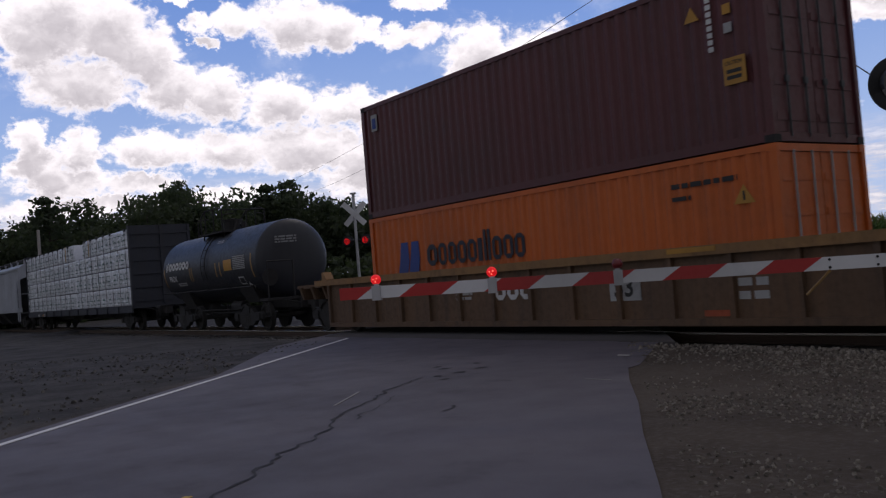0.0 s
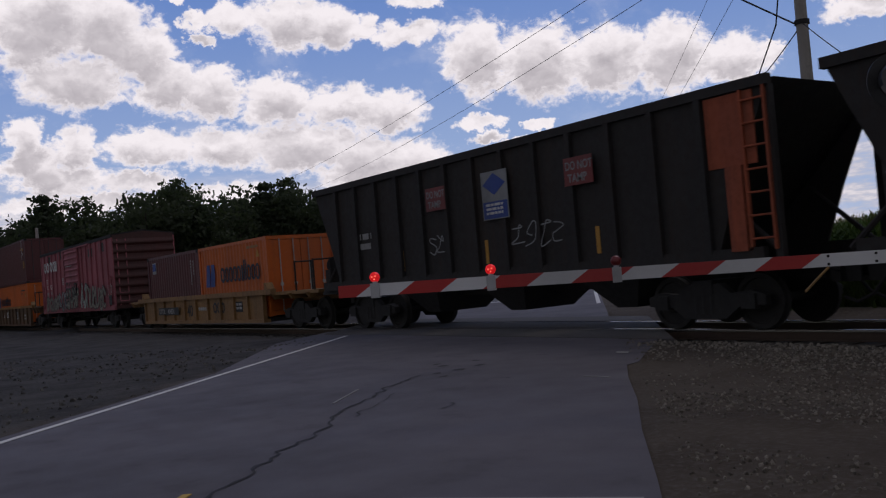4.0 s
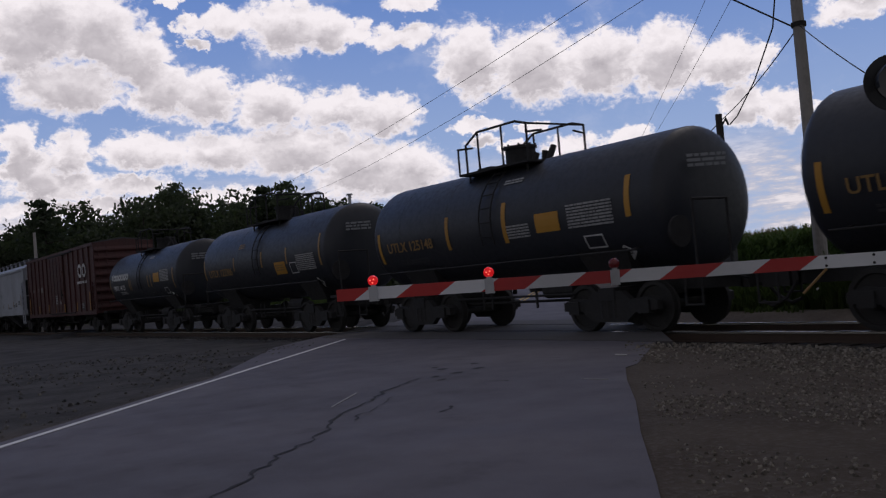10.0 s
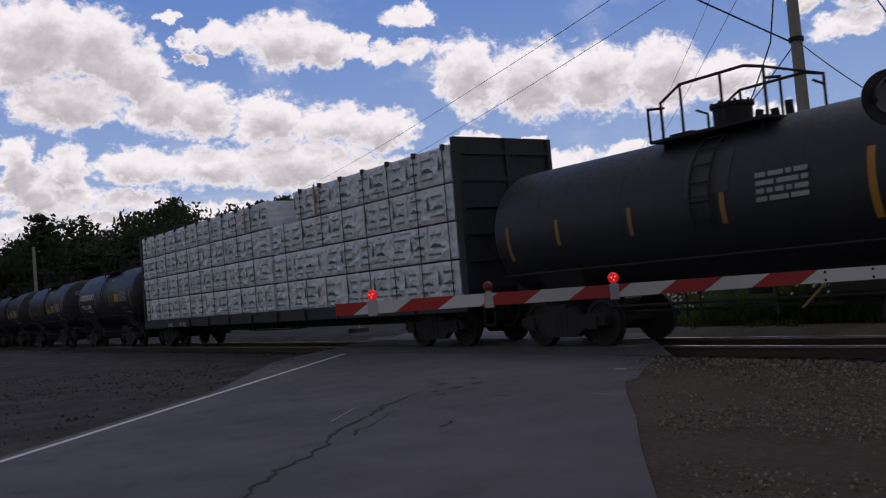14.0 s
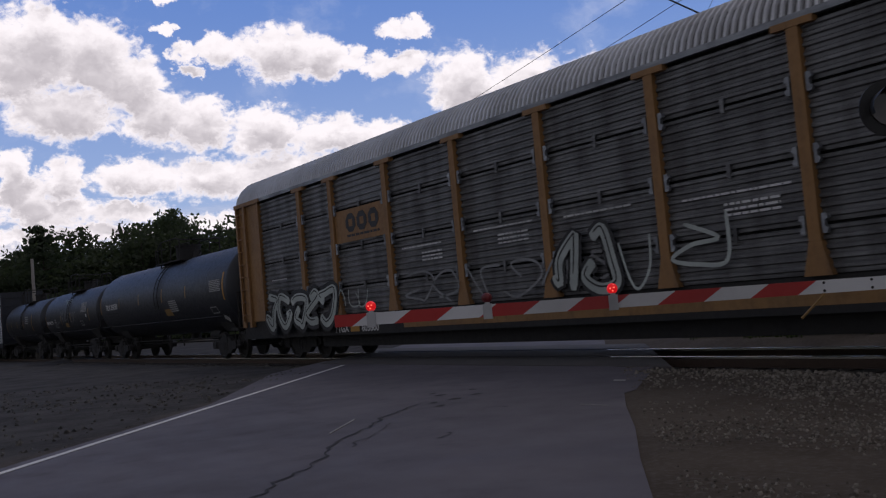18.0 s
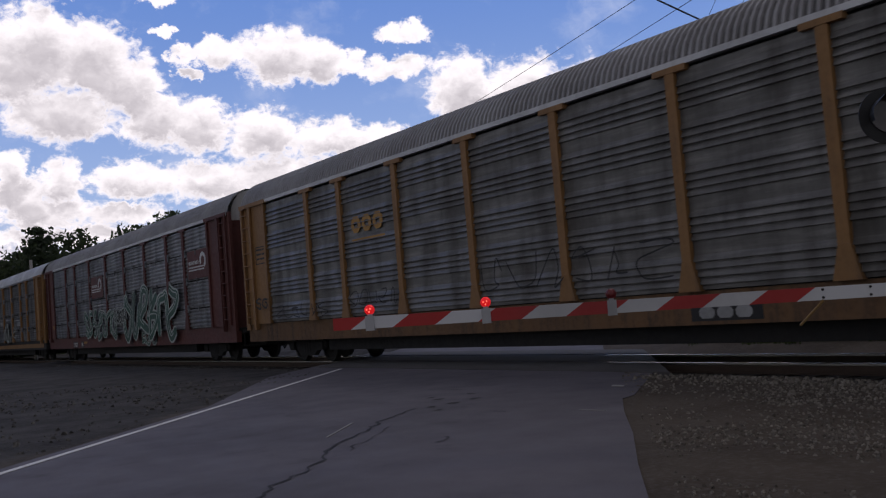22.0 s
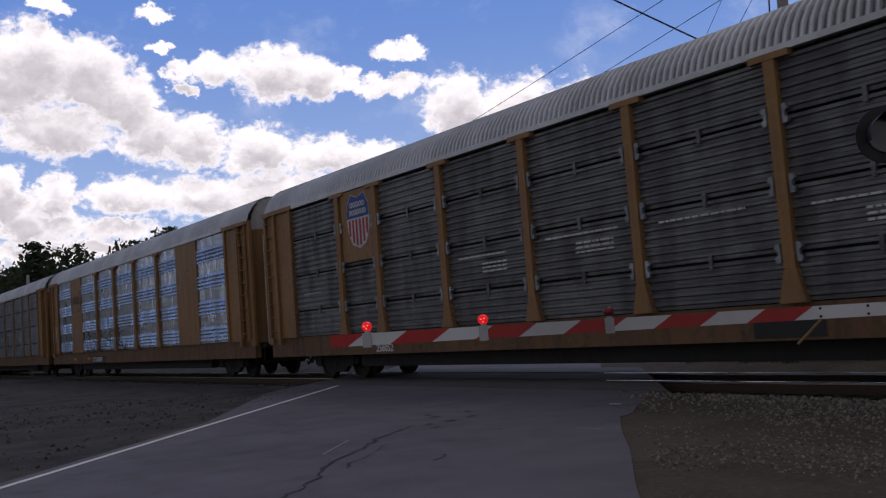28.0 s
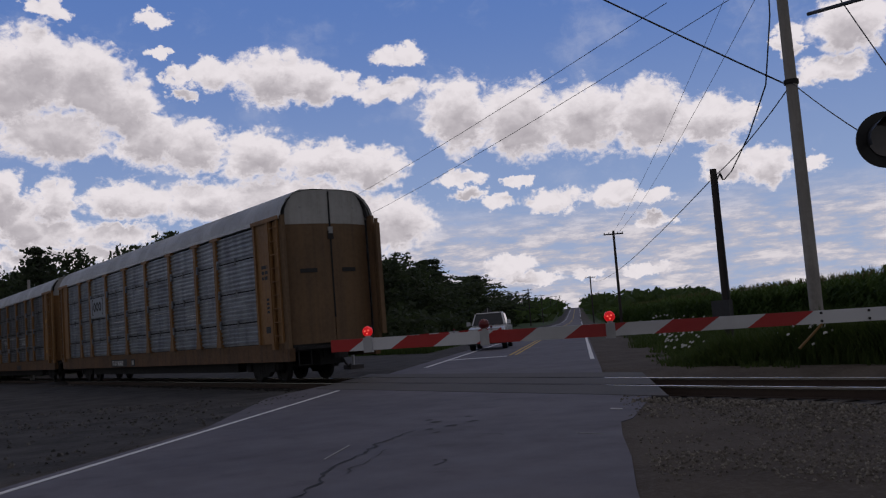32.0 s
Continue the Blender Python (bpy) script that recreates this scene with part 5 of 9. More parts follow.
def tank_car(u, length, r, zc, label, marks, strips, seed, wide_rail=2.4, over=1.0, dome=0.34, aside=0.0):
    """A round shell with dished heads, saddles, a railed platform over the manway, end sills, handrails."""
    ob = wagon("tank_car", u, label, "tank car", "tank cars of the train")
    bm = bmesh.new()
    d = 0.3 * r
    head = [(-d * math.sin(a), r * math.cos(a) ** 0.7) for a in (radians(k) for k in (84, 70, 55, 40, 27, 15, 6))]
    prof = head + [(0.0, r), (length * 0.25, r), (length * 0.5, r), (length * 0.75, r), (length, r)] + [(length - x, q) for x, q in head[::-1]]
    lathe(bm, prof, 48, "x", (0, 0, zc))
    shell = part("shell", bm, TANK_BLACK, ob, smooth=True)
    for x in (length * 0.12, length * 0.33, length * 0.5, length * 0.67, length * 0.88):
        bm = bmesh.new()
        lathe(bm, [(x - 0.03, r - 0.01), (x - 0.025, r + 0.003), (x + 0.025, r + 0.003), (x + 0.03, r - 0.01)], 48, "x", (0, 0, zc))
        part("weld_band", bm, TANK_BLACK, shell, smooth=True)
    m = length * 0.5
    for x in (1.5, length - 1.5):
        bm = bmesh.new()
        hexa(bm, ((x - 0.5, -0.75, 0.95), (x + 0.5, -0.75, 0.95), (x + 0.5, 0.75, 0.95), (x - 0.5, 0.75, 0.95)), ((x - 0.65, -1.1, zc - r * 0.62), (x + 0.65, -1.1, zc - r * 0.62), (x + 0.65, 1.1, zc - r * 0.62), (x - 0.65, 1.1, zc - r * 0.62)))
        part("saddle", bm, UNDER_BLACK, ob)
    for x0, x1 in ((-over, 1.9), (length - 1.9, length + over)):
        part("stub_sill", boxes((x0, x1, -0.3, 0.3, 0.72, 1.05)), UNDER_BLACK, ob)
        e = x0 if x0 < 0 else x1
        a, b = (e, e + 0.6) if x0 < 0 else (e - 0.6, e)
        part("end_platform", boxes((a, b, -1.4, 1.4, 1.0, 1.07)), UNDER_BLACK, ob)
        bm = bmesh.new()
        for y in (-1.36, 1.36):
            step = e + (0.35 if x0 < 0 else -0.35)
            part("step", pipe_mesh([(e, y, 1.05), (e, y, 0.5), (step, y, 0.5), (step, y, 1.0)], 0.02), UNDER_BLACK, ob)
        bm.free()
        if x0 > 0:
            part("end_rail", pipe_mesh([(e - 0.1, -1.3, 1.05), (e - 0.1, -1.3, 2.25), (e - 0.1, -0.4, 2.25), (e - 0.1, -0.4, 1.05)], 0.026), UNDER_BLACK, ob)
    bm = bmesh.new()
    lathe(bm, [(-0.03, 0.03), (-0.03, 0.28), (0.03, 0.28), (0.03, 0.03)], 20, "x", (length + 0.3, -0.95, 1.75))
    for k in range(4):
        a = k * math.pi / 4
        rod(bm, (length + 0.3, -0.95 - 0.27 * math.cos(a), 1.75 - 0.27 * math.sin(a)), (length + 0.3, -0.95 + 0.27 * math.cos(a), 1.75 + 0.27 * math.sin(a)), 0.015, 6)
    part("hand_brake", bm, UNDER_BLACK, ob, "spoked hand brake wheel")
    bm = bmesh.new()
    for s in (-1, 1):
        pipe(bm, [(0.3, s * (r + 0.12), 1.5), (length - 0.3, s * (r + 0.12), 1.5)], 0.018)
        for k in range(5):
            x = 0.5 + (length - 1.0) * k / 4
            rod(bm, (x, s * (r + 0.12), 1.5), (x, s * r * 0.8, 1.55), 0.015, 6)
    part("side_handrail", bm, UNDER_BLACK, ob)
    # platform and fittings on top
    top = zc + r
    m += aside
    p0, p1 = m - wide_rail / 2 - 0.08, m + wide_rail / 2 - 0.08
    bm = boxes((p0, p1, -0.95, -0.42, top - 0.12, top - 0.07), (p0, p1, 0.42, 0.75, top - 0.12, top - 0.07), (p0, p0 + 0.5, -0.42, 0.42, top + 0.02, top + 0.06))
    for x in (p0 + 0.2, p1 - 0.2):
        for s in (-1, 1):
            rod(bm, (x, s * 0.8, top - 0.1), (x, s * 0.8, zc + math.sqrt(max(0.01, r * r - 0.64)) - 0.02), 0.025, 6)
    part("platform", bm, UNDER_BLACK, ob)
    bm = bmesh.new()
    hi = top + 0.78
    for s in (-1, 1):
        y = -0.93 if s < 0 else 0.72
        pipe(bm, [(p0 + 0.3, y, top - 0.1), (p0 + 0.3, y, top + 0.55), (p0 + 0.75, y, hi), (p1 - 0.35, y, hi), (p1, y, hi - 0.1), (p1, y, top - 0.1)], 0.026)
        for x in (p0 + 0.75, m + 0.3):
            rod(bm, (x, y, top - 0.1), (x, y, hi), 0.024, 6)
    for x in (p0, p1):
        pipe(bm, [(x, -0.93, top - 0.1), (x, -0.93, top + 0.5), (x, -0.5, top + 0.55)], 0.024)
        pipe(bm, [(x, 0.72, top - 0.1), (x, 0.72, top + 0.5), (x, 0.4, top + 0.55)], 0.024)
    pipe(bm, [(p1, -0.93, hi - 0.1), (p1, 0.72, hi - 0.1)], 0.024)
    part("platform_railing", bm, UNDER_BLACK, ob)
    bm = bmesh.new()
    dh = dome * 1.05
    rod(bm, (m - 0.2, 0, top - 0.05), (m - 0.2, 0, top + dh), dome, 20)
    rod(bm, (m - 0.2, 0, top + dh), (m - 0.2, 0, top + dh + 0.06), dome + 0.04, 20)
    for k in range(8):
        a = k * math.pi / 4
        rod(bm, (m - 0.2 + dome * math.cos(a), dome * math.sin(a), top + dh), (m - 0.2 + dome * math.cos(a), dome * math.sin(a), top + dh + 0.1), 0.025, 6)
    part("manway", bm, UNDER_BLACK, ob, "bolted manway lid")
    bm = bmesh.new()
    rnd = random.Random(seed)
    for k in range(3):
        x = m + 0.3 + dome - 0.3 + 0.28 * k
        rod(bm, (x, rnd.uniform(-0.2, 0.2), top - 0.05), (x, 0, top + rnd.uniform(0.15, 0.4)), 0.07, 10)
    part("valves", bm, UNDER_BLACK, ob)
    bm = bmesh.new()
    for x in (m - 0.2, m + 0.2):
        pts = [(x, -(r + 0.06) * math.cos(a), zc + (r + 0.06) * math.sin(a)) for a in (radians(k) for k in range(-20, 75, 12))]
        pipe(bm, pts, 0.018)
    for k in range(-12, 72, 13):
        a = radians(k)
        rod(bm, (m - 0.2, -(r + 0.06) * math.cos(a), zc + (r + 0.06) * math.sin(a)), (m + 0.2, -(r + 0.06) * math.cos(a), zc + (r + 0.06) * math.sin(a)), 0.014, 6)
    part("ladder", bm, UNDER_BLACK, ob)
    part("brake_pipe", pipe_mesh([(2.6, -0.85, 0.75), (length - 2.6, -0.85, 0.75)], 0.025), UNDER_BLACK, ob)
    part("brake_rod", pipe_mesh([(2.6, -0.5, 0.62), (length - 2.6, -0.5, 0.62)], 0.03), UNDER_BLACK, ob)
    bm = bmesh.new()
    rod(bm, (m, 0, zc - r - 0.25), (m, 0, zc - r + 0.1), 0.2, 12)
    part("outlet_valve", bm, UNDER_BLACK, ob)
    for x in (m - 0.9, m + 0.9, m - 0.6):
        part("hanger", boxes((x - 0.02, x + 0.02, -0.87, -0.83, 0.5, 0.98)), UNDER_BLACK, ob)
    bm = bmesh.new()
    rod(bm, (length - 3.6, -0.6, 0.85), (length - 2.7, -0.6, 0.85), 0.18, 12)
    part("air_reservoir", bm, UNDER_BLACK, ob)
    trucks(ob, 1.45, length - 1.45)
    put("coupler", keep(("coupler",), coupler_mesh, UNDER_BLACK), ob, length + over)
    put("coupler", keep(("coupler",), coupler_mesh, UNDER_BLACK), ob, -over, turn=180)

    def curved(name, mat, x0, x1, z0, z1, text="", rows=0):
        """A patch that follows the shell."""
        q = bmesh.new()
        n = max(2, int((z1 - z0) / 0.12))
        last = None
        for k in range(n + 1):
            z = z0 + (z1 - z0) * k / n
            y = -math.sqrt(max(0.02, (r + 0.009) ** 2 - (z - zc) ** 2))
            cur = [q.verts.new((x0, y, z)), q.verts.new((x1, y, z))]
            if last:
                q.faces.new((last[0], last[1], cur[1], cur[0]))
            last = cur
        return part(name, q, mat, ob, text)

    def on(z):
        return -math.sqrt(max(0.02, (r + 0.012) ** 2 - (z - zc) ** 2)), 90 - math.degrees(math.asin(max(-0.99, min(0.99, (z - zc) / r))))

    for x, z0, z1, wd in strips:
        curved("reflector", AMBER_INK if wd > 0.1 else DULL_AMBER, x, x + wd, z0, z1, "amber reflective strip")
    for kind, *a in marks:
        if kind == "text":
            x, z, size, mat, text = a
            y, lean = on(z + size * 0.35)
            writing("number", text, size, mat, ob, x, y, z, (lean, 0, 0), bold=0.004)
        elif kind == "bars":
            x, z, wd, h, rows, mat = a
            y, lean = on(z + h / 2)
            b = bars("small_writing", mat, ob, 0, 0, -h / 2, wd, h, rows, seed + int(x * 10))
            b.matrix_basis = pose(x, y, z + h / 2, lean - 90)
        elif kind == "name":
            x, z, wd, h, mat, n = a
            y, lean = on(z + h / 2)
            word = emblem("emblem", mat, ob, 0, 0, -h / 2, wd, h, [(1.0, 0)] * n, "large white owner's name in blocks")
            word.matrix_basis = pose(x, y, z + h / 2, lean - 90)
        elif kind == "plate":
            x0, x1, z0, z1, mat = a
            curved("sign", mat, x0, x1, z0, z1, "small sign")
        elif kind == "frame":
            x0, x1, z0, z1 = a
            for b in ((x0, x1, z0, z0 + 0.03), (x0, x1, z1 - 0.03, z1), (x0, x0 + 0.03, z0 + 0.03, z1 - 0.03), (x1 - 0.03, x1, z0 + 0.03, z1 - 0.03)):
                curved("sign_border", WHITE_INK, *b)
        elif kind == "diamond":
            x, z, size, text = a
            y, lean = on(z)
            q = bmesh.new()
            prism(q, ((-size, 0), (0, -size), (size, 0), (0, size)), -0.008, 0, "y")
            sign = part("placard", q, WHITE_INK, ob, "white diamond hazard placard")
            sign.matrix_basis = pose(x, y, z, lean - 90)
            if text:
                writing("placard_number", text, size * 0.55, BLACK_INK, sign, 0, -0.012, -size * 0.2, align="CENTER")
    ends = bars("end_writing", CHALK, ob, 0, 0, 0, 0.7, 0.26, 3, seed)
    ends.matrix_basis = pose(length + 0.33 * r, -0.75, zc + 0.45, 0, 0, 62)
    return ob


def build_tank_cars():
    data = [("bars", 8.0, 2.3, 0.95, 0.62, 6, PALE_INK), ("frame", 7.35, 7.8, 2.28, 2.7)]
    proc = [("name", 0.72, 2.38, 2.3, 0.3, WHITE_INK, 6), ("plate", 0.4, 0.48, 2.36, 2.66, WHITE_INK), ("plate", 0.53, 0.61, 2.42, 2.72, WHITE_INK), ("bars", 1.5, 1.72, 0.9, 0.16, 2, PALE_INK), ("plate", 6.46, 7.18, 2.12, 2.5, AMBER_INK),
            ("bars", 7.33, 2.1, 1.04, 0.48, 8, PALE_INK), ("frame", 7.5, 7.95, 1.6, 1.86), ("bars", 5.75, 1.55, 0.7, 0.3, 4, DARK_GREY), ("bars", 5.4, 3.1, 0.6, 0.14, 2, PALE_INK), ("diamond", 8.2, 1.5, 0.2, "1830")]
    strips = [(0.1, 1.75, 2.5, 0.1), (3.0, 1.9, 2.4, 0.1), (3.2, 1.9, 2.4, 0.1), (5.64, 1.95, 2.45, 0.1), (6.04, 1.95, 2.45, 0.1), (8.8, 1.8, 2.6, 0.1)]
    small = 9.2, 1.3, 2.36
    tank_car(-258.7, *small, "black tank car with a white owner's name on its side", proc + [("text", 0.75, 1.95, 0.32, WHITE_INK, "PROX")], strips, 1)
    tank_car(-126.8, *small, "black tank car with white name and yellow placard", proc + [("text", 0.7, 1.95, 0.32, WHITE_INK, "PROX 14125")], strips, 2)
    ut = [("plate", 5.89, 6.64, 1.82, 2.2, AMBER_INK), ("bars", 5.97, 1.9, 0.58, 0.22, 3, DULL_AMBER), ("frame", 6.95, 7.4, 1.8, 2.14), ("bars", 7.46, 1.84, 1.16, 0.5, 9, PALE_INK), ("diamond", 8.32, 1.47, 0.2, "1830"), ("bars", 3.1, 2.78, 0.45, 0.18, 3, DULL_AMBER)]
    ustrips = [(-0.01, 1.9, 2.6, 0.1), (2.68, 2.1, 2.55, 0.1), (4.93, 2.1, 2.6, 0.1), (6.74, 2.1, 2.6, 0.1), (8.9, 1.95, 2.85, 0.1)]
    tank_car(-114.45, *small, "black tank car with amber number and white placard", ut + [("text", 0.5, 1.98, 0.36, DULL_AMBER, "UTLX 123386")], ustrips, 3)
    ut2 = [("plate", 6.15, 6.85, 2.02, 2.4, AMBER_INK), ("frame", 7.4, 7.9, 1.6, 1.86), ("bars", 7.1, 2.0, 1.2, 0.48, 8, PALE_INK), ("bars", 5.25, 1.95, 0.7, 0.3, 5, PALE_INK), ("diamond", 8.3, 1.47, 0.2, "1830"), ("bars", 5.0, 3.1, 0.6, 0.14, 2, PALE_INK), ("bars", 0.9, 1.65, 1.2, 0.16, 2, DARK_GREY)]
    ustr2 = [(0.1, 1.75, 2.5, 0.11), (3.05, 1.9, 2.65, 0.12), (5.1, 1.9, 2.75, 0.13), (8.6, 2.1, 2.85, 0.13)]
    tank_car(-102.36, *small, "black tank car with amber number and hazard placard", ut2 + [("text", 0.55, 2.0, 0.34, DULL_AMBER, "UTLX 125148")], ustr2, 4)
    tank_car(-90.1, *small, "black tank car with amber number and yellow panel", ut2 + [("text", 0.55, 1.98, 0.34, DULL_AMBER, "UTLX 125028")], ustr2, 5)
    tank_car(-77.47, 9.2, 1.3, 2.36, "black tank car with large white owner's name", proc + [("text", 0.7, 1.93, 0.32, WHITE_INK, "PROX 16290")], strips, 6)
    tank_car(-42.4, 10.7, 1.32, 2.38, "plain black tank car with short amber strips", [("plate", 5.0, 5.9, 2.5, 3.2, DARK_GREY), ("bars", 6.4, 2.2, 0.9, 0.5, 4, PALE_INK)], [(0.3, 1.8, 2.5, 0.1), (1.8, 2.0, 2.5, 0.1), (3.7, 2.0, 2.5, 0.1), (5.7, 2.0, 2.5, 0.1), (8.2, 1.8, 2.8, 0.12)], 7, over=0.6)
    tank = tank_car(-30.1, 10.9, 1.33, 2.4, "black tank car with chalky graffiti scrawls", [("text", 0.35, 2.0, 0.26, WHITE_INK, "SHPX 203195"), ("bars", 8.1, 2.4, 1.05, 0.5, 8, PALE_INK), ("frame", 7.6, 8.1, 1.75, 2.0), ("frame", 2.2, 2.45, 2.05, 2.25), ("plate", 4.4, 5.0, 1.75, 1.98, DULL_AMBER), ("plate", 8.9, 9.1, 2.15, 2.32, WHITE_INK)],
                    [(0.02, 1.8, 2.5, 0.1), (3.6, 1.9, 2.4, 0.1), (5.75, 2.0, 2.5, 0.1), (9.4, 1.95, 2.6, 0.1)], 8, over=0.5)
    graffiti(tank, 4.3, 6.1, 2.85, 3.2, 6, CHALK, WHITE_SPRAY, -1.2, 71, 0.03, False)
    graffiti(tank, 3.6, 5.6, 2.1, 2.6, 6, CHALK, CHALK, -1.345, 72, 0.03, False)
    graffiti(tank, 5.9, 6.9, 2.0, 2.5, 3, CHALK, CHALK, -1.345, 73, 0.03, False)
    graffiti(tank, 2.4, 3.4, 1.75, 2.1, 4, CHALK, CHALK, -1.335, 74, 0.025, False)
    tank_car(-17.5, 15.3, 1.52, 2.46, "long black tank car with a white number and amber strips",
             [("text", 0.9, 2.28, 0.34, WHITE_INK, "TILX 257550"), ("bars", 1.0, 1.88, 1.75, 0.26, 2, DARK_GREY), ("plate", 8.8, 9.55, 1.72, 1.98, DULL_AMBER), ("bars", 9.5, 1.82, 0.85, 0.48, 6, PALE_INK), ("bars", 13.85, 2.35, 1.0, 0.42, 7, PALE_INK), ("frame", 13.5, 14.1, 1.62, 1.86), ("diamond", 14.35, 1.42, 0.2, "")],
             [(-0.05, 2.1, 2.9, 0.1), (2.9, 2.3, 2.72, 0.1), (5.7, 2.3, 2.75, 0.1), (8.68, 2.25, 2.8, 0.1), (11.35, 2.3, 2.75, 0.1), (15.0, 2.05, 3.0, 0.11)], 9, wide_rail=2.9, over=0.55, dome=0.5, aside=0.5)


# ---- centre-beam cars with wrapped timber ----
def wrap_material():
    m = Nodes("white_plastic_wrap")
    v = m.coord((1, 1, 1))
    info = m.node("ShaderNodeObjectInfo").outputs["Random"]
    add = m.node("ShaderNodeVectorMath")
    add.operation = "ADD"
    m.put(add.inputs[0], v)
    off = m.node("ShaderNodeCombineXYZ")
    m.put(off.inputs[0], m.math("MULTIPLY", info, 40.0)), m.put(off.inputs[2], m.math("MULTIPLY", info, 17.0))
    m.put(add.inputs[1], off.outputs[0])
    big = m.noise(add.outputs[0], 2.2, 4, 0.6)
    def pulled(turn, scale, stretch):
        """Sharp ridges drawn out along one slant."""
        lay = m.node("ShaderNodeMapping")
        lay.vector_type = "TEXTURE"
        m.put(lay.inputs[0], add.outputs[0])
        lay.inputs["Rotation"].default_value = (0, radians(turn), 0)
        lay.inputs["Scale"].default_value = (1.0, 1.0, 1 / stretch)
        n = m.node("ShaderNodeTexNoise")
        n.noise_type = "RIDGED_MULTIFRACTAL"
        m.put(n.inputs["Vector"], lay.outputs[0])
        n.inputs["Scale"].default_value, n.inputs["Detail"].default_value, n.inputs["Distortion"].default_value = scale, 3.0, 0.5
        return n.outputs["Fac"]

    ridge, cross = pulled(-52, 1.3, 4.5), pulled(35, 2.0, 3.5)
    fold = m.math("ADD", m.math("MULTIPLY", big, 0.5), m.math("ADD", m.math("MULTIPLY", ridge, 0.42), m.math("MULTIPLY", cross, 0.22)))
    m.bump(fold, 1.0, 0.12)
    col = m.mix(m.ramp(big, 0.3, 0.75), (0.75, 0.78, 0.85), (0.88, 0.9, 0.95))
    # crease shade is put into the colour: grey along the ridged folds
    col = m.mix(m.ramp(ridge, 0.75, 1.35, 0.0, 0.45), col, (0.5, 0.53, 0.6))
    return m.done(col, 0.22, 0, 0.5)


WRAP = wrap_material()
TREE_PRINT = paint("dark_green_print", (0.035, 0.13, 0.12), (0.3, 0.34, 0.36), 0.5, 0.5, streak=False)
TIMBER = paint("sawn_timber", (0.46, 0.3, 0.13), amount=0.2, rough=0.8)


def bundle_mesh(length, seed):
    """A wrapped pack: a block whose near face, top and ends are puckered."""
    bm = bmesh.new()
    nx, nz = max(4, round(length / 0.055)), 15
    off = Vector((seed * 7.3, 1.7, 0.3))
    w, h = 1.18, 0.82

    def at_face(i, j):
        x, z = length * i / nx, h * j / nz
        inside = 0 < i < nx and 0 < j < nz
        p = Vector((x + 0.25 * noise.noise(Vector((x * 2, z * 2, 8)) + off), z, 0))
        long = abs(noise.noise(Vector((p.x * 2.6 - p.y * 5.2, p.x * 1.6 + p.y * 1.2, 0)) + off))
        short = abs(noise.noise(Vector((p.x * 5.0 + p.y * 8.5, p.y * 3.0 - p.x * 2.5, 4)) + off))
        d = (0.035 - 0.075 * long - 0.055 * short + 0.012 * noise.noise(Vector((x * 14, z * 14, 2)) + off)) * (1.0 if inside else 0.35)
        r = 0.03 if j in (0, nz) or i in (0, nx) else 0
        return (x, d + r, z)

    g = [[bm.verts.new(at_face(i, j)) for j in range(nz + 1)] for i in range(nx + 1)]
    b = [[bm.verts.new((length * i / nx, w, h * j / nz)) for j in (0, nz)] for i in range(nx + 1)]
    for i in range(nx):
        for j in range(nz):
            bm.faces.new((g[i][j], g[i + 1][j], g[i + 1][j + 1], g[i][j + 1]))
        bm.faces.new((g[i][nz], g[i + 1][nz], b[i + 1][1], b[i][1]))
        bm.faces.new((g[i + 1][0], g[i][0], b[i][0], b[i + 1][0]))
        bm.faces.new((b[i + 1][0], b[i][0], b[i][1], b[i + 1][1]))
    for i in (0, nx):
        loop = g[i] + [b[i][1], b[i][0]]
        bm.faces.new(loop if i else loop[::-1])
    bmesh.ops.recalc_face_normals(bm, faces=bm.faces)
    return bm


def print_mesh(length, seed):
    """The repeated print of a pack: a fir, a low ragged hill and lines of writing as bars, lying just off the wrap."""
    rnd = random.Random(seed)
    bm = bmesh.new()
    y = -0.03

    def line(x, z, w, h):
        a = x
        while a < min(x + w, length - 0.1):
            wd = rnd.uniform(0.6, 1.5) * h
            bm.faces.new([bm.verts.new(p) for p in ((a, y, z), (a + wd, y, z), (a + wd + 0.2 * h, y, z + h), (a + 0.2 * h, y, z + h))])
            a += wd + 0.45 * h

    x = rnd.uniform(-0.3, 0.12)
    while x < length - 0.3:
        if x > 0.05:
            s, z = 0.15, rnd.uniform(0.3, 0.34)
            bm.faces.new([bm.verts.new((x + s * 0.5 + a * s * 0.5, y, z + b * 0.92)) for a, b in ((-0.12, -0.05), (0.12, -0.05), (0.12, 0), (0.95, 0), (0.4, 0.09), (0.75, 0.1), (0.3, 0.18), (0.55, 0.19), (0.2, 0.26), (0.35, 0.27), (0, 0.38), (-0.35, 0.27), (-0.2, 0.26), (-0.55, 0.19), (-0.3, 0.18), (-0.75, 0.1), (-0.4, 0.09), (-0.95, 0), (-0.12, 0))])
        a, b = max(0.06, x + 0.22), min(length - 0.08, x + 0.66)
        if b - a > 0.15:
            steps = 7
            rim = [(a + (b - a) * q / steps, 0.335 + (0.045 * math.sin(math.pi * q / steps) + rnd.uniform(-0.025, 0.035) if 0 < q < steps else 0)) for q in range(steps + 1)]
            bm.faces.new([bm.verts.new((px, y, pz)) for px, pz in [(a, 0.315), (b, 0.305)] + rim[::-1]])
            line(a + 0.02, 0.57, 0.42, 0.05)
            line(a - 0.08, 0.13, 0.3, 0.05)
            line(a + 0.26, 0.13, 0.16, 0.05)
        x += rnd.uniform(0.82, 0.95)
    return bm


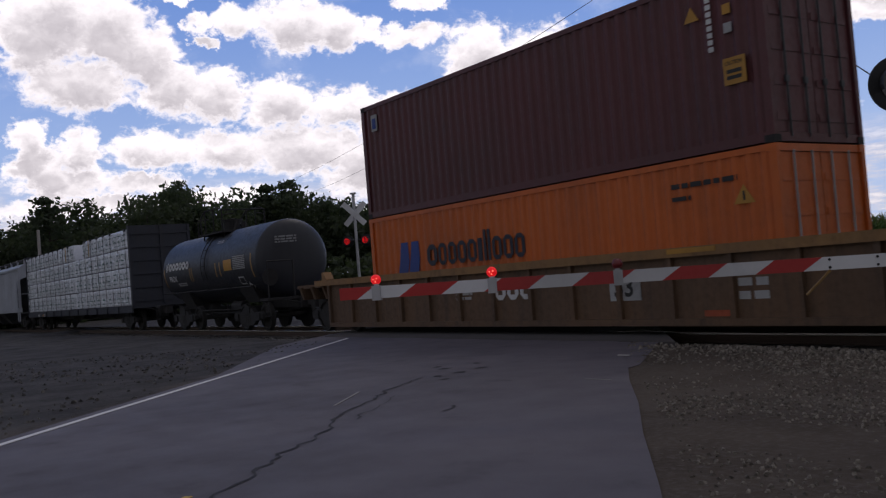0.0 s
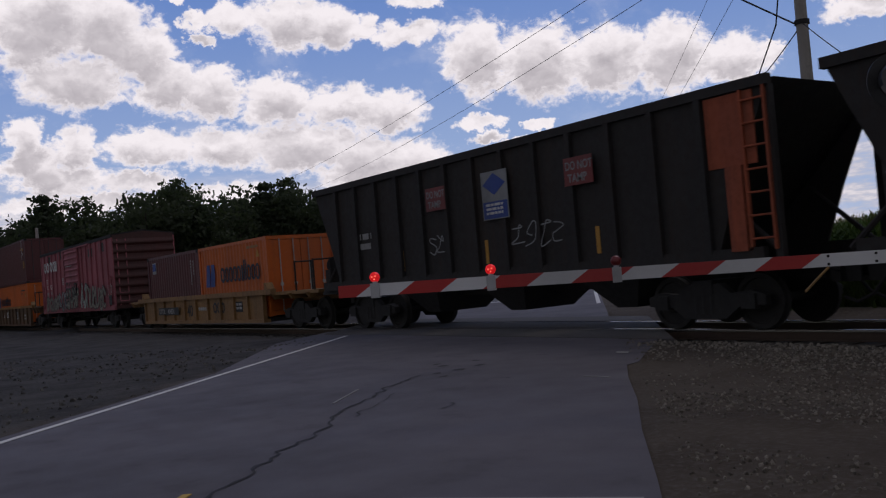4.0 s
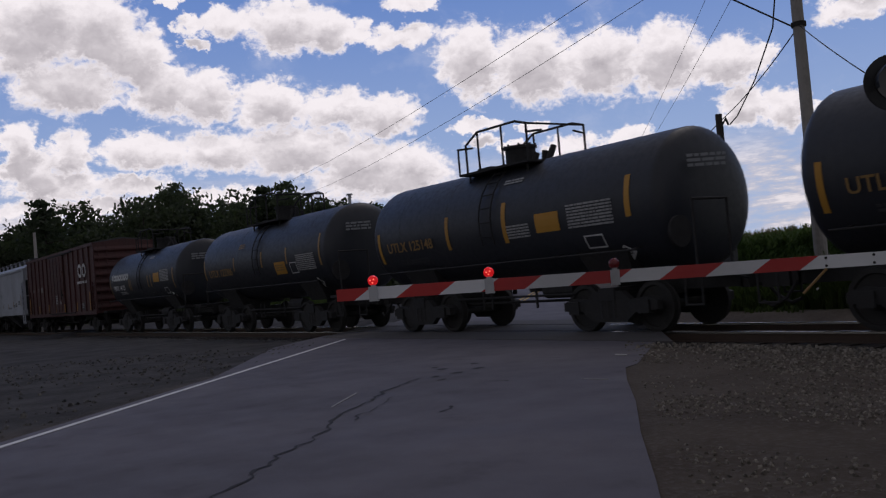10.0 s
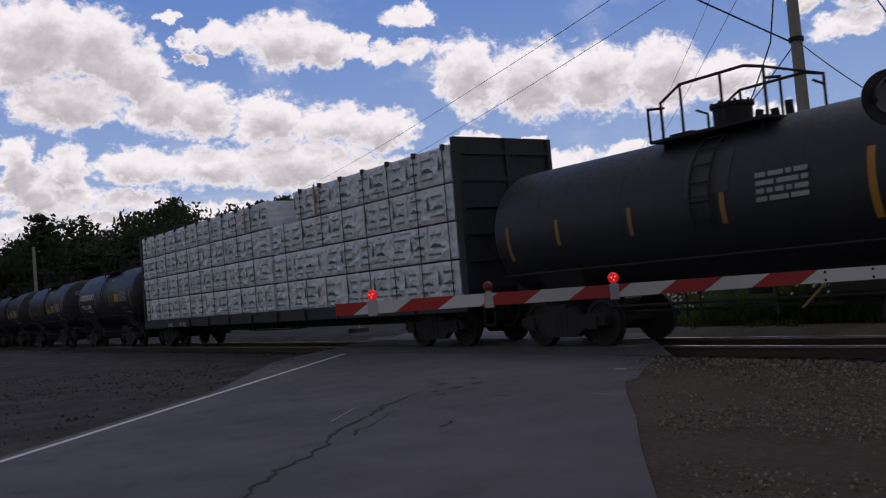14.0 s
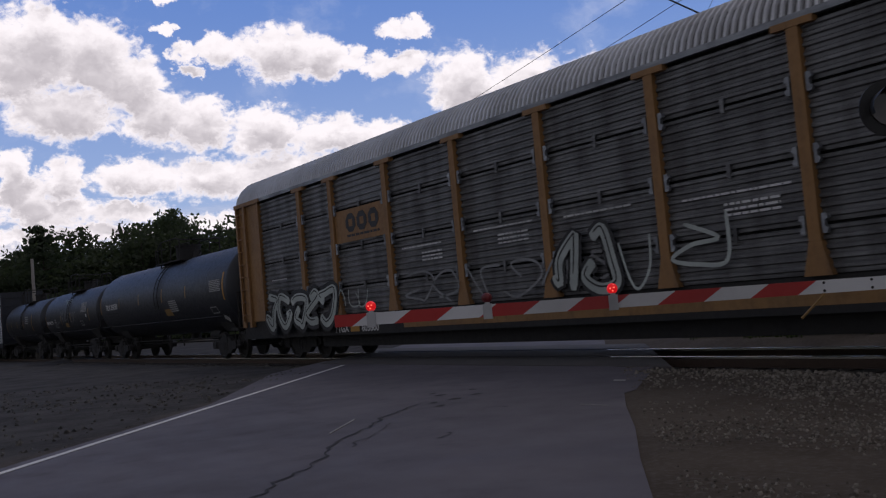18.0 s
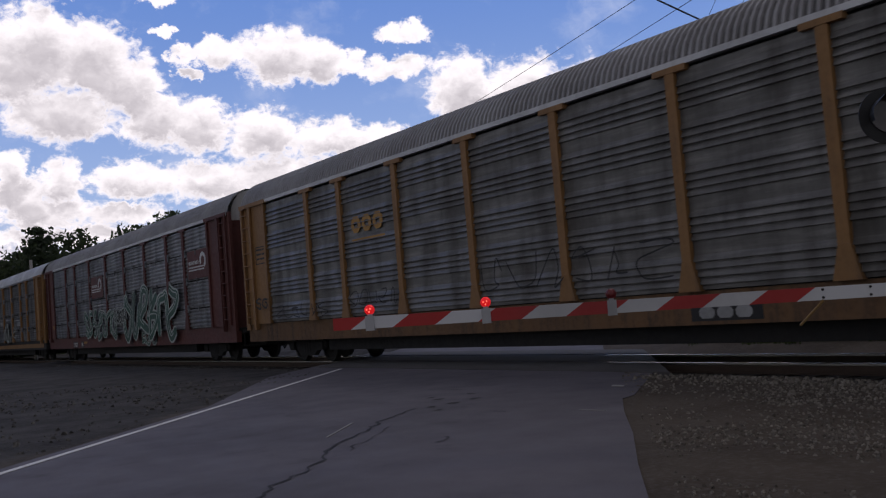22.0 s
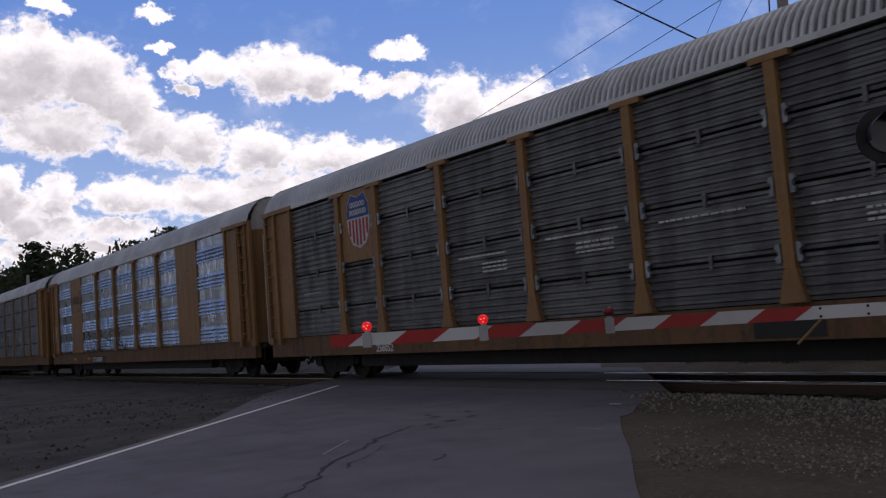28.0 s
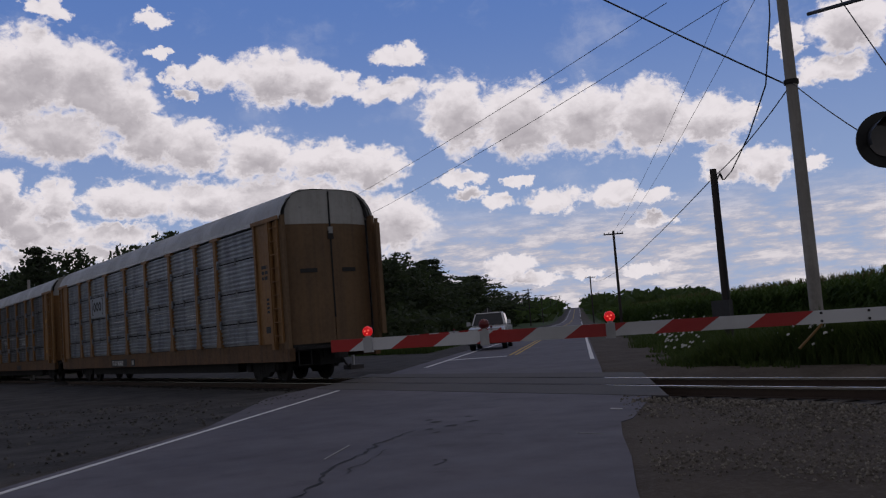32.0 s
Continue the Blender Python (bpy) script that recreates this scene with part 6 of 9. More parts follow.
def strap_mesh():
    """A thin steel band down the face and over the top of a pack."""
    bm = bmesh.new()
    prism(bm, ((-0.045, -0.03), (-0.045, 0.85), (1.15, 0.85), (1.15, 0.835), (-0.03, 0.835), (-0.03, -0.03)), -0.011, 0.011)
    return bm


def timber_car(u, label, seed):
    L = 22.7
    ob = wagon("timber_car", u, label, "flatcar", "centre-beam cars")
    part("deck", boxes((0, L, -1.42, 1.42, 1.0, 1.13)), NAVY, ob)
    part("side_sill", boxes((0, L, -1.44, -1.38, 0.82, 1.0)), NAVY, ob)
    part("side_sill", boxes((0, L, 1.38, 1.44, 0.82, 1.0)), NAVY, ob)
    part("centre_sill", boxes((0.2, L - 0.2, -0.25, 0.25, 0.55, 1.0)), UNDER_BLACK, ob)
    for x in (0.0, L - 0.14):
        head = part("bulkhead", boxes((x, x + 0.14, -1.4, 1.4, 1.13, 4.7)), NAVY, ob, "ribbed navy end bulkhead")
        a, b = (x - 0.06, x) if x < 1 else (x + 0.14, x + 0.2)
        for k in range(6):
            z = 1.3 + k * 0.6
            part("rib", boxes((a, b, -1.28, 1.28, z, z + 0.1)), NAVY, head)
        for y in (-1.4, 0, 1.28):
            part("upright", boxes((a - 0.01, b + 0.01, y, y + 0.12, 1.13, 4.68)), NAVY, head)
    part("beam_chord", boxes((0.14, L - 0.14, -0.17, 0.17, 4.5, 4.7)), NAVY, ob)
    n = 14
    for i in range(n + 1):
        x = 0.3 + (L - 0.6) * i / n
        part("beam_post", boxes((x - 0.07, x + 0.07, -0.12, 0.12, 1.13, 4.5)), NAVY, ob)
    part("beam_web", boxes((0.14, L - 0.14, -0.03, 0.03, 1.6, 4.5)), NAVY, ob)
    trucks(ob, 1.9, L - 1.9)
    couplers(ob, L)
    underframe(ob, L, 3.3, 0.55)
    writing("number", "NOKL", 0.2, WHITE_INK, ob, 3.0, -1.446, 0.84, bold=0.004)
    plate("reflector", AMBER_INK, ob, 4.25, 4.55, 0.86, 0.98, -1.442, thick=0.004)
    writing("number", "732", 0.2, WHITE_INK, ob, 4.65, -1.446, 0.84, bold=0.004)
    for i in range(9):
        part("stake_pocket", boxes((5.4 + i * 1.9, 5.5 + i * 1.9, -1.5, -1.44, 0.82, 1.1)), NAVY, ob)
    rnd = random.Random(seed)
    left, right = [0.68, 1.32, 1.9, 1.22, 2.45, 0.9, 1.5, 1.26, 1.37], [1.32, 0.75, 1.9, 1.15, 1.6, 1.3, 1.48]
    for row in range(4):
        z = 1.15 + row * 0.862
        spans, x = [], 0.22
        a = left[:]
        rnd.shuffle(a)
        for q in a:
            if row < 3 or x + q < 12.85:
                spans.append((x, min(q, 12.8 - x) if row < 3 else q))
            x += q
        b = right[:]
        rnd.shuffle(b)
        x = 13.0 if row < 3 else 14.62
        for q in b:
            if row < 3 or x < L - 1.2:
                spans.append((x, q))
            x += q
        for x, q in spans:
            q = round(min(q, L - 0.2 - x) - 0.03, 2)
            if q < 0.5:
                continue
            if row == 3 and (x < 11.2 < x + q or x < 16.1 < x + q):
                lath = wagon("wooden_lath", u + (11.2 if x < 11.3 else 16.1), "pale sawn wooden lath upright against wrapped timber", "lath", "wooden laths")
                TRAIN[-1] = (lath, lath.location.x, z, -1.47)
                lath.matrix_basis = pose(lath.location.x, TRACK_Y - 1.47, z)
                part("board", boxes((-0.035, 0.035, -0.012, 0.012, 0.0, 0.85)), TIMBER, lath)
            v = rnd.randrange(2)
            pack = wagon("timber_pack", u + x, "pack of timber in white printed plastic wrap, strapped on a railcar", "timber", "timber packs")
            TRAIN[-1] = (pack, u + x, z, -1.4)
            pack.matrix_basis = pose(u + x, TRACK_Y - 1.4, z)
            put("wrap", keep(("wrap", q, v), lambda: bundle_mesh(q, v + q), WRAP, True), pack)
            tagged(put("print", keep(("print", q, v), lambda: print_mesh(q, int(q * 31) + v), TREE_PRINT), pack), "dark green printed marks", kind="stuff")
            # steel bands run down the whole stack, with corner guards on the top row
            for k in range(19):
                at_x = 0.85 + 1.19 * k - x
                if 0.06 < at_x < q - 0.06:
                    band = put("strap", keep(("strap",), strap_mesh, STRAP), pack, at_x)
                    if row == 3:
                        put("corner_guard", keep(("guard",), lambda: boxes((-0.045, 0.045, -0.055, 0.03, 0.73, 0.856)), STRAP), band, label="black corner guard")
    return ob


# ---- autoracks ----
POSTS = (4.62, 6.48, 9.22, 12.05, 14.85, 17.7, 20.42, 22.3)
RACK_L, RACK_TOP = 26.9, 4.88


def panel_mesh(w, h, depth=0.036, pitch=0.14):
    """A sheet with ribs that run lengthwise."""
    bm = bmesh.new()
    n = max(2, round(h / pitch))
    prof = [(0, 0.02)]
    for k in range(n):
        a, p = h * k / n, h / n
        prof += [(0.0, a + 0.08 * p), (0.0, a + 0.42 * p), (-depth, a + 0.56 * p), (-depth, a + 0.88 * p)]
    prof = [prof[1]] + prof[2:] + [(0.0, h - 0.005)]
    a = [bm.verts.new((0, y, z)) for y, z in prof]
    b = [bm.verts.new((w, y, z)) for y, z in prof]
    for i in range(len(prof) - 1):
        bm.faces.new((a[i], b[i], b[i + 1], a[i + 1]))
    box(bm, 0, w, 0.004, 0.03, 0.0, h)
    return bm


def roof_mesh(length):
    """Curved steel roof with closely set ribs across it."""
    bm = bmesh.new()
    prof = [(-1.6, 4.98), (-1.52, 5.22), (-1.36, 5.46), (-1.14, 5.65), (-0.9, 5.75), (-0.45, 5.79), (0.45, 5.79), (0.9, 5.75), (1.14, 5.65), (1.36, 5.46), (1.52, 5.22), (1.6, 4.98)]
    n = round(length / 0.1416)
    p = length / n
    last = None
    for i in range(n):
        # valley faces take a darker material: the shade between ribs is painted in
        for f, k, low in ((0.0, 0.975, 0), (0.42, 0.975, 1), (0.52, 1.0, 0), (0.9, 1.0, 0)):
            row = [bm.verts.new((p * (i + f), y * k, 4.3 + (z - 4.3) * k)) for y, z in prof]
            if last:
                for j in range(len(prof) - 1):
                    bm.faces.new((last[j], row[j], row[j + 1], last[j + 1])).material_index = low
            last = row
    return bm


def post_mesh():
    bm = bmesh.new()
    hexa(bm, ((-0.22, -1.68, 1.22), (0.22, -1.68, 1.22), (0.22, -1.56, 1.22), (-0.22, -1.56, 1.22)), ((-0.095, -1.68, 1.72), (0.095, -1.68, 1.72), (0.095, -1.56, 1.72), (-0.095, -1.56, 1.72)))
    box(bm, -0.095, 0.095, -1.68, -1.56, 1.722, RACK_TOP - 0.1)
    box(bm, -0.34, 0.34, -1.69, -1.55, RACK_TOP - 0.1, RACK_TOP)
    return bm


def clip_mesh():
    """A small C-shaped bracket that holds two panels at a post."""
    bm = bmesh.new()
    prism(bm, ((0.0, -0.14), (0.07, -0.14), (0.1, -0.07), (0.05, -0.04), (0.05, 0.04), (0.1, 0.07), (0.07, 0.14), (0.0, 0.14)), -1.67, -1.6, "y")
    return bm


def ribbed_mesh(w, h, groups=4, ribs=4):
    """A tall flat sheet with four groups of raised ribs."""
    bm = bmesh.new()
    out = [(0.0, 0.0)]
    for g in range(groups):
        z0 = h * (0.02 + g / groups)
        for k in range(ribs):
            z = z0 + k * 0.125
            out += [(0.0, z), (-0.045, z + 0.008), (-0.045, z + 0.014), (0.0, z + 0.115)]
    out += [(0.0, h), (0.03, h), (0.03, 0.0)]
    prism(bm, out, 0.0, w)
    return bm


def rack_door(sign, upper, gap=0.015):
    """One leaf of the curved end doors, bulging outwards along +x: below or above the paint line."""
    bm = bmesh.new()
    ys = [gap, 0.25, 0.5, 0.75, 0.95, 1.12, 1.28, 1.42]
    tops = [5.74, 5.74, 5.735, 5.72, 5.68, 5.6, 5.44, 5.1]
    last = None
    for y, t in zip(ys, tops):
        x = 0.3 * (1 - (y / 1.42) ** 2) - 0.22
        z0, z1 = (4.723, t) if upper else (1.15, 4.72)
        cur = [bm.verts.new((q, sign * y, z)) for q, z in ((x, z0), (x, z1), (x - 0.05, z1), (x - 0.05, z0))]
        if last:
            for j in range(4):
                bm.faces.new((last[j], last[(j + 1) % 4], cur[(j + 1) % 4], cur[j]))
        else:
            bm.faces.new(cur)
        last = cur
    bm.faces.new(last[::-1])
    bmesh.ops.recalc_face_normals(bm, faces=bm.faces)
    return bm


def autorack(u, label, frame_mat, panel_mat, sill_mat, top_mat, wide=False, door_mat=None, proud=0.0, eave_mat=ROOF_STEEL, tall=False, length=26.5, shift=0.0, roof_mat=ROOF_STEEL):
    ob = wagon("autorack", u, label, "autorack", "autoracks of the train")
    L = length
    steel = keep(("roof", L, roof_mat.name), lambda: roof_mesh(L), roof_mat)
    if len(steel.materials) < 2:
        steel.materials.append(ROOF_SHADE)
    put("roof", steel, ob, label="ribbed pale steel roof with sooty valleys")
    for s in (-1, 1):
        y0, y1 = sorted((s * 1.5, s * 1.64))
        part("eave_rail", boxes((0.1, L - 0.1, y0, y1, RACK_TOP, RACK_TOP + 0.1)), eave_mat, ob, "pale eave rail")
        if s < 0:
            for a, b in ((0.05, 1.95), (L - 1.95, L - 0.05)):
                part("eave_cap", boxes((a, b, -1.67, -1.64, RACK_TOP - 0.02, RACK_TOP + 0.1)), frame_mat, ob)
        y0, y1 = sorted((s * 1.36, s * 1.54))
        part("side_sill", boxes((0.0, L, y0, y1, 0.68, 1.05)), sill_mat, ob)
        part("deck_rail", boxes((0.1, L - 0.1, y0, y1, 1.05, 1.22)), sill_mat, ob)
    part("deck", boxes((0.05, L - 0.05, -1.36, 1.36, 0.95, 1.15)), UNDER_BLACK, ob)
    part("centre_sill", boxes((0.3, L - 0.3, -0.4, 0.4, 0.5, 0.95)), UNDER_BLACK, ob)
    part("skirt_beam", boxes((4.6, L - 4.6, -1.2, -0.9, 0.36, 0.95)), UNDER_BLACK, ob)
    # added black sheet gives the seams between screens their shade
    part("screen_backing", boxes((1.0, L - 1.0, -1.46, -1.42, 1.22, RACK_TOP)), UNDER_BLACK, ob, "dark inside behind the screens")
    part("far_wall", boxes((0.15, L - 0.15, 1.5, 1.56, 1.22, RACK_TOP)), panel_mat, ob)
    spots = [x + shift for x in POSTS]
    edges = [1.9, *spots, L - 1.85]
    rows = (1.24, RACK_TOP - 0.02) if tall else (1.24, 1.97, 2.96, 3.98, RACK_TOP - 0.02)
    posts = spots
    if wide:
        posts = [9.2, 12.05, 14.9, 17.8]
        for a, b in ((4.5, 6.5), (19.95, 22.05)):
            part("wide_panel", boxes((a, b, -1.62, -1.56, 1.22, RACK_TOP)), frame_mat, ob, "broad amber sheet between the screens")
        for a, b in ((1.95, 4.5), (6.5, 9.1), (9.3, 11.95), (12.15, 14.8), (15.0, 17.7), (17.9, 19.95), (22.05, L - 1.85)):
            h = RACK_TOP - 1.26
            put("screen_panel", keep(("ribbed", round(b - a, 2), h), lambda: ribbed_mesh(b - a, h), panel_mat), ob, a, -1.58, 1.24)
    else:
        for a, b in zip(edges, edges[1:]):
            for z0, z1 in zip(rows, rows[1:]):
                w, h = round(b - a, 2), round(z1 - z0 - 0.045, 3)
                put("screen_panel", keep(("panel", w, h, panel_mat.name), lambda: ribbed_mesh(w, h, 5, 4) if tall else panel_mesh(w, h), panel_mat), ob, a, -1.56 - proud, z0)
                if z0 > 1.5 and b - a > 2.2:
                    put("tab", keep(("tab",), lambda: boxes((-0.035, 0.035, -0.035, 0.0, -0.12, 0.1)), GALV_DARK), ob, 0.5 * (a + b), -1.58 - proud, z0 - 0.02)
    for x in posts:
        put("side_post", keep(("post", frame_mat.name), post_mesh, frame_mat), ob, x, proud)
        if not wide:
            for z in rows[1:-1]:
                put("clip", keep(("clip",), clip_mesh, GALV), ob, x + 0.13, proud, z - 0.02)
                put("clip", keep(("clip",), clip_mesh, GALV), ob, x - 0.13, proud - 3.27, z - 0.02, turn=180)
    for x0, sgn in ((0.0, 1), (L, -1)):
        a, b = sorted((x0 + sgn * 0.72, x0 + sgn * 1.86))
        end = part("end_panel", boxes((a, b, -1.6, -1.54, 1.22, RACK_TOP)), frame_mat, ob)
        a, b = sorted((x0 + sgn * 0.72, x0 + sgn * 0.86))
        part("end_post", boxes((a, b, -1.68, -1.5, 1.05, RACK_TOP)), frame_mat, ob)
        a, b = sorted((x0 + sgn * 1.74, x0 + sgn * 1.86))
        part("panel_edge", boxes((a, b, -1.66, -1.56, 1.22, RACK_TOP)), frame_mat, end)
        for s in (-1, 1):
            y0, y1 = sorted((s * 1.42, s * 1.62))
            a, b = sorted((x0 - sgn * 0.08, x0 + sgn * 0.2))
            part("corner_post", boxes((a, b, s * 1.53 - 0.05, s * 1.53 + 0.05, 1.05, 4.98)), door_mat or frame_mat, ob)
        a = x0 + 0.17 if sgn > 0 else x0 - 0.67
        part("ladder_back", boxes((min(x0 + sgn * 0.2, x0 + sgn * 0.62), max(x0 + sgn * 0.2, x0 + sgn * 0.62), -1.56, -1.46, 1.22, RACK_TOP)), frame_mat, ob)
        # black strip put in as the shade of the gap beside the ladder
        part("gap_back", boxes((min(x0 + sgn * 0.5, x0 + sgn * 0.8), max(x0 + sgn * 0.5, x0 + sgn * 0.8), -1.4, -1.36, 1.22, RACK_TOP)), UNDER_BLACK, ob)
        ladder(ob, a, -1.62, 1.25, 3.6, 0.5, 9, frame_mat)
        for s in (-1, 1):
            for upper in (False, True):
                leaf = top_mat if upper else door_mat or frame_mat
                put("end_door", keep(("door", s, upper, leaf.name), lambda: rack_door(s, upper), leaf), ob, x0, 0, 0, "pale upper half of an end door" if upper else "curved end door leaf", 0 if sgn < 0 else 180)
        fx = L - 0.16 if sgn < 0 else 0.16
        bm = bmesh.new()
        ex = L + 0.09 if sgn < 0 else -0.09
        rod(bm, (ex, 0, 1.9), (ex, 0, 5.7), 0.028, 6)
        box(bm, ex - 0.03, ex + 0.03, -0.09, 0.09, 4.25, 4.5)
        part("door_lock_rod", bm, UNDER_BLACK, ob)
        for q0, q1 in ((-1.0, -0.5), (0.35, 0.85)):
            bm = bmesh.new()
            mid = 0.5 * (q0 + q1)
            bulge = [(x0 - sgn * (0.085 + 0.3 * (1 - (q / 1.42) ** 2) - 0.3), q) for q in (q0, mid, q1)]
            for (xa, qa), (xb, qb) in zip(bulge, bulge[1:]):
                hexa(bm, ((xa - 0.02, qa, 3.26), (xa + 0.02, qa, 3.26), (xb + 0.02, qb, 3.26), (xb - 0.02, qb, 3.26)), ((xa - 0.02, qa, 3.38), (xa + 0.02, qa, 3.38), (xb + 0.02, qb, 3.38), (xb - 0.02, qb, 3.38)))
            bmesh.ops.remove_doubles(bm, verts=bm.verts, dist=0.001)
            part("door_slot", bm, BLACK_INK, ob, "black slot in an end door")
        bm = bmesh.new()
        pipe(bm, [(fx, -1.43, 4.95), (fx, -1.4, 5.2), (fx, -1.27, 5.46), (fx, -1.06, 5.64), (fx, -0.8, 5.735), (fx, 0.8, 5.735), (fx, 1.06, 5.64), (fx, 1.27, 5.46), (fx, 1.4, 5.2), (fx, 1.43, 4.95)], 0.05)
        part("door_seal", bm, UNDER_BLACK, ob, "black rubber seal round the door's top")
        bm = boxes((ex - 0.04, ex + 0.04, -0.07, 0.07, 4.42, 4.62))
        part("lock_box", bm, PALE_INK, ob, "pale lock box")
        if sgn < 0:
            bm = bmesh.new()
            box(bm, L, L + 0.25, -1.3, 1.3, 1.0, 1.08)
            pipe(bm, [(L + 0.1, -1.3, 0.55), (L + 0.1, -1.3, 1.05), (L + 0.1, -0.9, 1.05), (L + 0.1, -0.9, 0.55), (L + 0.1, -1.3, 0.55)], 0.02)
            part("end_platform", bm, UNDER_BLACK, ob)
    trucks(ob, 3.0, L - 3.0)
    couplers(ob, L, 0.35)
    underframe(ob, L, 4.6, 0.5)
    return ob


def shield(car, x0, x1, z0, z1, y):
    """A shield of red and white stripes under a blue field, as plain shapes."""
    w, h = x1 - x0, z1 - z0
    bm = bmesh.new()
    prism(bm, ((x0, z0 + h * 0.55), (x0 + w * 0.04, z0 + h * 0.3), (x0 + w * 0.2, z0 + h * 0.08), (x0 + w * 0.5, z0), (x1 - w * 0.2, z0 + h * 0.08), (x1 - w * 0.04, z0 + h * 0.3), (x1, z0 + h * 0.55), (x1 - w * 0.03, z0 + h * 0.8), (x1 - w * 0.2, z1), (x0 + w * 0.5, z0 + h * 0.93), (x0 + w * 0.2, z1), (x0 + w * 0.03, z0 + h * 0.8)), y - 0.004, y, "y")
    badge = part("shield", bm, WHITE_INK, car, "red, white and blue shield emblem")
    bm = bmesh.new()
    prism(bm, ((x0 + 0.01, z0 + h * 0.56), (x1 - 0.01, z0 + h * 0.56), (x1 - w * 0.04, z0 + h * 0.79), (x1 - w * 0.21, z1 - 0.02), (x0 + w * 0.5, z0 + h * 0.92), (x0 + w * 0.21, z1 - 0.02), (x0 + w * 0.04, z0 + h * 0.79)), y - 0.008, y - 0.004, "y")
    part("shield_field", bm, BLUE_INK, badge)
    bm = bmesh.new()
    for k in range(6):
        a = x0 + w * (0.07 + 0.155 * k)
        low = (0.2, 0.07, 0.02, 0.02, 0.07, 0.2)[k]
        box(bm, a, a + w * 0.085, y - 0.008, y - 0.004, z0 + h * (low + 0.04), z0 + h * 0.53)
    part("shield_stripes", bm, RED_INK, badge)
    emblem("shield_letters", WHITE_INK, car, x0 + w * 0.17, y - 0.009, z0 + h * 0.75, w * 0.66, h * 0.1, [(1, 0)] * 5)
    emblem("shield_letters", WHITE_INK, car, x0 + w * 0.12, y - 0.009, z0 + h * 0.61, w * 0.76, h * 0.1, [(1, 0)] * 7)


def number_on_sill(car, x, text, extra=""):
    w = 0.19 * len(text) + 0.2
    plate("number_board", BLACK_INK, car, x, x + w, 0.7, 1.02, -1.542, "black board with white stencilled number", 0.006)
    writing("number", text, 0.28, WHITE_INK, car, x + 0.1, -1.551, 0.76, bold=0.005)
    if extra:
        plate("number_board", BLACK_INK, car, x + w + 0.6, x + w + 1.1, 0.7, 1.02, -1.542, thick=0.006)
        writing("number", extra, 0.28, WHITE_INK, car, x + w + 0.68, -1.551, 0.76, bold=0.005)


def stencils(car, seed, mat=WHITE_INK, spots=((2.4, 2.35, 1.0), (9.7, 2.6, 1.6), (12.5, 2.7, 1.9), (15.3, 2.65, 1.7), (18.1, 2.55, 2.0))):
    for i, (x, z, w) in enumerate(spots):
        bars("small_writing", mat, car, x, -1.596, z, w, 0.07, 1, seed + i, fill=0.5)
        if i in (1, 2, 4):
            bars("small_writing", mat, car, x + 0.8, -1.596, z - 0.35, w * 0.5, 0.25, 3, seed + 20 + i, fill=0.45)


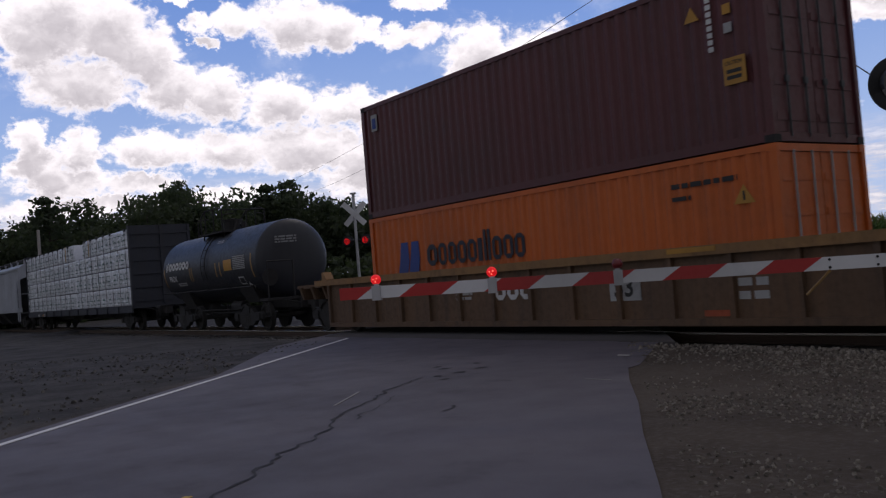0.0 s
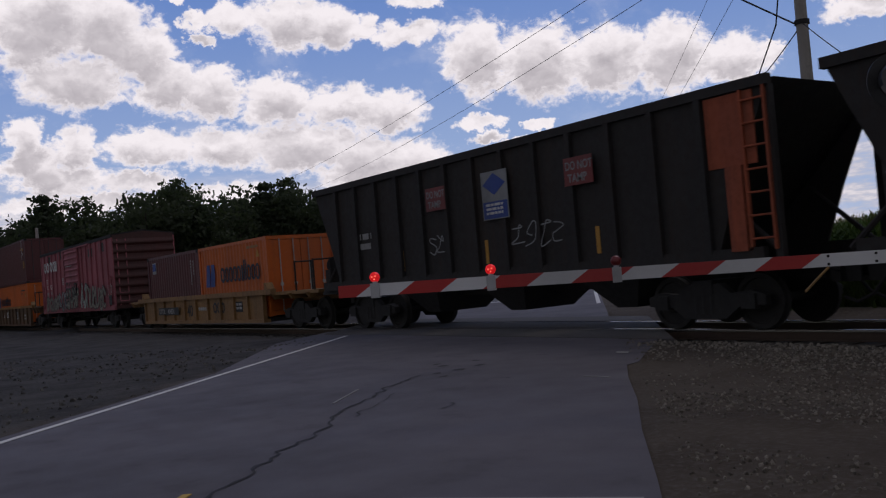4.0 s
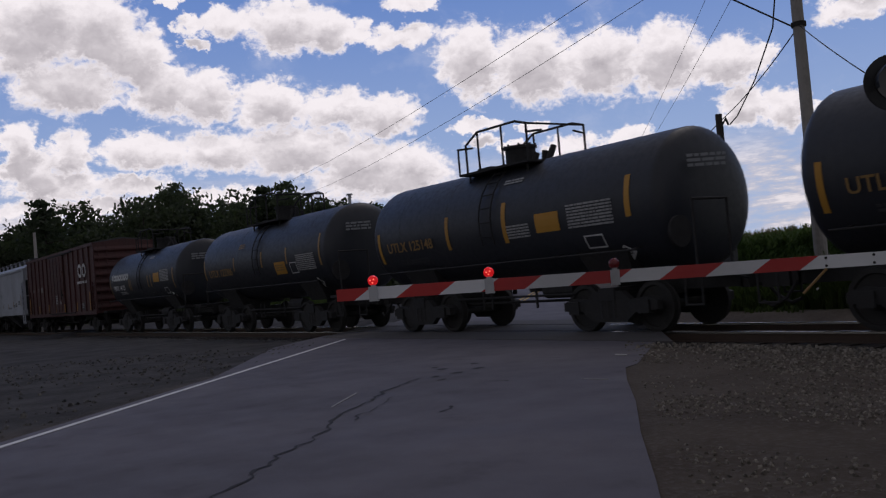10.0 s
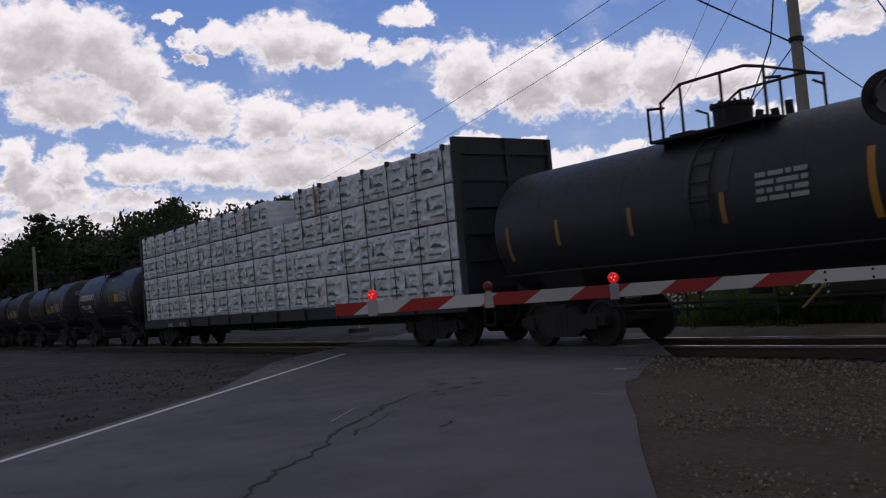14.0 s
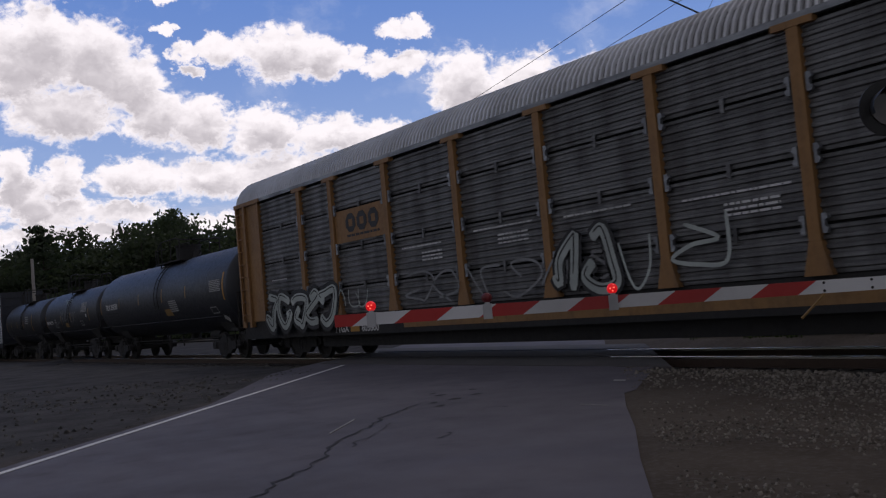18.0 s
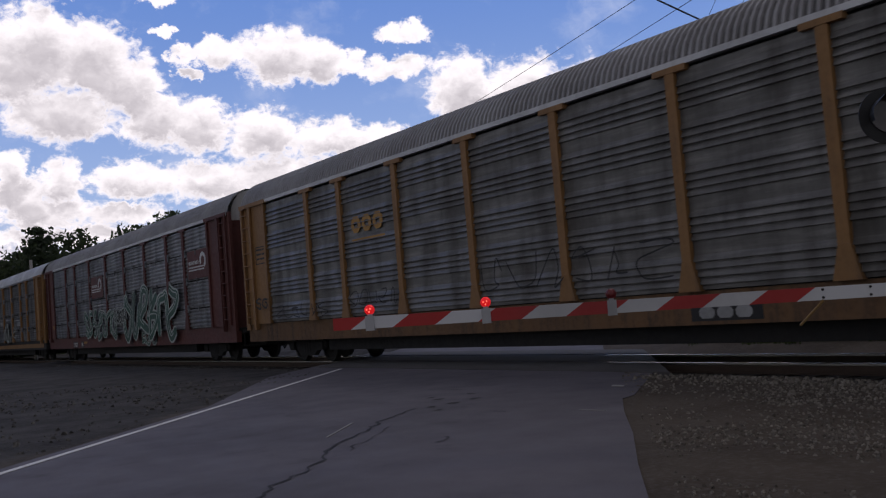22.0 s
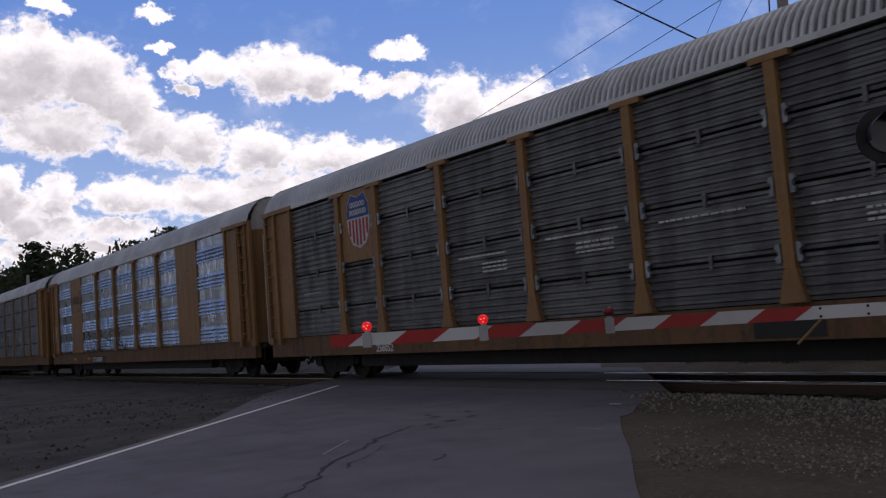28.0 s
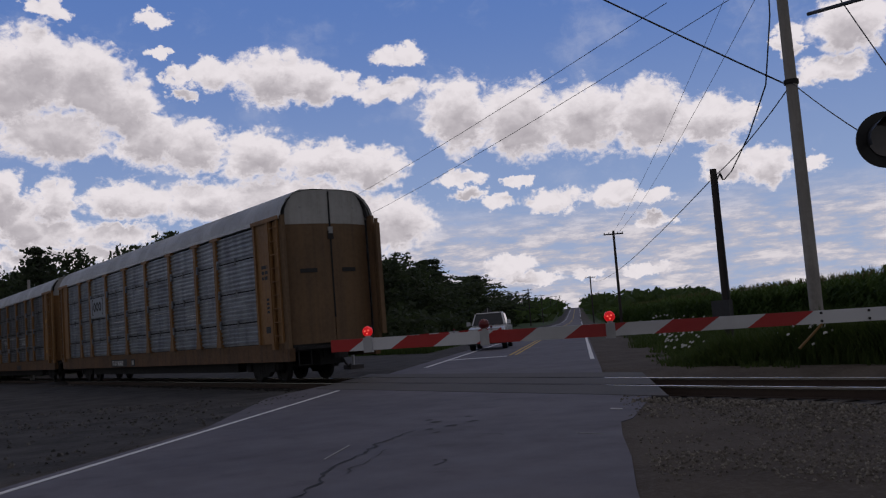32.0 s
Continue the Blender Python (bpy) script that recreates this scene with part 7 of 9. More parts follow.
def build_autoracks():
    U = [-0.86 + 27.724 * i for i in range(6)] + [166.55]
    U[0] += 0.15
    U[2] -= 0.15
    y = -1.61
    a = autorack(U[0], "amber autorack with grimy grey screens and graffiti near its front", AMBER, GALV_DARK, UNDER_BLACK, CREAM, eave_mat=GALV)
    plate("emblem_board", AMBER, a, 6.6, 9.1, 3.08, 3.92, y + 0.015, "amber emblem board", 0.03)
    emblem("emblem", BLACK_INK, a, 7.15, y - 0.017, 3.32, 1.7, 0.48, ((1, 0), (1, 0), (1, 0)), "dark owner's emblem")
    bars("small_writing", BLACK_INK, a, 7.2, y - 0.016, 3.16, 1.6, 0.1, 1, 81)
    stencils(a, 200)
    writing("number", "TTGX", 0.28, WHITE_INK, a, 5.98, -1.546, 0.76, bold=0.005)
    plate("reflector", AMBER_INK, a, 6.83, 7.28, 0.76, 0.92, -1.542, thick=0.005)
    writing("number", "603600", 0.28, WHITE_INK, a, 7.41, -1.546, 0.76, bold=0.005)
    plate("sill_plate", TAN_NEW, a, 9.4, 26.0, 0.8, 1.04, -1.542, "yellow-tan sill stripe", 0.004)
    graffiti(a, 2.05, 6.35, 1.0, 1.98, 5, WHITE_SPRAY, BLACK_INK, -1.7, 82, 0.11)
    graffiti(a, 15.0, 16.6, 1.3, 2.3, 2, WHITE_SPRAY, BLACK_INK, -1.7, 86, 0.07)
    graffiti(a, 17.9, 19.0, 1.4, 2.35, 1, WHITE_SPRAY, WHITE_SPRAY, -1.7, 87, 0.07, False)
    graffiti(a, 16.7, 17.4, 1.3, 2.2, 1, BLACK_INK, WHITE_SPRAY, -1.7, 88, 0.05, False)
    graffiti(a, 6.5, 8.2, 1.35, 1.85, 3, CHALK, WHITE_SPRAY, -1.7, 83, 0.04, False)
    graffiti(a, 9.7, 17.0, 1.35, 2.1, 6, GALV_DARK, CHALK, -1.7, 84, 0.05, False)
    graffiti(a, 24.8, 25.6, 1.7, 2.4, 2, BLACK_INK, BLACK_INK, -1.69, 85, 0.03, False)
    plate("notice", DULL_AMBER, a, 25.0, 25.45, 3.15, 3.55, -1.602, "faded brown notice", 0.004)
    b = autorack(U[1], "brown autorack with grey screens and big green graffiti", OXIDE, GALV_GRIM, OXIDE, CREAM, proud=0.02, roof_mat=ROOF_BROWN)
    for x in (9.5, 22.65):
        plate("emblem_board", OXIDE, b, x, x + 2.0, 3.0, 4.0, y + 0.015, "dark brown emblem board", 0.03)
        emblem("emblem", WHITE_INK, b, x + 0.12, y - 0.017, 3.5, 1.0, 0.13, [(1, 0)] * 7, "white owner's emblem")
        bm = boxes((x + 0.1, x + 1.6, y - 0.022, y - 0.016, 3.38, 3.43), (x + 0.1, x + 1.6, y - 0.022, y - 0.016, 3.28, 3.33))
        for k in range(10):
            t0, t1 = radians(-60 + 27 * k), radians(-60 + 27 * (k + 1))
            cx, cz = x + 1.5, 3.6
            bm.faces.new([bm.verts.new((cx + q * math.cos(t), y - 0.018, cz + q * math.sin(t))) for q, t in ((0.16, t0), (0.16, t1), (0.3, t1), (0.3, t0))])
        part("emblem_swirl", bm, WHITE_INK, b, "white stripes and open ring")
    plate("notice", AMBER_INK, b, 1.25, 1.75, 1.75, 1.95, -1.6, "small yellow notice", 0.004)
    graffiti(b, 8.2, 13.6, 1.2, 2.3, 7, GREEN_SPRAY, WHITE_SPRAY, -1.7, 91, 0.05)
    graffiti(b, 14.6, 21.5, 1.1, 2.85, 6, GREEN_SPRAY, WHITE_SPRAY, -1.7, 92, 0.07)
    graffiti(b, 13.3, 15.2, 1.8, 2.3, 5, BLACK_INK, WHITE_SPRAY, -1.705, 93, 0.05)
    graffiti(b, 16.5, 18.5, 0.78, 1.15, 3, GREEN_SPRAY, WHITE_SPRAY, -1.56, 94, 0.04)
    stencils(b, 230)
    number_on_sill(b, 5.2, "TTGX", "94")
    plate("reflector", AMBER_INK, b, 7.3, 7.9, 0.9, 1.0, -1.545, thick=0.005)
    c = autorack(U[2], "amber autorack with dusty grey screens and a small amber emblem", AMBER, SCREEN_BROWN, AMBER_SILL, CREAM, tall=True, proud=0.015, roof_mat=ROOF_BROWN)
    emblem("emblem", AMBER_INK, c, 7.0, y, 3.35, 1.6, 0.42, ((1, 0), (1, 0), (1, 0)), "amber owner's emblem")
    plate("emblem_line", AMBER_INK, c, 7.0, 8.6, 3.12, 3.2, y + 0.004, thick=0.006)
    graffiti(c, 2.4, 5.6, 1.35, 1.7, 6, BLACK_INK, BLACK_INK, -1.7, 101, 0.03, False)
    graffiti(c, 6.8, 9.2, 1.5, 1.9, 5, BLACK_INK, BLACK_INK, -1.7, 102, 0.03, False)
    graffiti(c, 12.4, 17.5, 1.5, 2.2, 6, BLACK_INK, BLACK_INK, -1.7, 103, 0.03, False)
    graffiti(c, 0.95, 1.85, 1.7, 2.0, 2, BLACK_INK, BLACK_INK, -1.69, 104, 0.06, False)
    plate("number_board", BLACK_INK, c, 17.6, 18.95, 0.74, 1.0, -1.541, "black board with pale blocks", 0.004)
    emblem("emblem", PALE_INK, c, 17.75, -1.547, 0.78, 1.05, 0.18, [(1, 0)] * 3)
    bars("notice", BLACK_INK, c, 1.05, -1.602, 3.1, 0.6, 0.42, 3, 105, fill=0.4)
    for q in ((0.98, 1.72, 3.05, 3.08), (0.98, 1.72, 3.56, 3.59), (0.98, 1.01, 3.08, 3.56), (1.69, 1.72, 3.08, 3.56)):
        plate("notice_frame", BLACK_INK, c, q[0], q[1], q[2], q[3], -1.602, thick=0.004)
    d = autorack(U[3], "amber autorack with grey screens and a shield emblem", AMBER, GALV, AMBER_SILL, CREAM, proud=0.02)
    plate("emblem_board", AMBER, d, 4.8, 6.5, 3.13, RACK_TOP - 0.03, y + 0.015, "amber board with a shield emblem", 0.035)
    shield(d, 5.1, 6.15, 3.75, 4.75, y - 0.022)
    emblem("slogan", BLACK_INK, d, 4.9, y - 0.021, 3.38, 1.5, 0.13, ((1, 0), (1, 0), (1, 0), (1, 0), (1, 0), (1, 0), (1, 0), (1, 0), (-0.5, 0), (1, 0), (1, 0), (1, 0), (1, 0), (1, 0), (1, 0), (1, 0)))
    stencils(d, 260)
    bars("small_writing", PALE_INK, d, 4.95, -1.597, 2.3, 1.3, 0.6, 4, 111, fill=0.3)
    writing("number", "TTGX", 0.28, PALE_INK, d, 5.35, -1.545, 0.75, bold=0.004)
    graffiti(d, 1.05, 1.8, 1.45, 2.1, 2, BLACK_INK, BLACK_INK, -1.69, 112, 0.035, False)
    graffiti(d, 14.0, 20.5, 1.3, 2.1, 7, CHALK, CHALK, -1.7, 113, 0.06, False)
    e = autorack(U[4], "amber autorack with shiny ribbed steel panels and scribbles", AMBER, BLUE_STEEL, AMBER_SILL, CREAM, wide=True)
    emblem("emblem", BLACK_INK, e, 4.85, -1.622, 3.6, 1.25, 0.4, ((1, 0), (1, 0), (1, 0)), "dark owner's emblem between brackets")
    for x, d in ((4.6, 1), (6.37, -1)):
        bm = bmesh.new()
        prism(bm, ((x, 3.35), (x + d * 0.17, 3.35), (x + d * 0.17, 3.42), (x + d * 0.07, 3.42), (x + d * 0.07, 4.13), (x + d * 0.17, 4.13), (x + d * 0.17, 4.2), (x, 4.2)), -1.628, -1.622, "y")
        part("emblem_bracket", bm, BLACK_INK, e)
    for x in (4.85, 5.05, 5.85, 6.05):
        bm = bmesh.new()
        rod(bm, (x, -1.628, 3.28), (x, -1.622, 3.28), 0.06, 12)
        part("emblem_wheel", bm, BLACK_INK, e)
    graffiti(e, 2.2, 4.1, 1.35, 2.1, 3, BLACK_INK, BLACK_INK, -1.7, 121, 0.03, False)
    graffiti(e, 7.0, 13.5, 1.3, 2.1, 6, BLACK_INK, BLACK_INK, -1.7, 122, 0.05, False)
    graffiti(e, 1.2, 1.9, 1.8, 2.6, 2, CHALK, WHITE_SPRAY, -1.69, 123, 0.04, False)
    graffiti(e, 4.8, 6.3, 1.5, 2.3, 3, CHALK, CHALK, -1.69, 124, 0.05, False)
    number_on_sill(e, 7.7, "CTTX 692569")
    for x in (4.3, 6.9):
        plate("reflector", AMBER_INK, e, x, x + 0.5, 0.85, 0.97, -1.545, thick=0.005)
    plate("notice", AMBER_INK, e, 1.3, 1.75, 1.45, 1.65, -1.604, "small yellow notice", 0.004)
    f = autorack(U[5], "amber autorack with sooty grey screens and a shield emblem", AMBER, GALV_DARK, AMBER_SILL, CREAM, length=RACK_L)
    plate("emblem_board", AMBER, f, 4.8, 6.5, 3.05, RACK_TOP - 0.03, y + 0.015, "amber board with a shield emblem", 0.035)
    shield(f, 5.1, 6.2, 3.35, 4.75, y - 0.022)
    stencils(f, 290, WHITE_INK)
    plate("number_board", BLACK_INK, f, 16.9, 18.1, 0.72, 1.0, -1.542, "black stencil board", 0.006)
    part("white_corner_panel", boxes((-0.12, -0.085, -1.6, -1.2, 1.1, 4.4)), CREAM, f, "off-white strip at the front corner")
    writing("number", "256052", 0.26, WHITE_INK, f, 5.95, -1.544, 0.74, bold=0.004)
    plate("notice", AMBER_INK, f, 25.35, 25.85, 3.3, 3.5, -1.602, "small yellow notice", 0.004)
    plate("notice", AMBER_INK, f, 25.3, 25.85, 1.62, 1.78, -1.602, "small yellow notice", 0.004)
    bars("notice", BLACK_INK, f, 25.35, -1.602, 3.6, 0.5, 0.36, 4, 133, fill=0.35)
    g = autorack(U[6], "last autorack of the train, amber with pale ribbed screens", AMBER, GALV_SHINY, AMBER_SILL, CREAM, door_mat=DOOR_BROWN, proud=0.01, length=RACK_L, shift=-0.4)
    plate("emblem_board", GALV_NEW, g, 6.22, 8.68, 3.0, 3.92, y - 0.02, "bright steel emblem board", 0.03)
    emblem("emblem", BLACK_INK, g, 6.75, y - 0.052, 3.3, 1.35, 0.42, ((1, 0), (1, 0), (1, 0)), "black owner's emblem between brackets")
    for x, d in ((6.55, 1), (8.35, -1)):
        bm = bmesh.new()
        prism(bm, ((x, 3.12), (x + d * 0.16, 3.12), (x + d * 0.16, 3.18), (x + d * 0.06, 3.18), (x + d * 0.06, 3.81), (x + d * 0.16, 3.81), (x + d * 0.16, 3.87), (x, 3.87)), y - 0.058, y - 0.052, "y")
        part("emblem_bracket", bm, BLACK_INK, g)
    stencils(g, 320)
    number_on_sill(g, 8.9, "TTGX 965602", "R1")
    bars("notice", BLACK_INK, g, 25.45, -1.602, 3.1, 0.6, 0.5, 3, 141)
    plate("notice", BLACK_INK, g, 25.55, 26.05, 1.55, 1.75, -1.602, thick=0.004)
    bars("notice", BLACK_INK, g, 25.7, -1.602, 2.1, 0.3, 0.5, 4, 142)
    part("side_wing", boxes((RACK_L + 0.1, RACK_L + 0.36, 1.55, 1.6, 1.3, 4.72), (RACK_L + 0.28, RACK_L + 0.36, 1.46, 1.549, 1.3, 4.86)), DOOR_BROWN, g, "dusty brown safety wing beside the end doors")
    for q in (0.35, -0.95):
        bars("end_notice", PALE_INK, g, 0, 0, 0, 0.6, 0.1, 1, 143).matrix_basis = pose(RACK_L - 0.037, q, 5.15, 0, 0, 90)


build_well_cars()
build_containers()
build_boxcars()
open_hopper(-188.37, "sooty black open hopper car with red warning signs", 1)
open_hopper(-172.75, "sooty black open hopper car with a rusty orange end", 2)
covered_hopper(-156.75, "pale grey covered hopper car with roof walkways")
covered_hopper(-304.5, "dusty grey covered hopper car", False, 17.0)
build_tank_cars()
timber_car(-285.6, "navy centre-beam flatcar stacked with wrapped timber", 1)
timber_car(-66.22, "navy centre-beam flatcar stacked high with wrapped timber", 2)
build_autoracks()


# ---- details of road and track ----
FADED_LINE = road_paint("faded_road_paint", (0.33, 0.32, 0.31))
CRACK = plain("crack_filler", (0.03, 0.029, 0.032), 0.9)
PATCH = paint("brownish_crossing_asphalt", (0.08, 0.071, 0.068), (0.06, 0.055, 0.052), 0.5, 0.9, streak=False)


def slab(name, corners, z, thick, mat, parent, label=""):
    bm = bmesh.new()
    hexa(bm, [at(n, k, z - thick) for n, k in corners], [at(n, k, z) for n, k in corners])
    bmesh.ops.recalc_face_normals(bm, faces=bm.faces)
    return part(name, bm, mat, parent, label)


def ribbon(name, pts, wide, z, mat, parent, seed, label=""):
    """A ragged flat line through (n, k) places."""
    rnd = random.Random(seed)
    fine = []
    for (n0, k0), (n1, k1) in zip(pts, pts[1:]):
        steps = max(2, int(math.hypot(n1 - n0, k1 - k0) / 0.12))
        for i in range(steps):
            f = i / steps
            fine.append((n0 + (n1 - n0) * f + rnd.uniform(-0.045, 0.045), k0 + (k1 - k0) * f))
    bm = bmesh.new()
    last = None
    for n, k in fine:
        w = wide * rnd.uniform(0.2, 0.95)
        cur = [bm.verts.new(at(n - w, k, z)), bm.verts.new(at(n + w, k, z))]
        if last:
            bm.faces.new((last[0], last[1], cur[1], cur[0]))
        last = cur
    return part(name, bm, mat, parent, label)


def build_road_details():
    slab("apron", ((0.3, 11.5), (0.55, 12.0), (1.2, 16.2), (0.3, 17.2)), -0.004, 0.12, ASPHALT, road, "asphalt apron")
    slab("apron", ((-7.4, 20.9), (-6.145, 14.2), (-6.145, 24.4), (-7.1, 24.2)), -0.004, 0.12, ASPHALT, road, "asphalt apron")
    # brown crossing strips between and beside the rails
    for y0, y1 in ((TRACK_Y - 2.3, TRACK_Y - 0.83), (TRACK_Y - 0.62, TRACK_Y + 0.62), (TRACK_Y + 0.83, TRACK_Y + 2.0)):
        bm = bmesh.new()
        xs = []
        for y in (y0, y1):
            for n in (-6.9, 1.25):
                k = (y - n * SIDE.y) / ROAD.y
                xs.append(at(n, k, 0).x)
        hexa(bm, ((xs[0], y0, -0.15), (xs[1], y0, -0.15), (xs[3], y1, -0.15), (xs[2], y1, -0.15)), ((xs[0], y0, 0.006), (xs[1], y0, 0.006), (xs[3], y1, 0.006), (xs[2], y1, 0.006)))
        bmesh.ops.recalc_face_normals(bm, faces=bm.faces)
        part("crossing_panel", bm, PATCH, road, "worn brown crossing surface beside the rail")
    ribbon("crack", [(-2.6, 5.4), (-2.5, 6.2), (-2.55, 7.1), (-2.46, 8.0), (-2.6, 9.1), (-2.5, 9.9), (-2.52, 10.9), (-2.3, 12.1)], 0.026, 0.006, CRACK, road, 1, "long dark crack along the centre")
    ribbon("crack", [(-2.38, 8.7), (-2.3, 9.6), (-2.28, 10.4)], 0.012, 0.006, CRACK, road, 2)
    ribbon("crack", [(-1.5, 8.9), (-1.42, 9.15), (-1.55, 9.35)], 0.03, 0.006, CRACK, road, 3)
    for i, (n, k, w) in enumerate(((-2.1, 12.0, 0.09), (-1.85, 12.3, 0.1), (-1.95, 11.6, 0.08), (-2.15, 12.9, 0.08), (-1.6, 12.7, 0.07), (-1.75, 13.4, 0.09), (-2.3, 13.2, 0.08))):
        ribbon("stain", [(n, k), (n + 0.05, k + 0.3)], w, 0.005, CRACK, road, 10 + i, "dark blotch")
    for i, (n0, k0, n1, k1) in enumerate(((-1.45, 11.3, -0.9, 10.9), (-1.2, 14.0, -0.4, 13.3), (-0.3, 14.7, 0.2, 14.2), (-2.6, 14.6, -1.8, 14.0))):
        ribbon("crack", [(n0, k0), (0.5 * (n0 + n1), 0.5 * (k0 + k1) + 0.08), (n1, k1)], 0.018, 0.006, CRACK, road, 30 + i)
    bm = bmesh.new()
    strip(bm, -2.874, -2.852, 9.75, 10.85, 0.008, 0.006, 1.0)
    part("centre_dash", bm, FADED_LINE, road, "short faded white dash")
    bm = bmesh.new()
    strip(bm, -2.76, -2.7, 5.0, 5.75, 0.008, 0.006, 1.0)
    part("centre_dash", bm, YELLOW_LINE, road, "stub of a yellow line")
    slab("stop_bar", ((-1.2, 5.28), (0.2, 5.06), (0.2, 5.16), (-1.2, 5.38)), 0.008, 0.006, FADED_LINE, road, "thin faded stop bar")
    slab("paint_mark", ((-0.15, 10.75), (0.15, 10.5), (0.155, 10.515), (-0.145, 10.765)), 0.008, 0.006, FADED_LINE, road)
    slab("paint_mark", ((0.3, 13.2), (0.46, 13.05), (0.48, 13.2), (0.32, 13.35)), 0.008, 0.006, FADED_LINE, road)
    y, me = TRACK_Y, None
    for i in range(110):
        x = -58 + i * 0.53
        n = Vector((x, y, 0)).dot(SIDE)
        if -7.8 < n < 1.9:
            continue
        if me is None:
            me = keep(("tie",), lambda: boxes((-0.115, 0.115, -1.3, 1.3, -0.36, -0.176)), TIE_WOOD)
        tie = put("railway_tie", me, None, x, y, 0)
        tagged(tie, "dark creosoted wooden railway tie in ballast", "railway tie", "railway ties", "structure")


def stones(name, mat, places, label):
    """Loose stones as one joined mesh: places of (x, y, z, size)."""
    rnd = random.Random(len(places))
    verts, faces = [], []
    for x, y, z, s in places:
        b = len(verts)
        a = rnd.uniform(0, 6.28)
        for i in range(4):
            t = a + i * 1.571 + rnd.uniform(-0.4, 0.4)
            r = s * rnd.uniform(0.7, 1.2)
            verts.append((x + r * math.cos(t), y + r * math.sin(t), z - 0.1 * s))
        for i in range(3):
            t = a + 0.6 + i * 2.094 + rnd.uniform(-0.4, 0.4)
            r = s * rnd.uniform(0.3, 0.7)
            verts.append((x + r * math.cos(t), y + r * math.sin(t), z + s * rnd.uniform(0.5, 0.95)))
        for f in ((0, 1, 4), (1, 2, 5), (2, 3, 5), (3, 0, 6), (0, 4, 6), (1, 5, 4), (3, 6, 5), (4, 5, 6)):
            faces.append([b + j for j in f])
    me = bpy.data.meshes.new(name)
    me.from_pydata(verts, [], faces)
    me.materials.append(mat)
    return tagged(new(name, me), label, "gravel", kind="stuff")


def build_stones():
    rnd = random.Random(5)
    near, bed, left = [], [], []
    while len(near) < 11000:
        n, k = rnd.uniform(0.5, 8.0), rnd.uniform(2.5, 16.5)
        p = at(n, k)
        if p.y > TRACK_Y - 2.0:
            continue
        edge = TRACK_Y - 2.4 + 0.12 * noise.noise(Vector((p.x * 1.3, 0.0, 7.7)))
        if p.y > edge:
            continue
        dense = noise.noise(Vector((n * 0.8, k * 0.8, 3.3))) + (0.45 if p.y > edge - 0.8 else 0.2 if p.y > TRACK_Y - 4.9 else 0.0) + (0.12 if k < 8 else 0)
        if dense < rnd.uniform(-0.2, 0.5) or (n < 1.6 and k > 9 and rnd.random() < 0.75):
            continue
        near.append((p.x, p.y, lift(p.x, p.y), rnd.uniform(0.008, 0.024) * (1.9 if p.y > edge - 0.8 else 1.3 if p.y > TRACK_Y - 4.9 else 1)))
    while len(bed) < 5000:
        x = rnd.uniform(-60, 1)
        y = TRACK_Y + rnd.choice((-1, 1)) * rnd.uniform(0.9, 3.0) if rnd.random() < 0.8 else TRACK_Y + rnd.uniform(-0.6, 0.6)
        n = Vector((x, y, 0)).dot(SIDE)
        if -7.2 < n < 1.3:
            continue
        off = abs(y - TRACK_Y)
        z = -0.2 if off < 1.75 else -0.2 - 0.12 * (off - 1.75) / 1.15
        bed.append((x, y, z, rnd.uniform(0.03, 0.06)))
    while len(left) < 1500:
        n, k = rnd.uniform(-18, -6.3), rnd.uniform(6, 22)
        p = at(n, k)
        if p.y > TRACK_Y - 2.3:
            continue
        if noise.noise(Vector((n * 0.5, k * 0.5, 9.1))) < rnd.uniform(-0.3, 0.35):
            continue
        left.append((p.x, p.y, lift(p.x, p.y), rnd.uniform(0.015, 0.05)))
    stones("gravel", STONES, near, "pale crushed stones scattered on brown earth")
    stones("ballast_stones", DARK_STONES, bed, "dark ballast stones heaped along the track")
    stones("gravel", DARK_STONES, left, "dark stones scattered on the road's verge")


build_road_details()
build_stones()


# ---- crossing gates and signals ----
SIGNAL_BLACK = paint("matt_black_signal_paint", (0.012, 0.012, 0.013), amount=0.2, rough=0.6, streak=False)
ALUMINIUM = paint("silver_mast_paint", (0.5, 0.5, 0.51), (0.2, 0.19, 0.18), 0.35, 0.5, 0.3)
ARM_WHITE = paint("white_reflective_arm", (0.72, 0.72, 0.73), (0.3, 0.29, 0.28), 0.25, 0.5, streak=False)
ARM_RED = paint("red_reflective_arm", (0.5, 0.025, 0.022), (0.2, 0.02, 0.02), 0.25, 0.5, streak=False)
RED_LAMP = glow("lit_red_lamp", (0.75, 0.012, 0.015), 0.5)
RED_CORE = glow("lit_red_lamp_core", (1.0, 0.16, 0.1), 1.2)
DARK_RED_GLASS = plain("unlit_red_lens", (0.12, 0.1, 0.1), 0.08)
DULL_RED = plain("unlit_red_glass", (0.16, 0.012, 0.014), 0.3)


FLASHERS = []


def half_globe(r, side):
    """Half of a ribbed lens, bulging towards +x or -x."""
    bm = bmesh.new()
    lathe(bm, [(side * x * r, q * r) for x, q in ((0.0, 1.0), (0.28, 0.97), (0.3, 0.9), (0.55, 0.78), (0.57, 0.7), (0.78, 0.46), (0.86, 0.2), (0.87, 0.02))], 20, "x")
    return bm


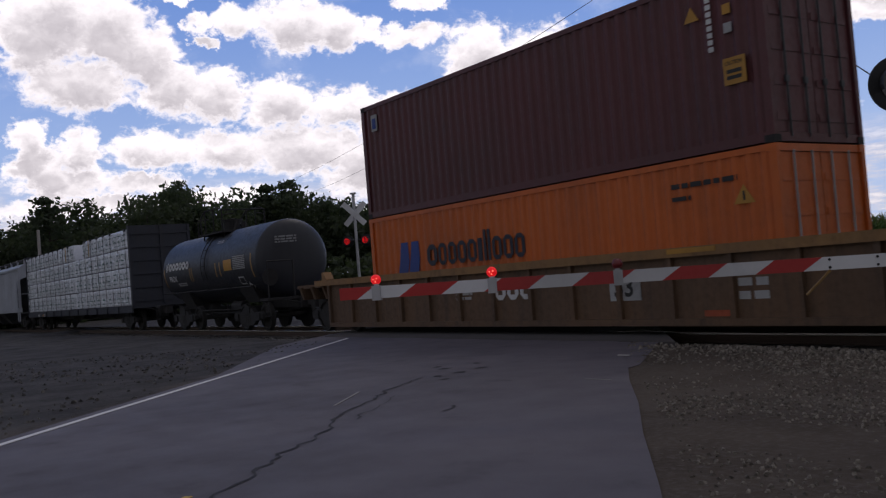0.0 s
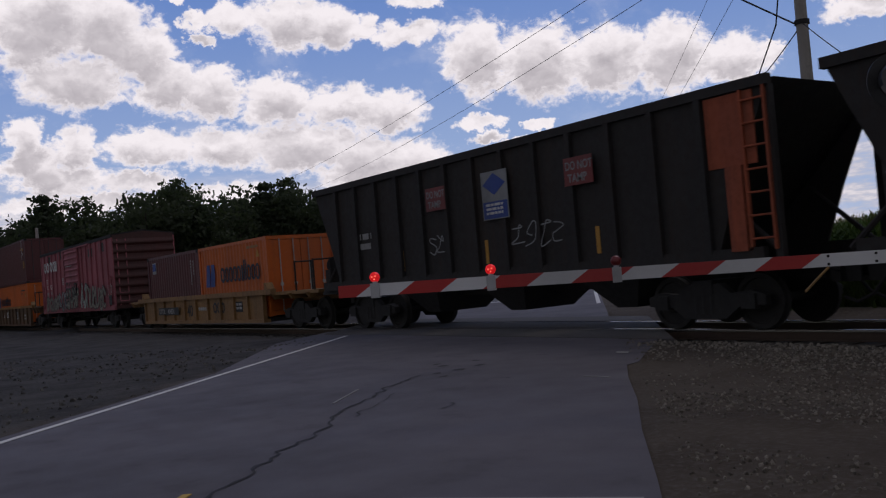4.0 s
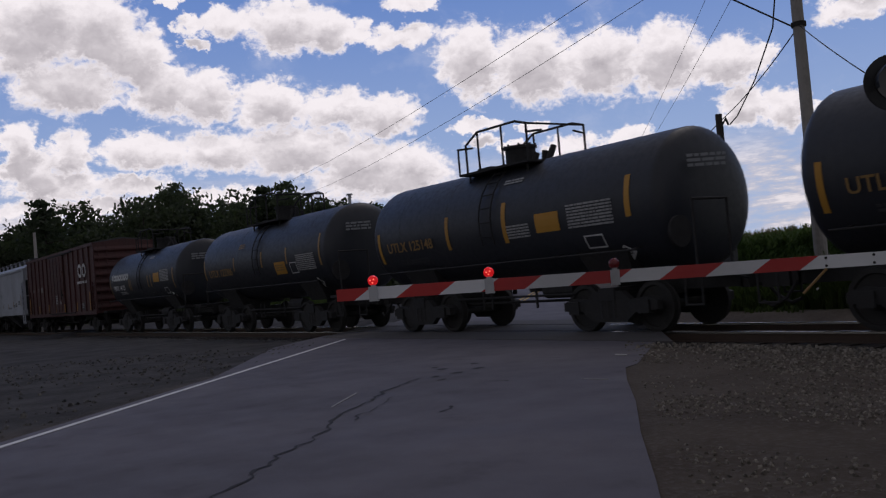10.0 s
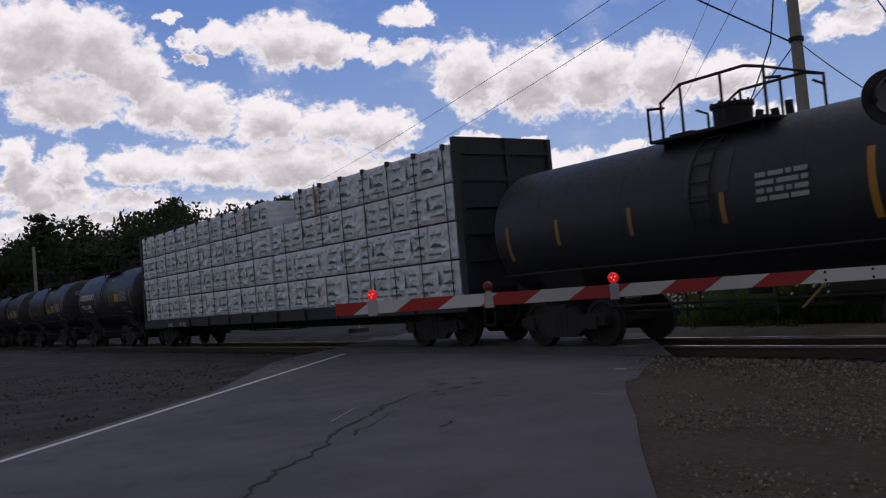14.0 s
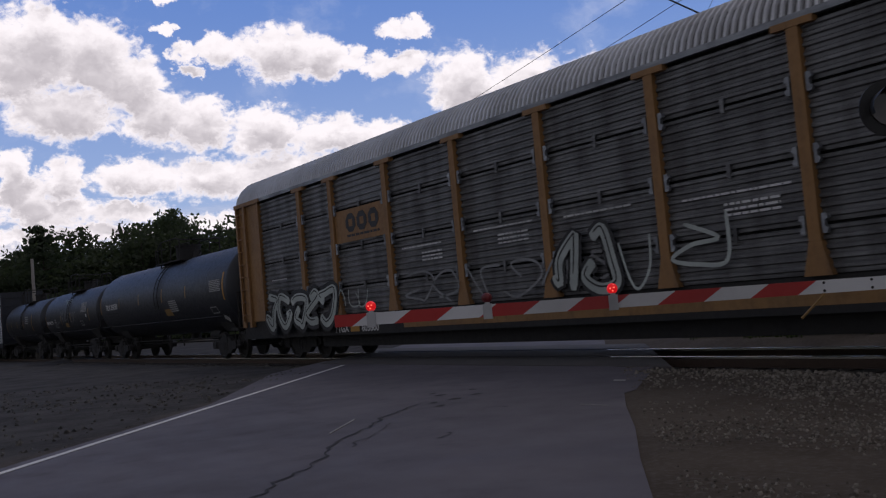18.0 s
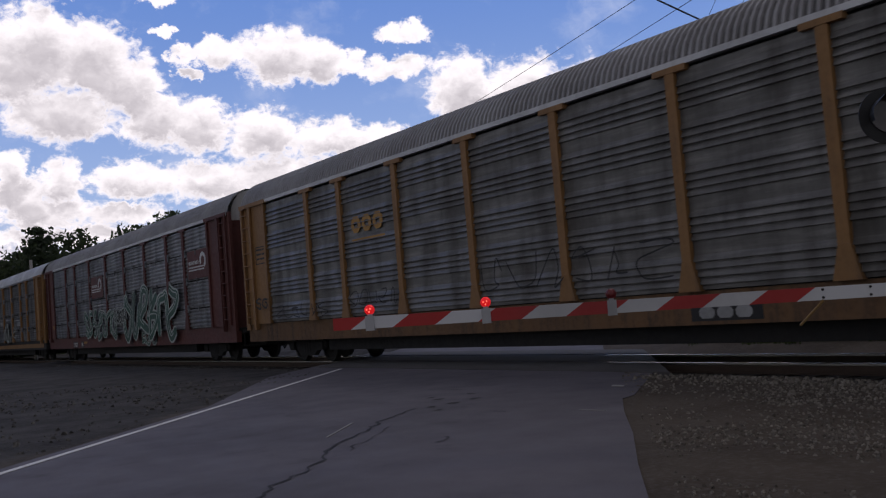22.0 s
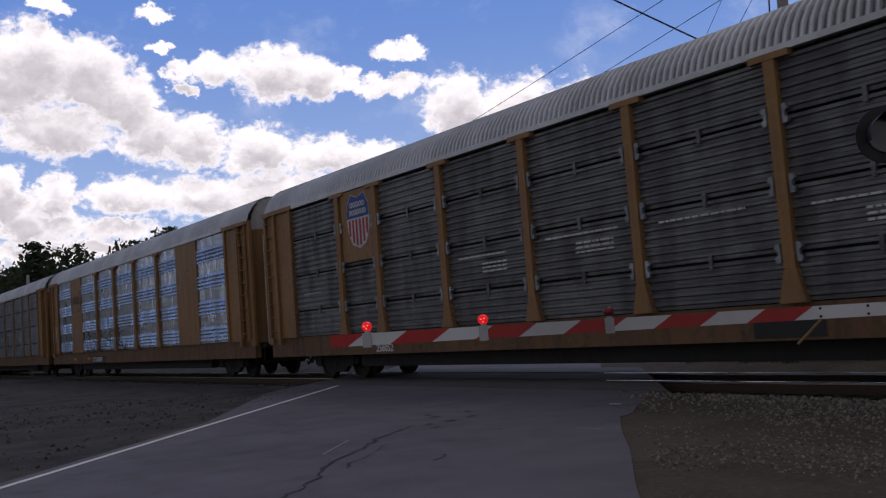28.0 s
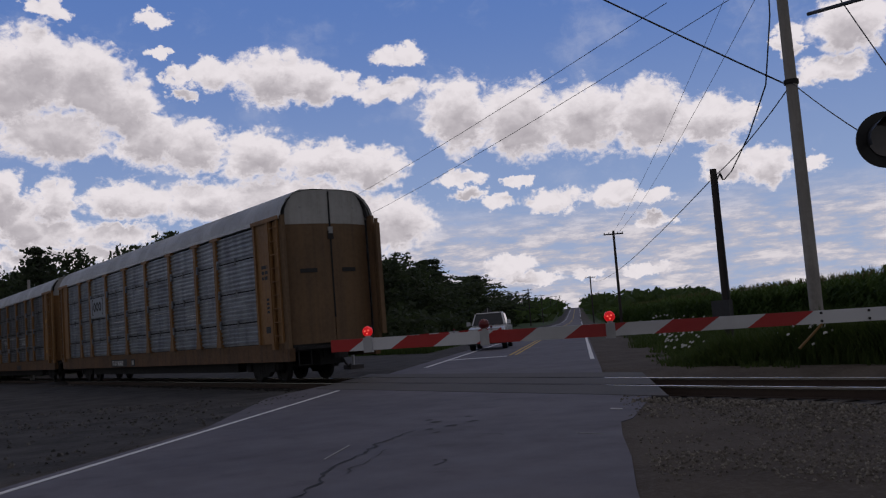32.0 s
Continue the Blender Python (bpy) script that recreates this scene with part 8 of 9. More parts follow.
def lamp(parent, p, out, r=0.05, beat=None):
    """A round arm lamp that faces along out. Its lens has a lit and a dull half; one that flashes turns them about by the beat."""
    p, out = Vector(p), Vector(out)
    a = math.degrees(math.atan2(out.y, out.x))
    lens = part("arm_lamp", half_globe(r, -1), DULL_RED, parent, "round red warning lamp")
    lens.matrix_basis = pose(*p, 0, 0, a)
    part("lit_lens", half_globe(r, 1), RED_LAMP, lens, "lit red lens", True)
    for y, z in ((-0.35, 0.05), (0.3, 0.18), (0.05, -0.4)):
        bm = bmesh.new()
        rod(bm, (0.6 * r, y * r, z * r), (0.86 * r, y * r, z * r), r * 0.15, 8)
        part("bulb", bm, RED_CORE, lens)
    if beat is not None:
        FLASHERS.append((lens, p, a, beat))
    bm = bmesh.new()
    rod(bm, p - Vector((0, 0, r + 0.06)), p - Vector((0, 0, r - 0.01)), 0.025, 8)
    box(bm, -0.042, 0.042, -0.035, 0.035, -0.072, 0.068)
    bm.verts.ensure_lookup_table()
    bmesh.ops.transform(bm, matrix=Matrix.Translation(p - Vector((0, 0, 0.125))) @ Matrix.Rotation(math.atan2(SIDE.y, SIDE.x), 4, "Z"), verts=bm.verts[-8:])
    part("lamp_bracket", bm, ALUMINIUM, parent)


def signal_head(parent, p, out, lit, r=0.25):
    p, out = Vector(p), Vector(out)
    up = Vector((0, 0, 1))
    side = up.cross(out)
    bm = bmesh.new()
    rod(bm, p - out * 0.02, p + out * 0.0, r, 32)
    rod(bm, p - out * 0.22, p - out * 0.02, 0.16, 20, 0.16)
    head = part("signal_head", bm, SIGNAL_BLACK, parent, "round black lamp background")
    bm = bmesh.new()
    last = None
    for i in range(13):
        a = math.pi * (i / 12 * 1.2 - 0.1)
        d = side * math.cos(a) + up * math.sin(a)
        cur = [bm.verts.new(p + d * 0.165), bm.verts.new(p + d * 0.175 + out * (0.28 if 2 < i < 10 else 0.16))]
        if last:
            bm.faces.new((last[0], last[1], cur[1], cur[0]))
        last = cur
    part("hood", bm, SIGNAL_BLACK, head)
    bm = bmesh.new()
    rod(bm, p, p + out * 0.02, 0.155, 24)
    part("lens", bm, (RED_LAMP if lit else DARK_RED_GLASS), head, "lit red lens" if lit else "dark unlit lens")


def crossing_gate(n, k, face, reach, head_z, heads, lamps, name_label, stripes, z_root, z_tip, arm_k, lit_back):
    """A mast with crossbuck, lamp heads and gate drive; its arm lies across the lane."""
    base = at(n, k)
    ob = thing("crossing_gate", Matrix.Translation(base), name_label, "crossing gate", "crossing gates")
    inv = -base
    out = ROAD * face
    top = head_z + 1.9
    bm = bmesh.new()
    rod(bm, (0, 0, -0.2), (0, 0, top), 0.06, 16)
    part("mast", bm, ALUMINIUM, ob, "silver mast")
    bm = bmesh.new()
    box(bm, -0.3, 0.3, -0.3, 0.3, -0.2, 0.12)
    part("foundation", bm, PATCH, ob)
    bm = bmesh.new()
    box(bm, -0.22, 0.22, -0.2, 0.2, 0.75, 1.45)
    bmesh.ops.rotate(bm, verts=bm.verts, cent=(0, 0, 0), matrix=Matrix.Rotation(math.atan2(SIDE.y, SIDE.x), 3, "Z"))
    bmesh.ops.translate(bm, verts=bm.verts, vec=-out * 0.3)
    part("gate_drive", bm, ALUMINIUM, ob, "silver gate drive housing")
    bm = bmesh.new()
    rod(bm, SIDE * heads[0][0] + Vector((0, 0, head_z + 0.02)), SIDE * heads[1][0] + Vector((0, 0, head_z + 0.02)), 0.035, 8)
    part("head_bar", bm, SIGNAL_BLACK, ob)
    for s, lit in heads:
        signal_head(ob, SIDE * s + Vector((0, 0, head_z)) - out * 0.12, -out, lit)
        if lit_back:
            bm = bmesh.new()
            rod(bm, SIDE * s + Vector((0, 0, head_z)) + out * 0.02, SIDE * s + Vector((0, 0, head_z)) + out * 0.1, 0.13, 16)
            part("rear_lens", bm, RED_LAMP, ob, "lit red lens")
    for turn in (-1, 1):
        bm = bmesh.new()
        c = Vector((0, 0, head_z + 1.1)) - out * 0.09 * turn if turn < 0 else Vector((0, 0, head_z + 1.1)) - out * 0.1
        d = (SIDE * 0.707 + Vector((0, 0, 0.707)) * turn)
        e = d.cross(out).normalized()
        q = [c + d * 0.62 * i + e * 0.11 * j for i, j in ((-1, -1), (1, -1), (1, 1), (-1, 1))]
        hexa(bm, [v - out * 0.008 * (1 + turn) for v in q], [v - out * 0.008 * (1 + turn) - out * 0.012 for v in q])
        bmesh.ops.recalc_face_normals(bm, faces=bm.faces)
        blade = part("crossbuck_blade", bm, ARM_WHITE, ob, "white crossbuck board")
    bm = bmesh.new()
    rod(bm, (0, 0, top), (0, 0, top + 0.06), 0.13, 16)
    part("bell", bm, ALUMINIUM, ob, "mast-top bell")
    # arm: stripes slant, white and red by turns, along SIDE from root to tip
    lo, hi = sorted((reach[0], reach[1]))
    tip = reach[1]
    root = reach[0]

    def spot(s, up=0.0, off=0.0):
        f = (s - root) / (tip - root)
        return at(s, arm_k, z_root + (z_tip - z_root) * f + up) + out * off + inv

    def half(s):
        f = (s - root) / (tip - root)
        return 0.0585 - 0.001 * f

    edges = [lo] + [s for s in stripes if lo < s < hi] + [hi]
    red = stripes_red_first(stripes, lo)
    slant = 0.085
    for a, b in zip(edges, edges[1:]):
        bm = bmesh.new()
        a0, a1 = (a, a) if a == lo else (a - slant, a + slant)
        b0, b1 = (b, b) if b == hi else (b - slant, b + slant)
        pts = [(a0, -half(a)), (b0, -half(b)), (b1, half(b)), (a1, half(a))]
        hexa(bm, [spot(s, u, -0.02) for s, u in pts], [spot(s, u, 0.02) for s, u in pts])
        bmesh.ops.recalc_face_normals(bm, faces=bm.faces)
        part("arm_stripe", bm, ARM_RED if red else ARM_WHITE, ob, "red arm section" if red else "white arm section")
        red = not red
    for s, up, *beat in lamps:
        lamp(ob, spot(s, up), -out, beat=beat[0] if beat else None)
    return ob, spot


def stripes_red_first(stripes, lo):
    return sum(1 for s in stripes if s <= lo) % 2 == 0


def build_gates():
    # near arm: from its mast beside the lane out over the road; red first at the tip
    first = -1.70
    edges = [first - 0.4064] + [first + 0.4064 * i for i in range(10)]
    gate, spot = crossing_gate(3.5, 8.53, 1, (3.3, -2.36), 2.66, ((-0.72, False), (0.72, False)), ((-2.0, 0.12), (-0.89, 0.12, 6.75), (0.265, 0.12, 7.492)), "lowered red and white striped crossing gate arm with red lamps", edges, 1.14, 1.225, 8.53, False)
    bm = bmesh.new()
    for s in (2.1, 2.5):
        for u in (-0.035, 0.035):
            rod(bm, spot(s, u, -0.03), spot(s, u, 0.03), 0.012, 8)
    part("arm_bolts", bm, UNDER_BLACK, gate)
    bm = bmesh.new()
    rod(bm, spot(2.1, -0.06, -0.02), spot(1.9, -0.27, 0.05), 0.012, 6)
    part("arm_strap", bm, DULL_AMBER, gate, "dangling yellowish strap under the arm")
    # far gate, on the other side of the tracks, for traffic that comes this way
    k = 36.3
    n = math.tan(radians(-60.2 + 46.0)) * k
    edges = [-7.7 + 0.4064 * i for i in range(14)]
    crossing_gate(n, k, -1, (n + 0.3, -3.1), 3.05, ((-0.38, True), (0.38, True)), ((-3.5, 0.12), (-5.0, 0.12)), "far crossing gate with white crossbuck and lit red lamps", edges, 1.05, 1.1, k, True)


build_gates()

# ---- poles and wires ----
POLE_WOOD = paint("weathered_pole_timber", (0.4, 0.37, 0.34), (0.08, 0.07, 0.06), 0.45, 0.9)
DARK_POLE = paint("dark_pole_timber", (0.06, 0.05, 0.045), (0.03, 0.026, 0.024), 0.45, 0.9)
WIRE = plain("black_cable", (0.045, 0.047, 0.055), 0.7)


def utility_pole(x, y, height, r, label, arms=(), mat=DARK_POLE, along=SIDE, lean=0.0):
    base = lift(x, y)
    ob = thing("utility_pole", pose(x, y, base), label, "utility pole", "poles along the road")
    bm = bmesh.new()
    rod(bm, (0, 0, -0.3), (lean, 0, height), r, 14, r * 0.72)
    part("pole", bm, mat, ob)
    for z, w in arms:
        bm = bmesh.new()
        d = along * w
        q = Vector((-along.y, along.x, 0)) * 0.06
        c = Vector((lean, 0, z)) + q * 2.2
        hexa(bm, [c + v for v in (-d - q, d - q, d + q, -d + q)], [c + v + Vector((0, 0, 0.13)) for v in (-d - q, d - q, d + q, -d + q)])
        bmesh.ops.recalc_face_normals(bm, faces=bm.faces)
        arm = part("crossarm", bm, mat, ob)
        for f in (-0.92, -0.45, 0.45, 0.92):
            bm = bmesh.new()
            rod(bm, c + d * f + Vector((0, 0, 0.13)), c + d * f + Vector((0, 0, 0.27)), 0.04, 8)
            part("insulator", bm, DARK_GREY, arm)
    return ob


def wire(p, q, sag=0.3, r=0.012, label="thin black overhead cable", bends=()):
    cu = bmesh.new()
    pts = [Vector(p), *[Vector(b) for b in bends], Vector(q)]
    fine = []
    if bends:
        fine = pts
    else:
        for i in range(15):
            f = i / 14
            fine.append(pts[0].lerp(pts[-1], f) - Vector((0, 0, 4 * sag * f * (1 - f))))
    pipe(cu, fine, r, 5)
    ob = part("overhead_cable", cu, WIRE)
    tagged(ob, label, "cable", "overhead cables")


def build_poles():
    tall = utility_pole(-11.78, 18.6, 11.5, 0.155, "tall grey weathered utility pole beside the track", ((10.6, 1.2),), POLE_WOOD)
    bm = bmesh.new()
    lathe(bm, [(6.25, 0.155), (6.25, 0.165), (6.35, 0.165), (6.35, 0.155)], 16, "z")
    part("pole_band", bm, UNDER_BLACK, tall)
    short = utility_pole(-17.56, 23.08, 5.55, 0.14, "short dark service pole with a meter box", (), DARK_POLE)
    part("meter_box", boxes((-0.32, 0.32, -0.32, -0.14, 0.75, 1.55)), DARK_GREY, short, "grey meter box")
    bm = bmesh.new()
    pipe(bm, [(0.15, -0.1, 1.5), (0.18, -0.1, 5.2), (0.32, -0.1, 5.35), (0.4, -0.1, 5.15)], 0.03)
    part("conduit", bm, UNDER_BLACK, short)
    utility_pole(-65.4, 68.9, 9.9, 0.16, "dark wooden utility pole with a crossarm beside the road", ((9.5, 1.0),))
    utility_pole(-134.75, 133.95, 9.55, 0.17, "distant wooden utility pole with a crossarm", ((9.2, 1.1),))
    for n, k in ((-12.5, 235), (-12.3, 310), (-12.0, 400), (-12.0, 500), (-12.0, 610)):
        p = at(n, k)
        utility_pole(p.x, p.y, 9.6, 0.17, "distant wooden utility pole with a crossarm", ((9.2, 1.1), (8.4, 0.8)))
    a, d = radians(-78.6), 70
    utility_pole(d * math.sin(a), d * math.cos(a), 7.2, 0.14, "grey utility pole in front of the woods", (), POLE_WOOD)
    # cables
    wire((-11.85, 18.54, 6.2), (-14.07, 13.55, 8.8), 0.02, 0.02, "thick black cable from the tall pole")
    wire((-18.87, 23.33, 11.23), (-150, 63.9, 18.2), 1.5, 0.013)
    wire((-17.34, 24.48, 10.98), (-140, 65.3, 15.9), 1.5, 0.013)
    wire((-65.4, 68.9, 9.7), (-18.5, 27.2, 13.4), 0.6, 0.01)
    wire((-65.0, 69.4, 9.7), (-14.6, 22.9, 10.9), 0.6, 0.01)
    wire((-11.96, 18.46, 9.2), (-17.2, 23.1, 5.12), 0, 0.018, "slack black service cable", ((-12.1, 18.55, 7.9), (-12.78, 19.12, 6.51), (-14.63, 20.88, 5.78), (-16.4, 22.4, 5.2)))
    wire((-11.85, 18.54, 6.1), (-17.5, 23.1, 5.3), 0.12, 0.014)
    wire((-17.5, 23.1, 5.3), (-100, 100, 6.5), 0.8, 0.016)
    wire((-11.7, 18.5, 6.2), (-6.2, 13.0, 2.9), 0.1, 0.012)
    wire((-8.0, 14.1, 6.4), (-5.6, 11.6, 3.5), 0.02, 0.01)
    bm = bmesh.new()
    rod(bm, (-7.73, 12.86, 5.69), (-6.0, 11.8, 5.26), 0.03, 8)
    rod(bm, (-6.0, 11.8, 5.26), (-5.6, 11.55, 5.1), 0.04, 8)
    rod(bm, (-5.6, 11.55, 5.2), (-5.6, 11.55, -0.2), 0.07, 10)
    tagged(part("bracket_post", bm, SIGNAL_BLACK), "dark post with a slender bracket arm beside the track", "post")


build_poles()

# ---- the waiting vehicle and a road sign ----
CAR_WHITE = paint("white_car_paint", (0.62, 0.63, 0.65), (0.3, 0.28, 0.26), 0.15, 0.25, streak=False)
CAR_GLASS = plain("dark_car_glass", (0.02, 0.024, 0.03), 0.05)
TYRE = plain("black_tyre", (0.02, 0.02, 0.02), 0.85)
HEADLAMP = plain("clear_headlamp", (0.6, 0.62, 0.66), 0.1)


def build_vehicle():
    m = Matrix.Translation(at(-4.85, 47.3)) @ Matrix.Rotation(math.atan2(-ROAD.y, -ROAD.x), 4, "Z")
    ob = thing("pickup_truck", m, "white pickup truck waiting behind the far stop line", "truck")
    w = 0.98
    bm = bmesh.new()
    prism(bm, ((0.0, 0.55), (0.05, 1.0), (-0.15, 1.12), (-1.35, 1.2), (-1.35, 1.25), (-5.4, 1.25), (-5.4, 0.55)), -w, w, "y")
    bmesh.ops.bevel(bm, geom=bm.edges[:], offset=0.05, segments=2, affect="EDGES")
    part("body", bm, CAR_WHITE, ob, smooth=True)
    bm = bmesh.new()
    hexa(bm, ((-1.35, -0.92, 1.24), (-3.6, -0.92, 1.24), (-3.6, 0.92, 1.24), (-1.35, 0.92, 1.24)), ((-2.1, -0.74, 1.95), (-3.4, -0.74, 1.95), (-3.4, 0.74, 1.95), (-2.1, 0.74, 1.95)))
    bmesh.ops.recalc_face_normals(bm, faces=bm.faces)
    bmesh.ops.bevel(bm, geom=bm.edges[:], offset=0.07, segments=2, affect="EDGES")
    part("cab", bm, CAR_WHITE, ob, smooth=True)
    bm = bmesh.new()
    hexa(bm, ((-1.36, -0.82, 1.28), (-1.4, -0.82, 1.28), (-1.4, 0.82, 1.28), (-1.36, 0.82, 1.28)), ((-2.02, -0.68, 1.9), (-2.08, -0.68, 1.9), (-2.08, 0.68, 1.9), (-2.02, 0.68, 1.9)))
    part("windscreen", bm, CAR_GLASS, ob, "dark windscreen")
    for s in (-1, 1):
        bm = bmesh.new()
        hexa(bm, ((-1.6, s * 0.9, 1.3), (-3.4, s * 0.9, 1.3), (-3.4, s * 0.93, 1.3), (-1.6, s * 0.93, 1.3)), ((-2.15, s * 0.76, 1.85), (-3.3, s * 0.76, 1.85), (-3.3, s * 0.79, 1.85), (-2.15, s * 0.79, 1.85)))
        bmesh.ops.recalc_face_normals(bm, faces=bm.faces)
        part("side_window", bm, CAR_GLASS, ob)
        part("headlight", boxes((0.0, 0.06, s * 0.78 - 0.17, s * 0.78 + 0.17, 0.82, 1.0)), HEADLAMP, ob, "clear headlight")
        part("door_mirror", boxes((-1.75, -1.6, s * 1.08 - 0.1, s * 1.08 + 0.1, 1.28, 1.5)), CAR_WHITE, ob)
        for x in (-0.95, -4.3):
            bm = bmesh.new()
            lathe(bm, [(s * 0.72, 0.2), (s * 0.72, 0.38), (s * 0.78, 0.4), (s * 0.94, 0.4), (s * 0.98, 0.37), (s * 0.98, 0.22)], 20, "y", (x, 0, 0.4))
            wheel = part("wheel", bm, TYRE, ob)
            bm = bmesh.new()
            rod(bm, (x, s * 0.97, 0.4), (x, s * 0.99, 0.4), 0.22, 14)
            part("rim", bm, ALUMINIUM, wheel)
    part("bumper", boxes((-0.1, 0.14, -w, w, 0.3, 0.58)), UNDER_BLACK, ob, "black front bumper")
    part("grille", boxes((0.03, 0.075, -0.58, 0.58, 0.68, 0.98)), UNDER_BLACK, ob, "dark grille")
    a, d = radians(-51.65), 78
    x, y = d * math.sin(a), d * math.cos(a)
    sign = thing("road_sign", pose(x, y, lift(x, y)), "diamond road sign on a post, seen from behind", "road sign")
    bm = bmesh.new()
    rod(bm, (0, 0, -0.2), (0, 0, 2.7), 0.035, 8)
    part("post", bm, ALUMINIUM, sign)
    bm = bmesh.new()
    q = [SIDE * 0.53 * i + Vector((0, 0, 2.3 + 0.53 * j)) for i, j in ((-1, 0), (0, -1), (1, 0), (0, 1))]
    hexa(bm, q, [v + ROAD * 0.01 for v in q])
    bmesh.ops.recalc_face_normals(bm, faces=bm.faces)
    part("sign_plate", bm, DARK_GREY, sign, "grey back of the plate")


build_vehicle()


# ---- trees, bushes, maize and grass ----
def leaf_material(name, a, b):
    m = Nodes(name)
    isle = m.node("ShaderNodeNewGeometry").outputs["Random Per Island"]
    broad = m.noise(m.coord(), 0.5, 3)
    col = m.mix(m.math("MULTIPLY_ADD", isle, 0.6, m.math("MULTIPLY", broad, 0.4)), a, b)
    through_leaf, blend = m.node("ShaderNodeBsdfTranslucent"), m.node("ShaderNodeMixShader")
    m.put(through_leaf.inputs[0], m.mix(0.5, col, (0.1, 0.15, 0.03)))
    blend.inputs[0].default_value = 0.35
    m.tree.links.new(m.bsdf.outputs[0], blend.inputs[1])
    m.tree.links.new(through_leaf.outputs[0], blend.inputs[2])
    m.tree.links.new(blend.outputs[0], m.out.inputs[0])
    return m.done(col, 0.75, 0, 0.2)


LEAF_DARK = leaf_material("dark_tree_leaves", (0.04, 0.052, 0.036), (0.085, 0.1, 0.065))
NEEDLES = leaf_material("dark_pine_needles", (0.036, 0.048, 0.036), (0.075, 0.09, 0.06))
FAR_LEAF = leaf_material("far_tree_leaves", (0.035, 0.065, 0.022), (0.1, 0.14, 0.05))
MAIZE = leaf_material("maize_leaves", (0.035, 0.075, 0.014), (0.1, 0.16, 0.035))
TASSEL = leaf_material("maize_tassels", (0.1, 0.1, 0.04), (0.2, 0.17, 0.08))
GRASS = leaf_material("rough_grass", (0.03, 0.06, 0.014), (0.09, 0.115, 0.035))
BARK = paint("dark_bark", (0.05, 0.04, 0.032), amount=0.4, rough=0.95)
FLOWER = plain("white_flower_heads", (0.5, 0.5, 0.47), 0.8)


def tuft(verts, faces, c, size, rnd, count, flat=0.5):
    """A spray of small leaf quads round c."""
    for _ in range(count):
        d = Vector((rnd.gauss(0, 1), rnd.gauss(0, 1), rnd.gauss(0, flat)))
        p = c + d * size * 0.5
        a = Vector((rnd.uniform(-1, 1), rnd.uniform(-1, 1), rnd.uniform(-0.6, 0.6))).normalized()
        b = a.orthogonal().normalized()
        b.rotate(Matrix.Rotation(rnd.uniform(0, 6.28), 3, a))
        s = rnd.uniform(0.15, 0.27)
        i = len(verts)
        verts += [p - a * s - b * s * 0.5, p + a * s - b * s * 0.4, p + a * s * 1.1 + b * s * 0.5, p - a * s * 0.8 + b * s * 0.6]
        faces.append((i, i + 1, i + 2, i + 3))


def crown_mesh(name, mat, kind, h, wide, seed):
    rnd = random.Random(seed)
    verts, faces = [], []
    if kind == "broad":
        lumps = [(Vector((rnd.uniform(-0.5, 0.5) * wide, rnd.uniform(-0.5, 0.5) * wide, h * rnd.uniform(0.3, 0.82))), wide * rnd.uniform(0.3, 0.48)) for _ in range(9)]
        lumps.append((Vector((0, 0, h * 0.85)), wide * 0.34))
        for c, r in lumps:
            for _ in range(26):
                d = Vector((rnd.gauss(0, 1), rnd.gauss(0, 1), rnd.gauss(0.1, 0.8))).normalized() * r * rnd.uniform(0.55, 1.0)
                tuft(verts, faces, c + d, 0.75, rnd, 9, 0.6)
    elif kind == "pine":
        levels = 11
        for i in range(levels):
            f = i / (levels - 1)
            z = h * (0.28 + 0.7 * f)
            reach = wide * (0.62 * (1 - f) ** 0.7 + 0.08) * rnd.uniform(0.7, 1.25)
            for _ in range(6):
                a = rnd.uniform(0, 6.28)
                for q in (0.35, 0.65, 1.0):
                    c = Vector((math.cos(a) * reach * q, math.sin(a) * reach * q, z + rnd.uniform(-0.15, 0.25) + 0.1 * q))
                    tuft(verts, faces, c, 0.8, rnd, 9, 0.28)
    else:
        for _ in range(46):
            c = Vector((rnd.gauss(0, 0.45) * wide, rnd.gauss(0, 0.45) * wide, abs(rnd.gauss(0.3, 0.35)) * h))
            tuft(verts, faces, c, 0.7, rnd, 10, 0.6)
    me = bpy.data.meshes.new(name)
    me.from_pydata(verts, [], faces)
    me.materials.append(mat)
    return me


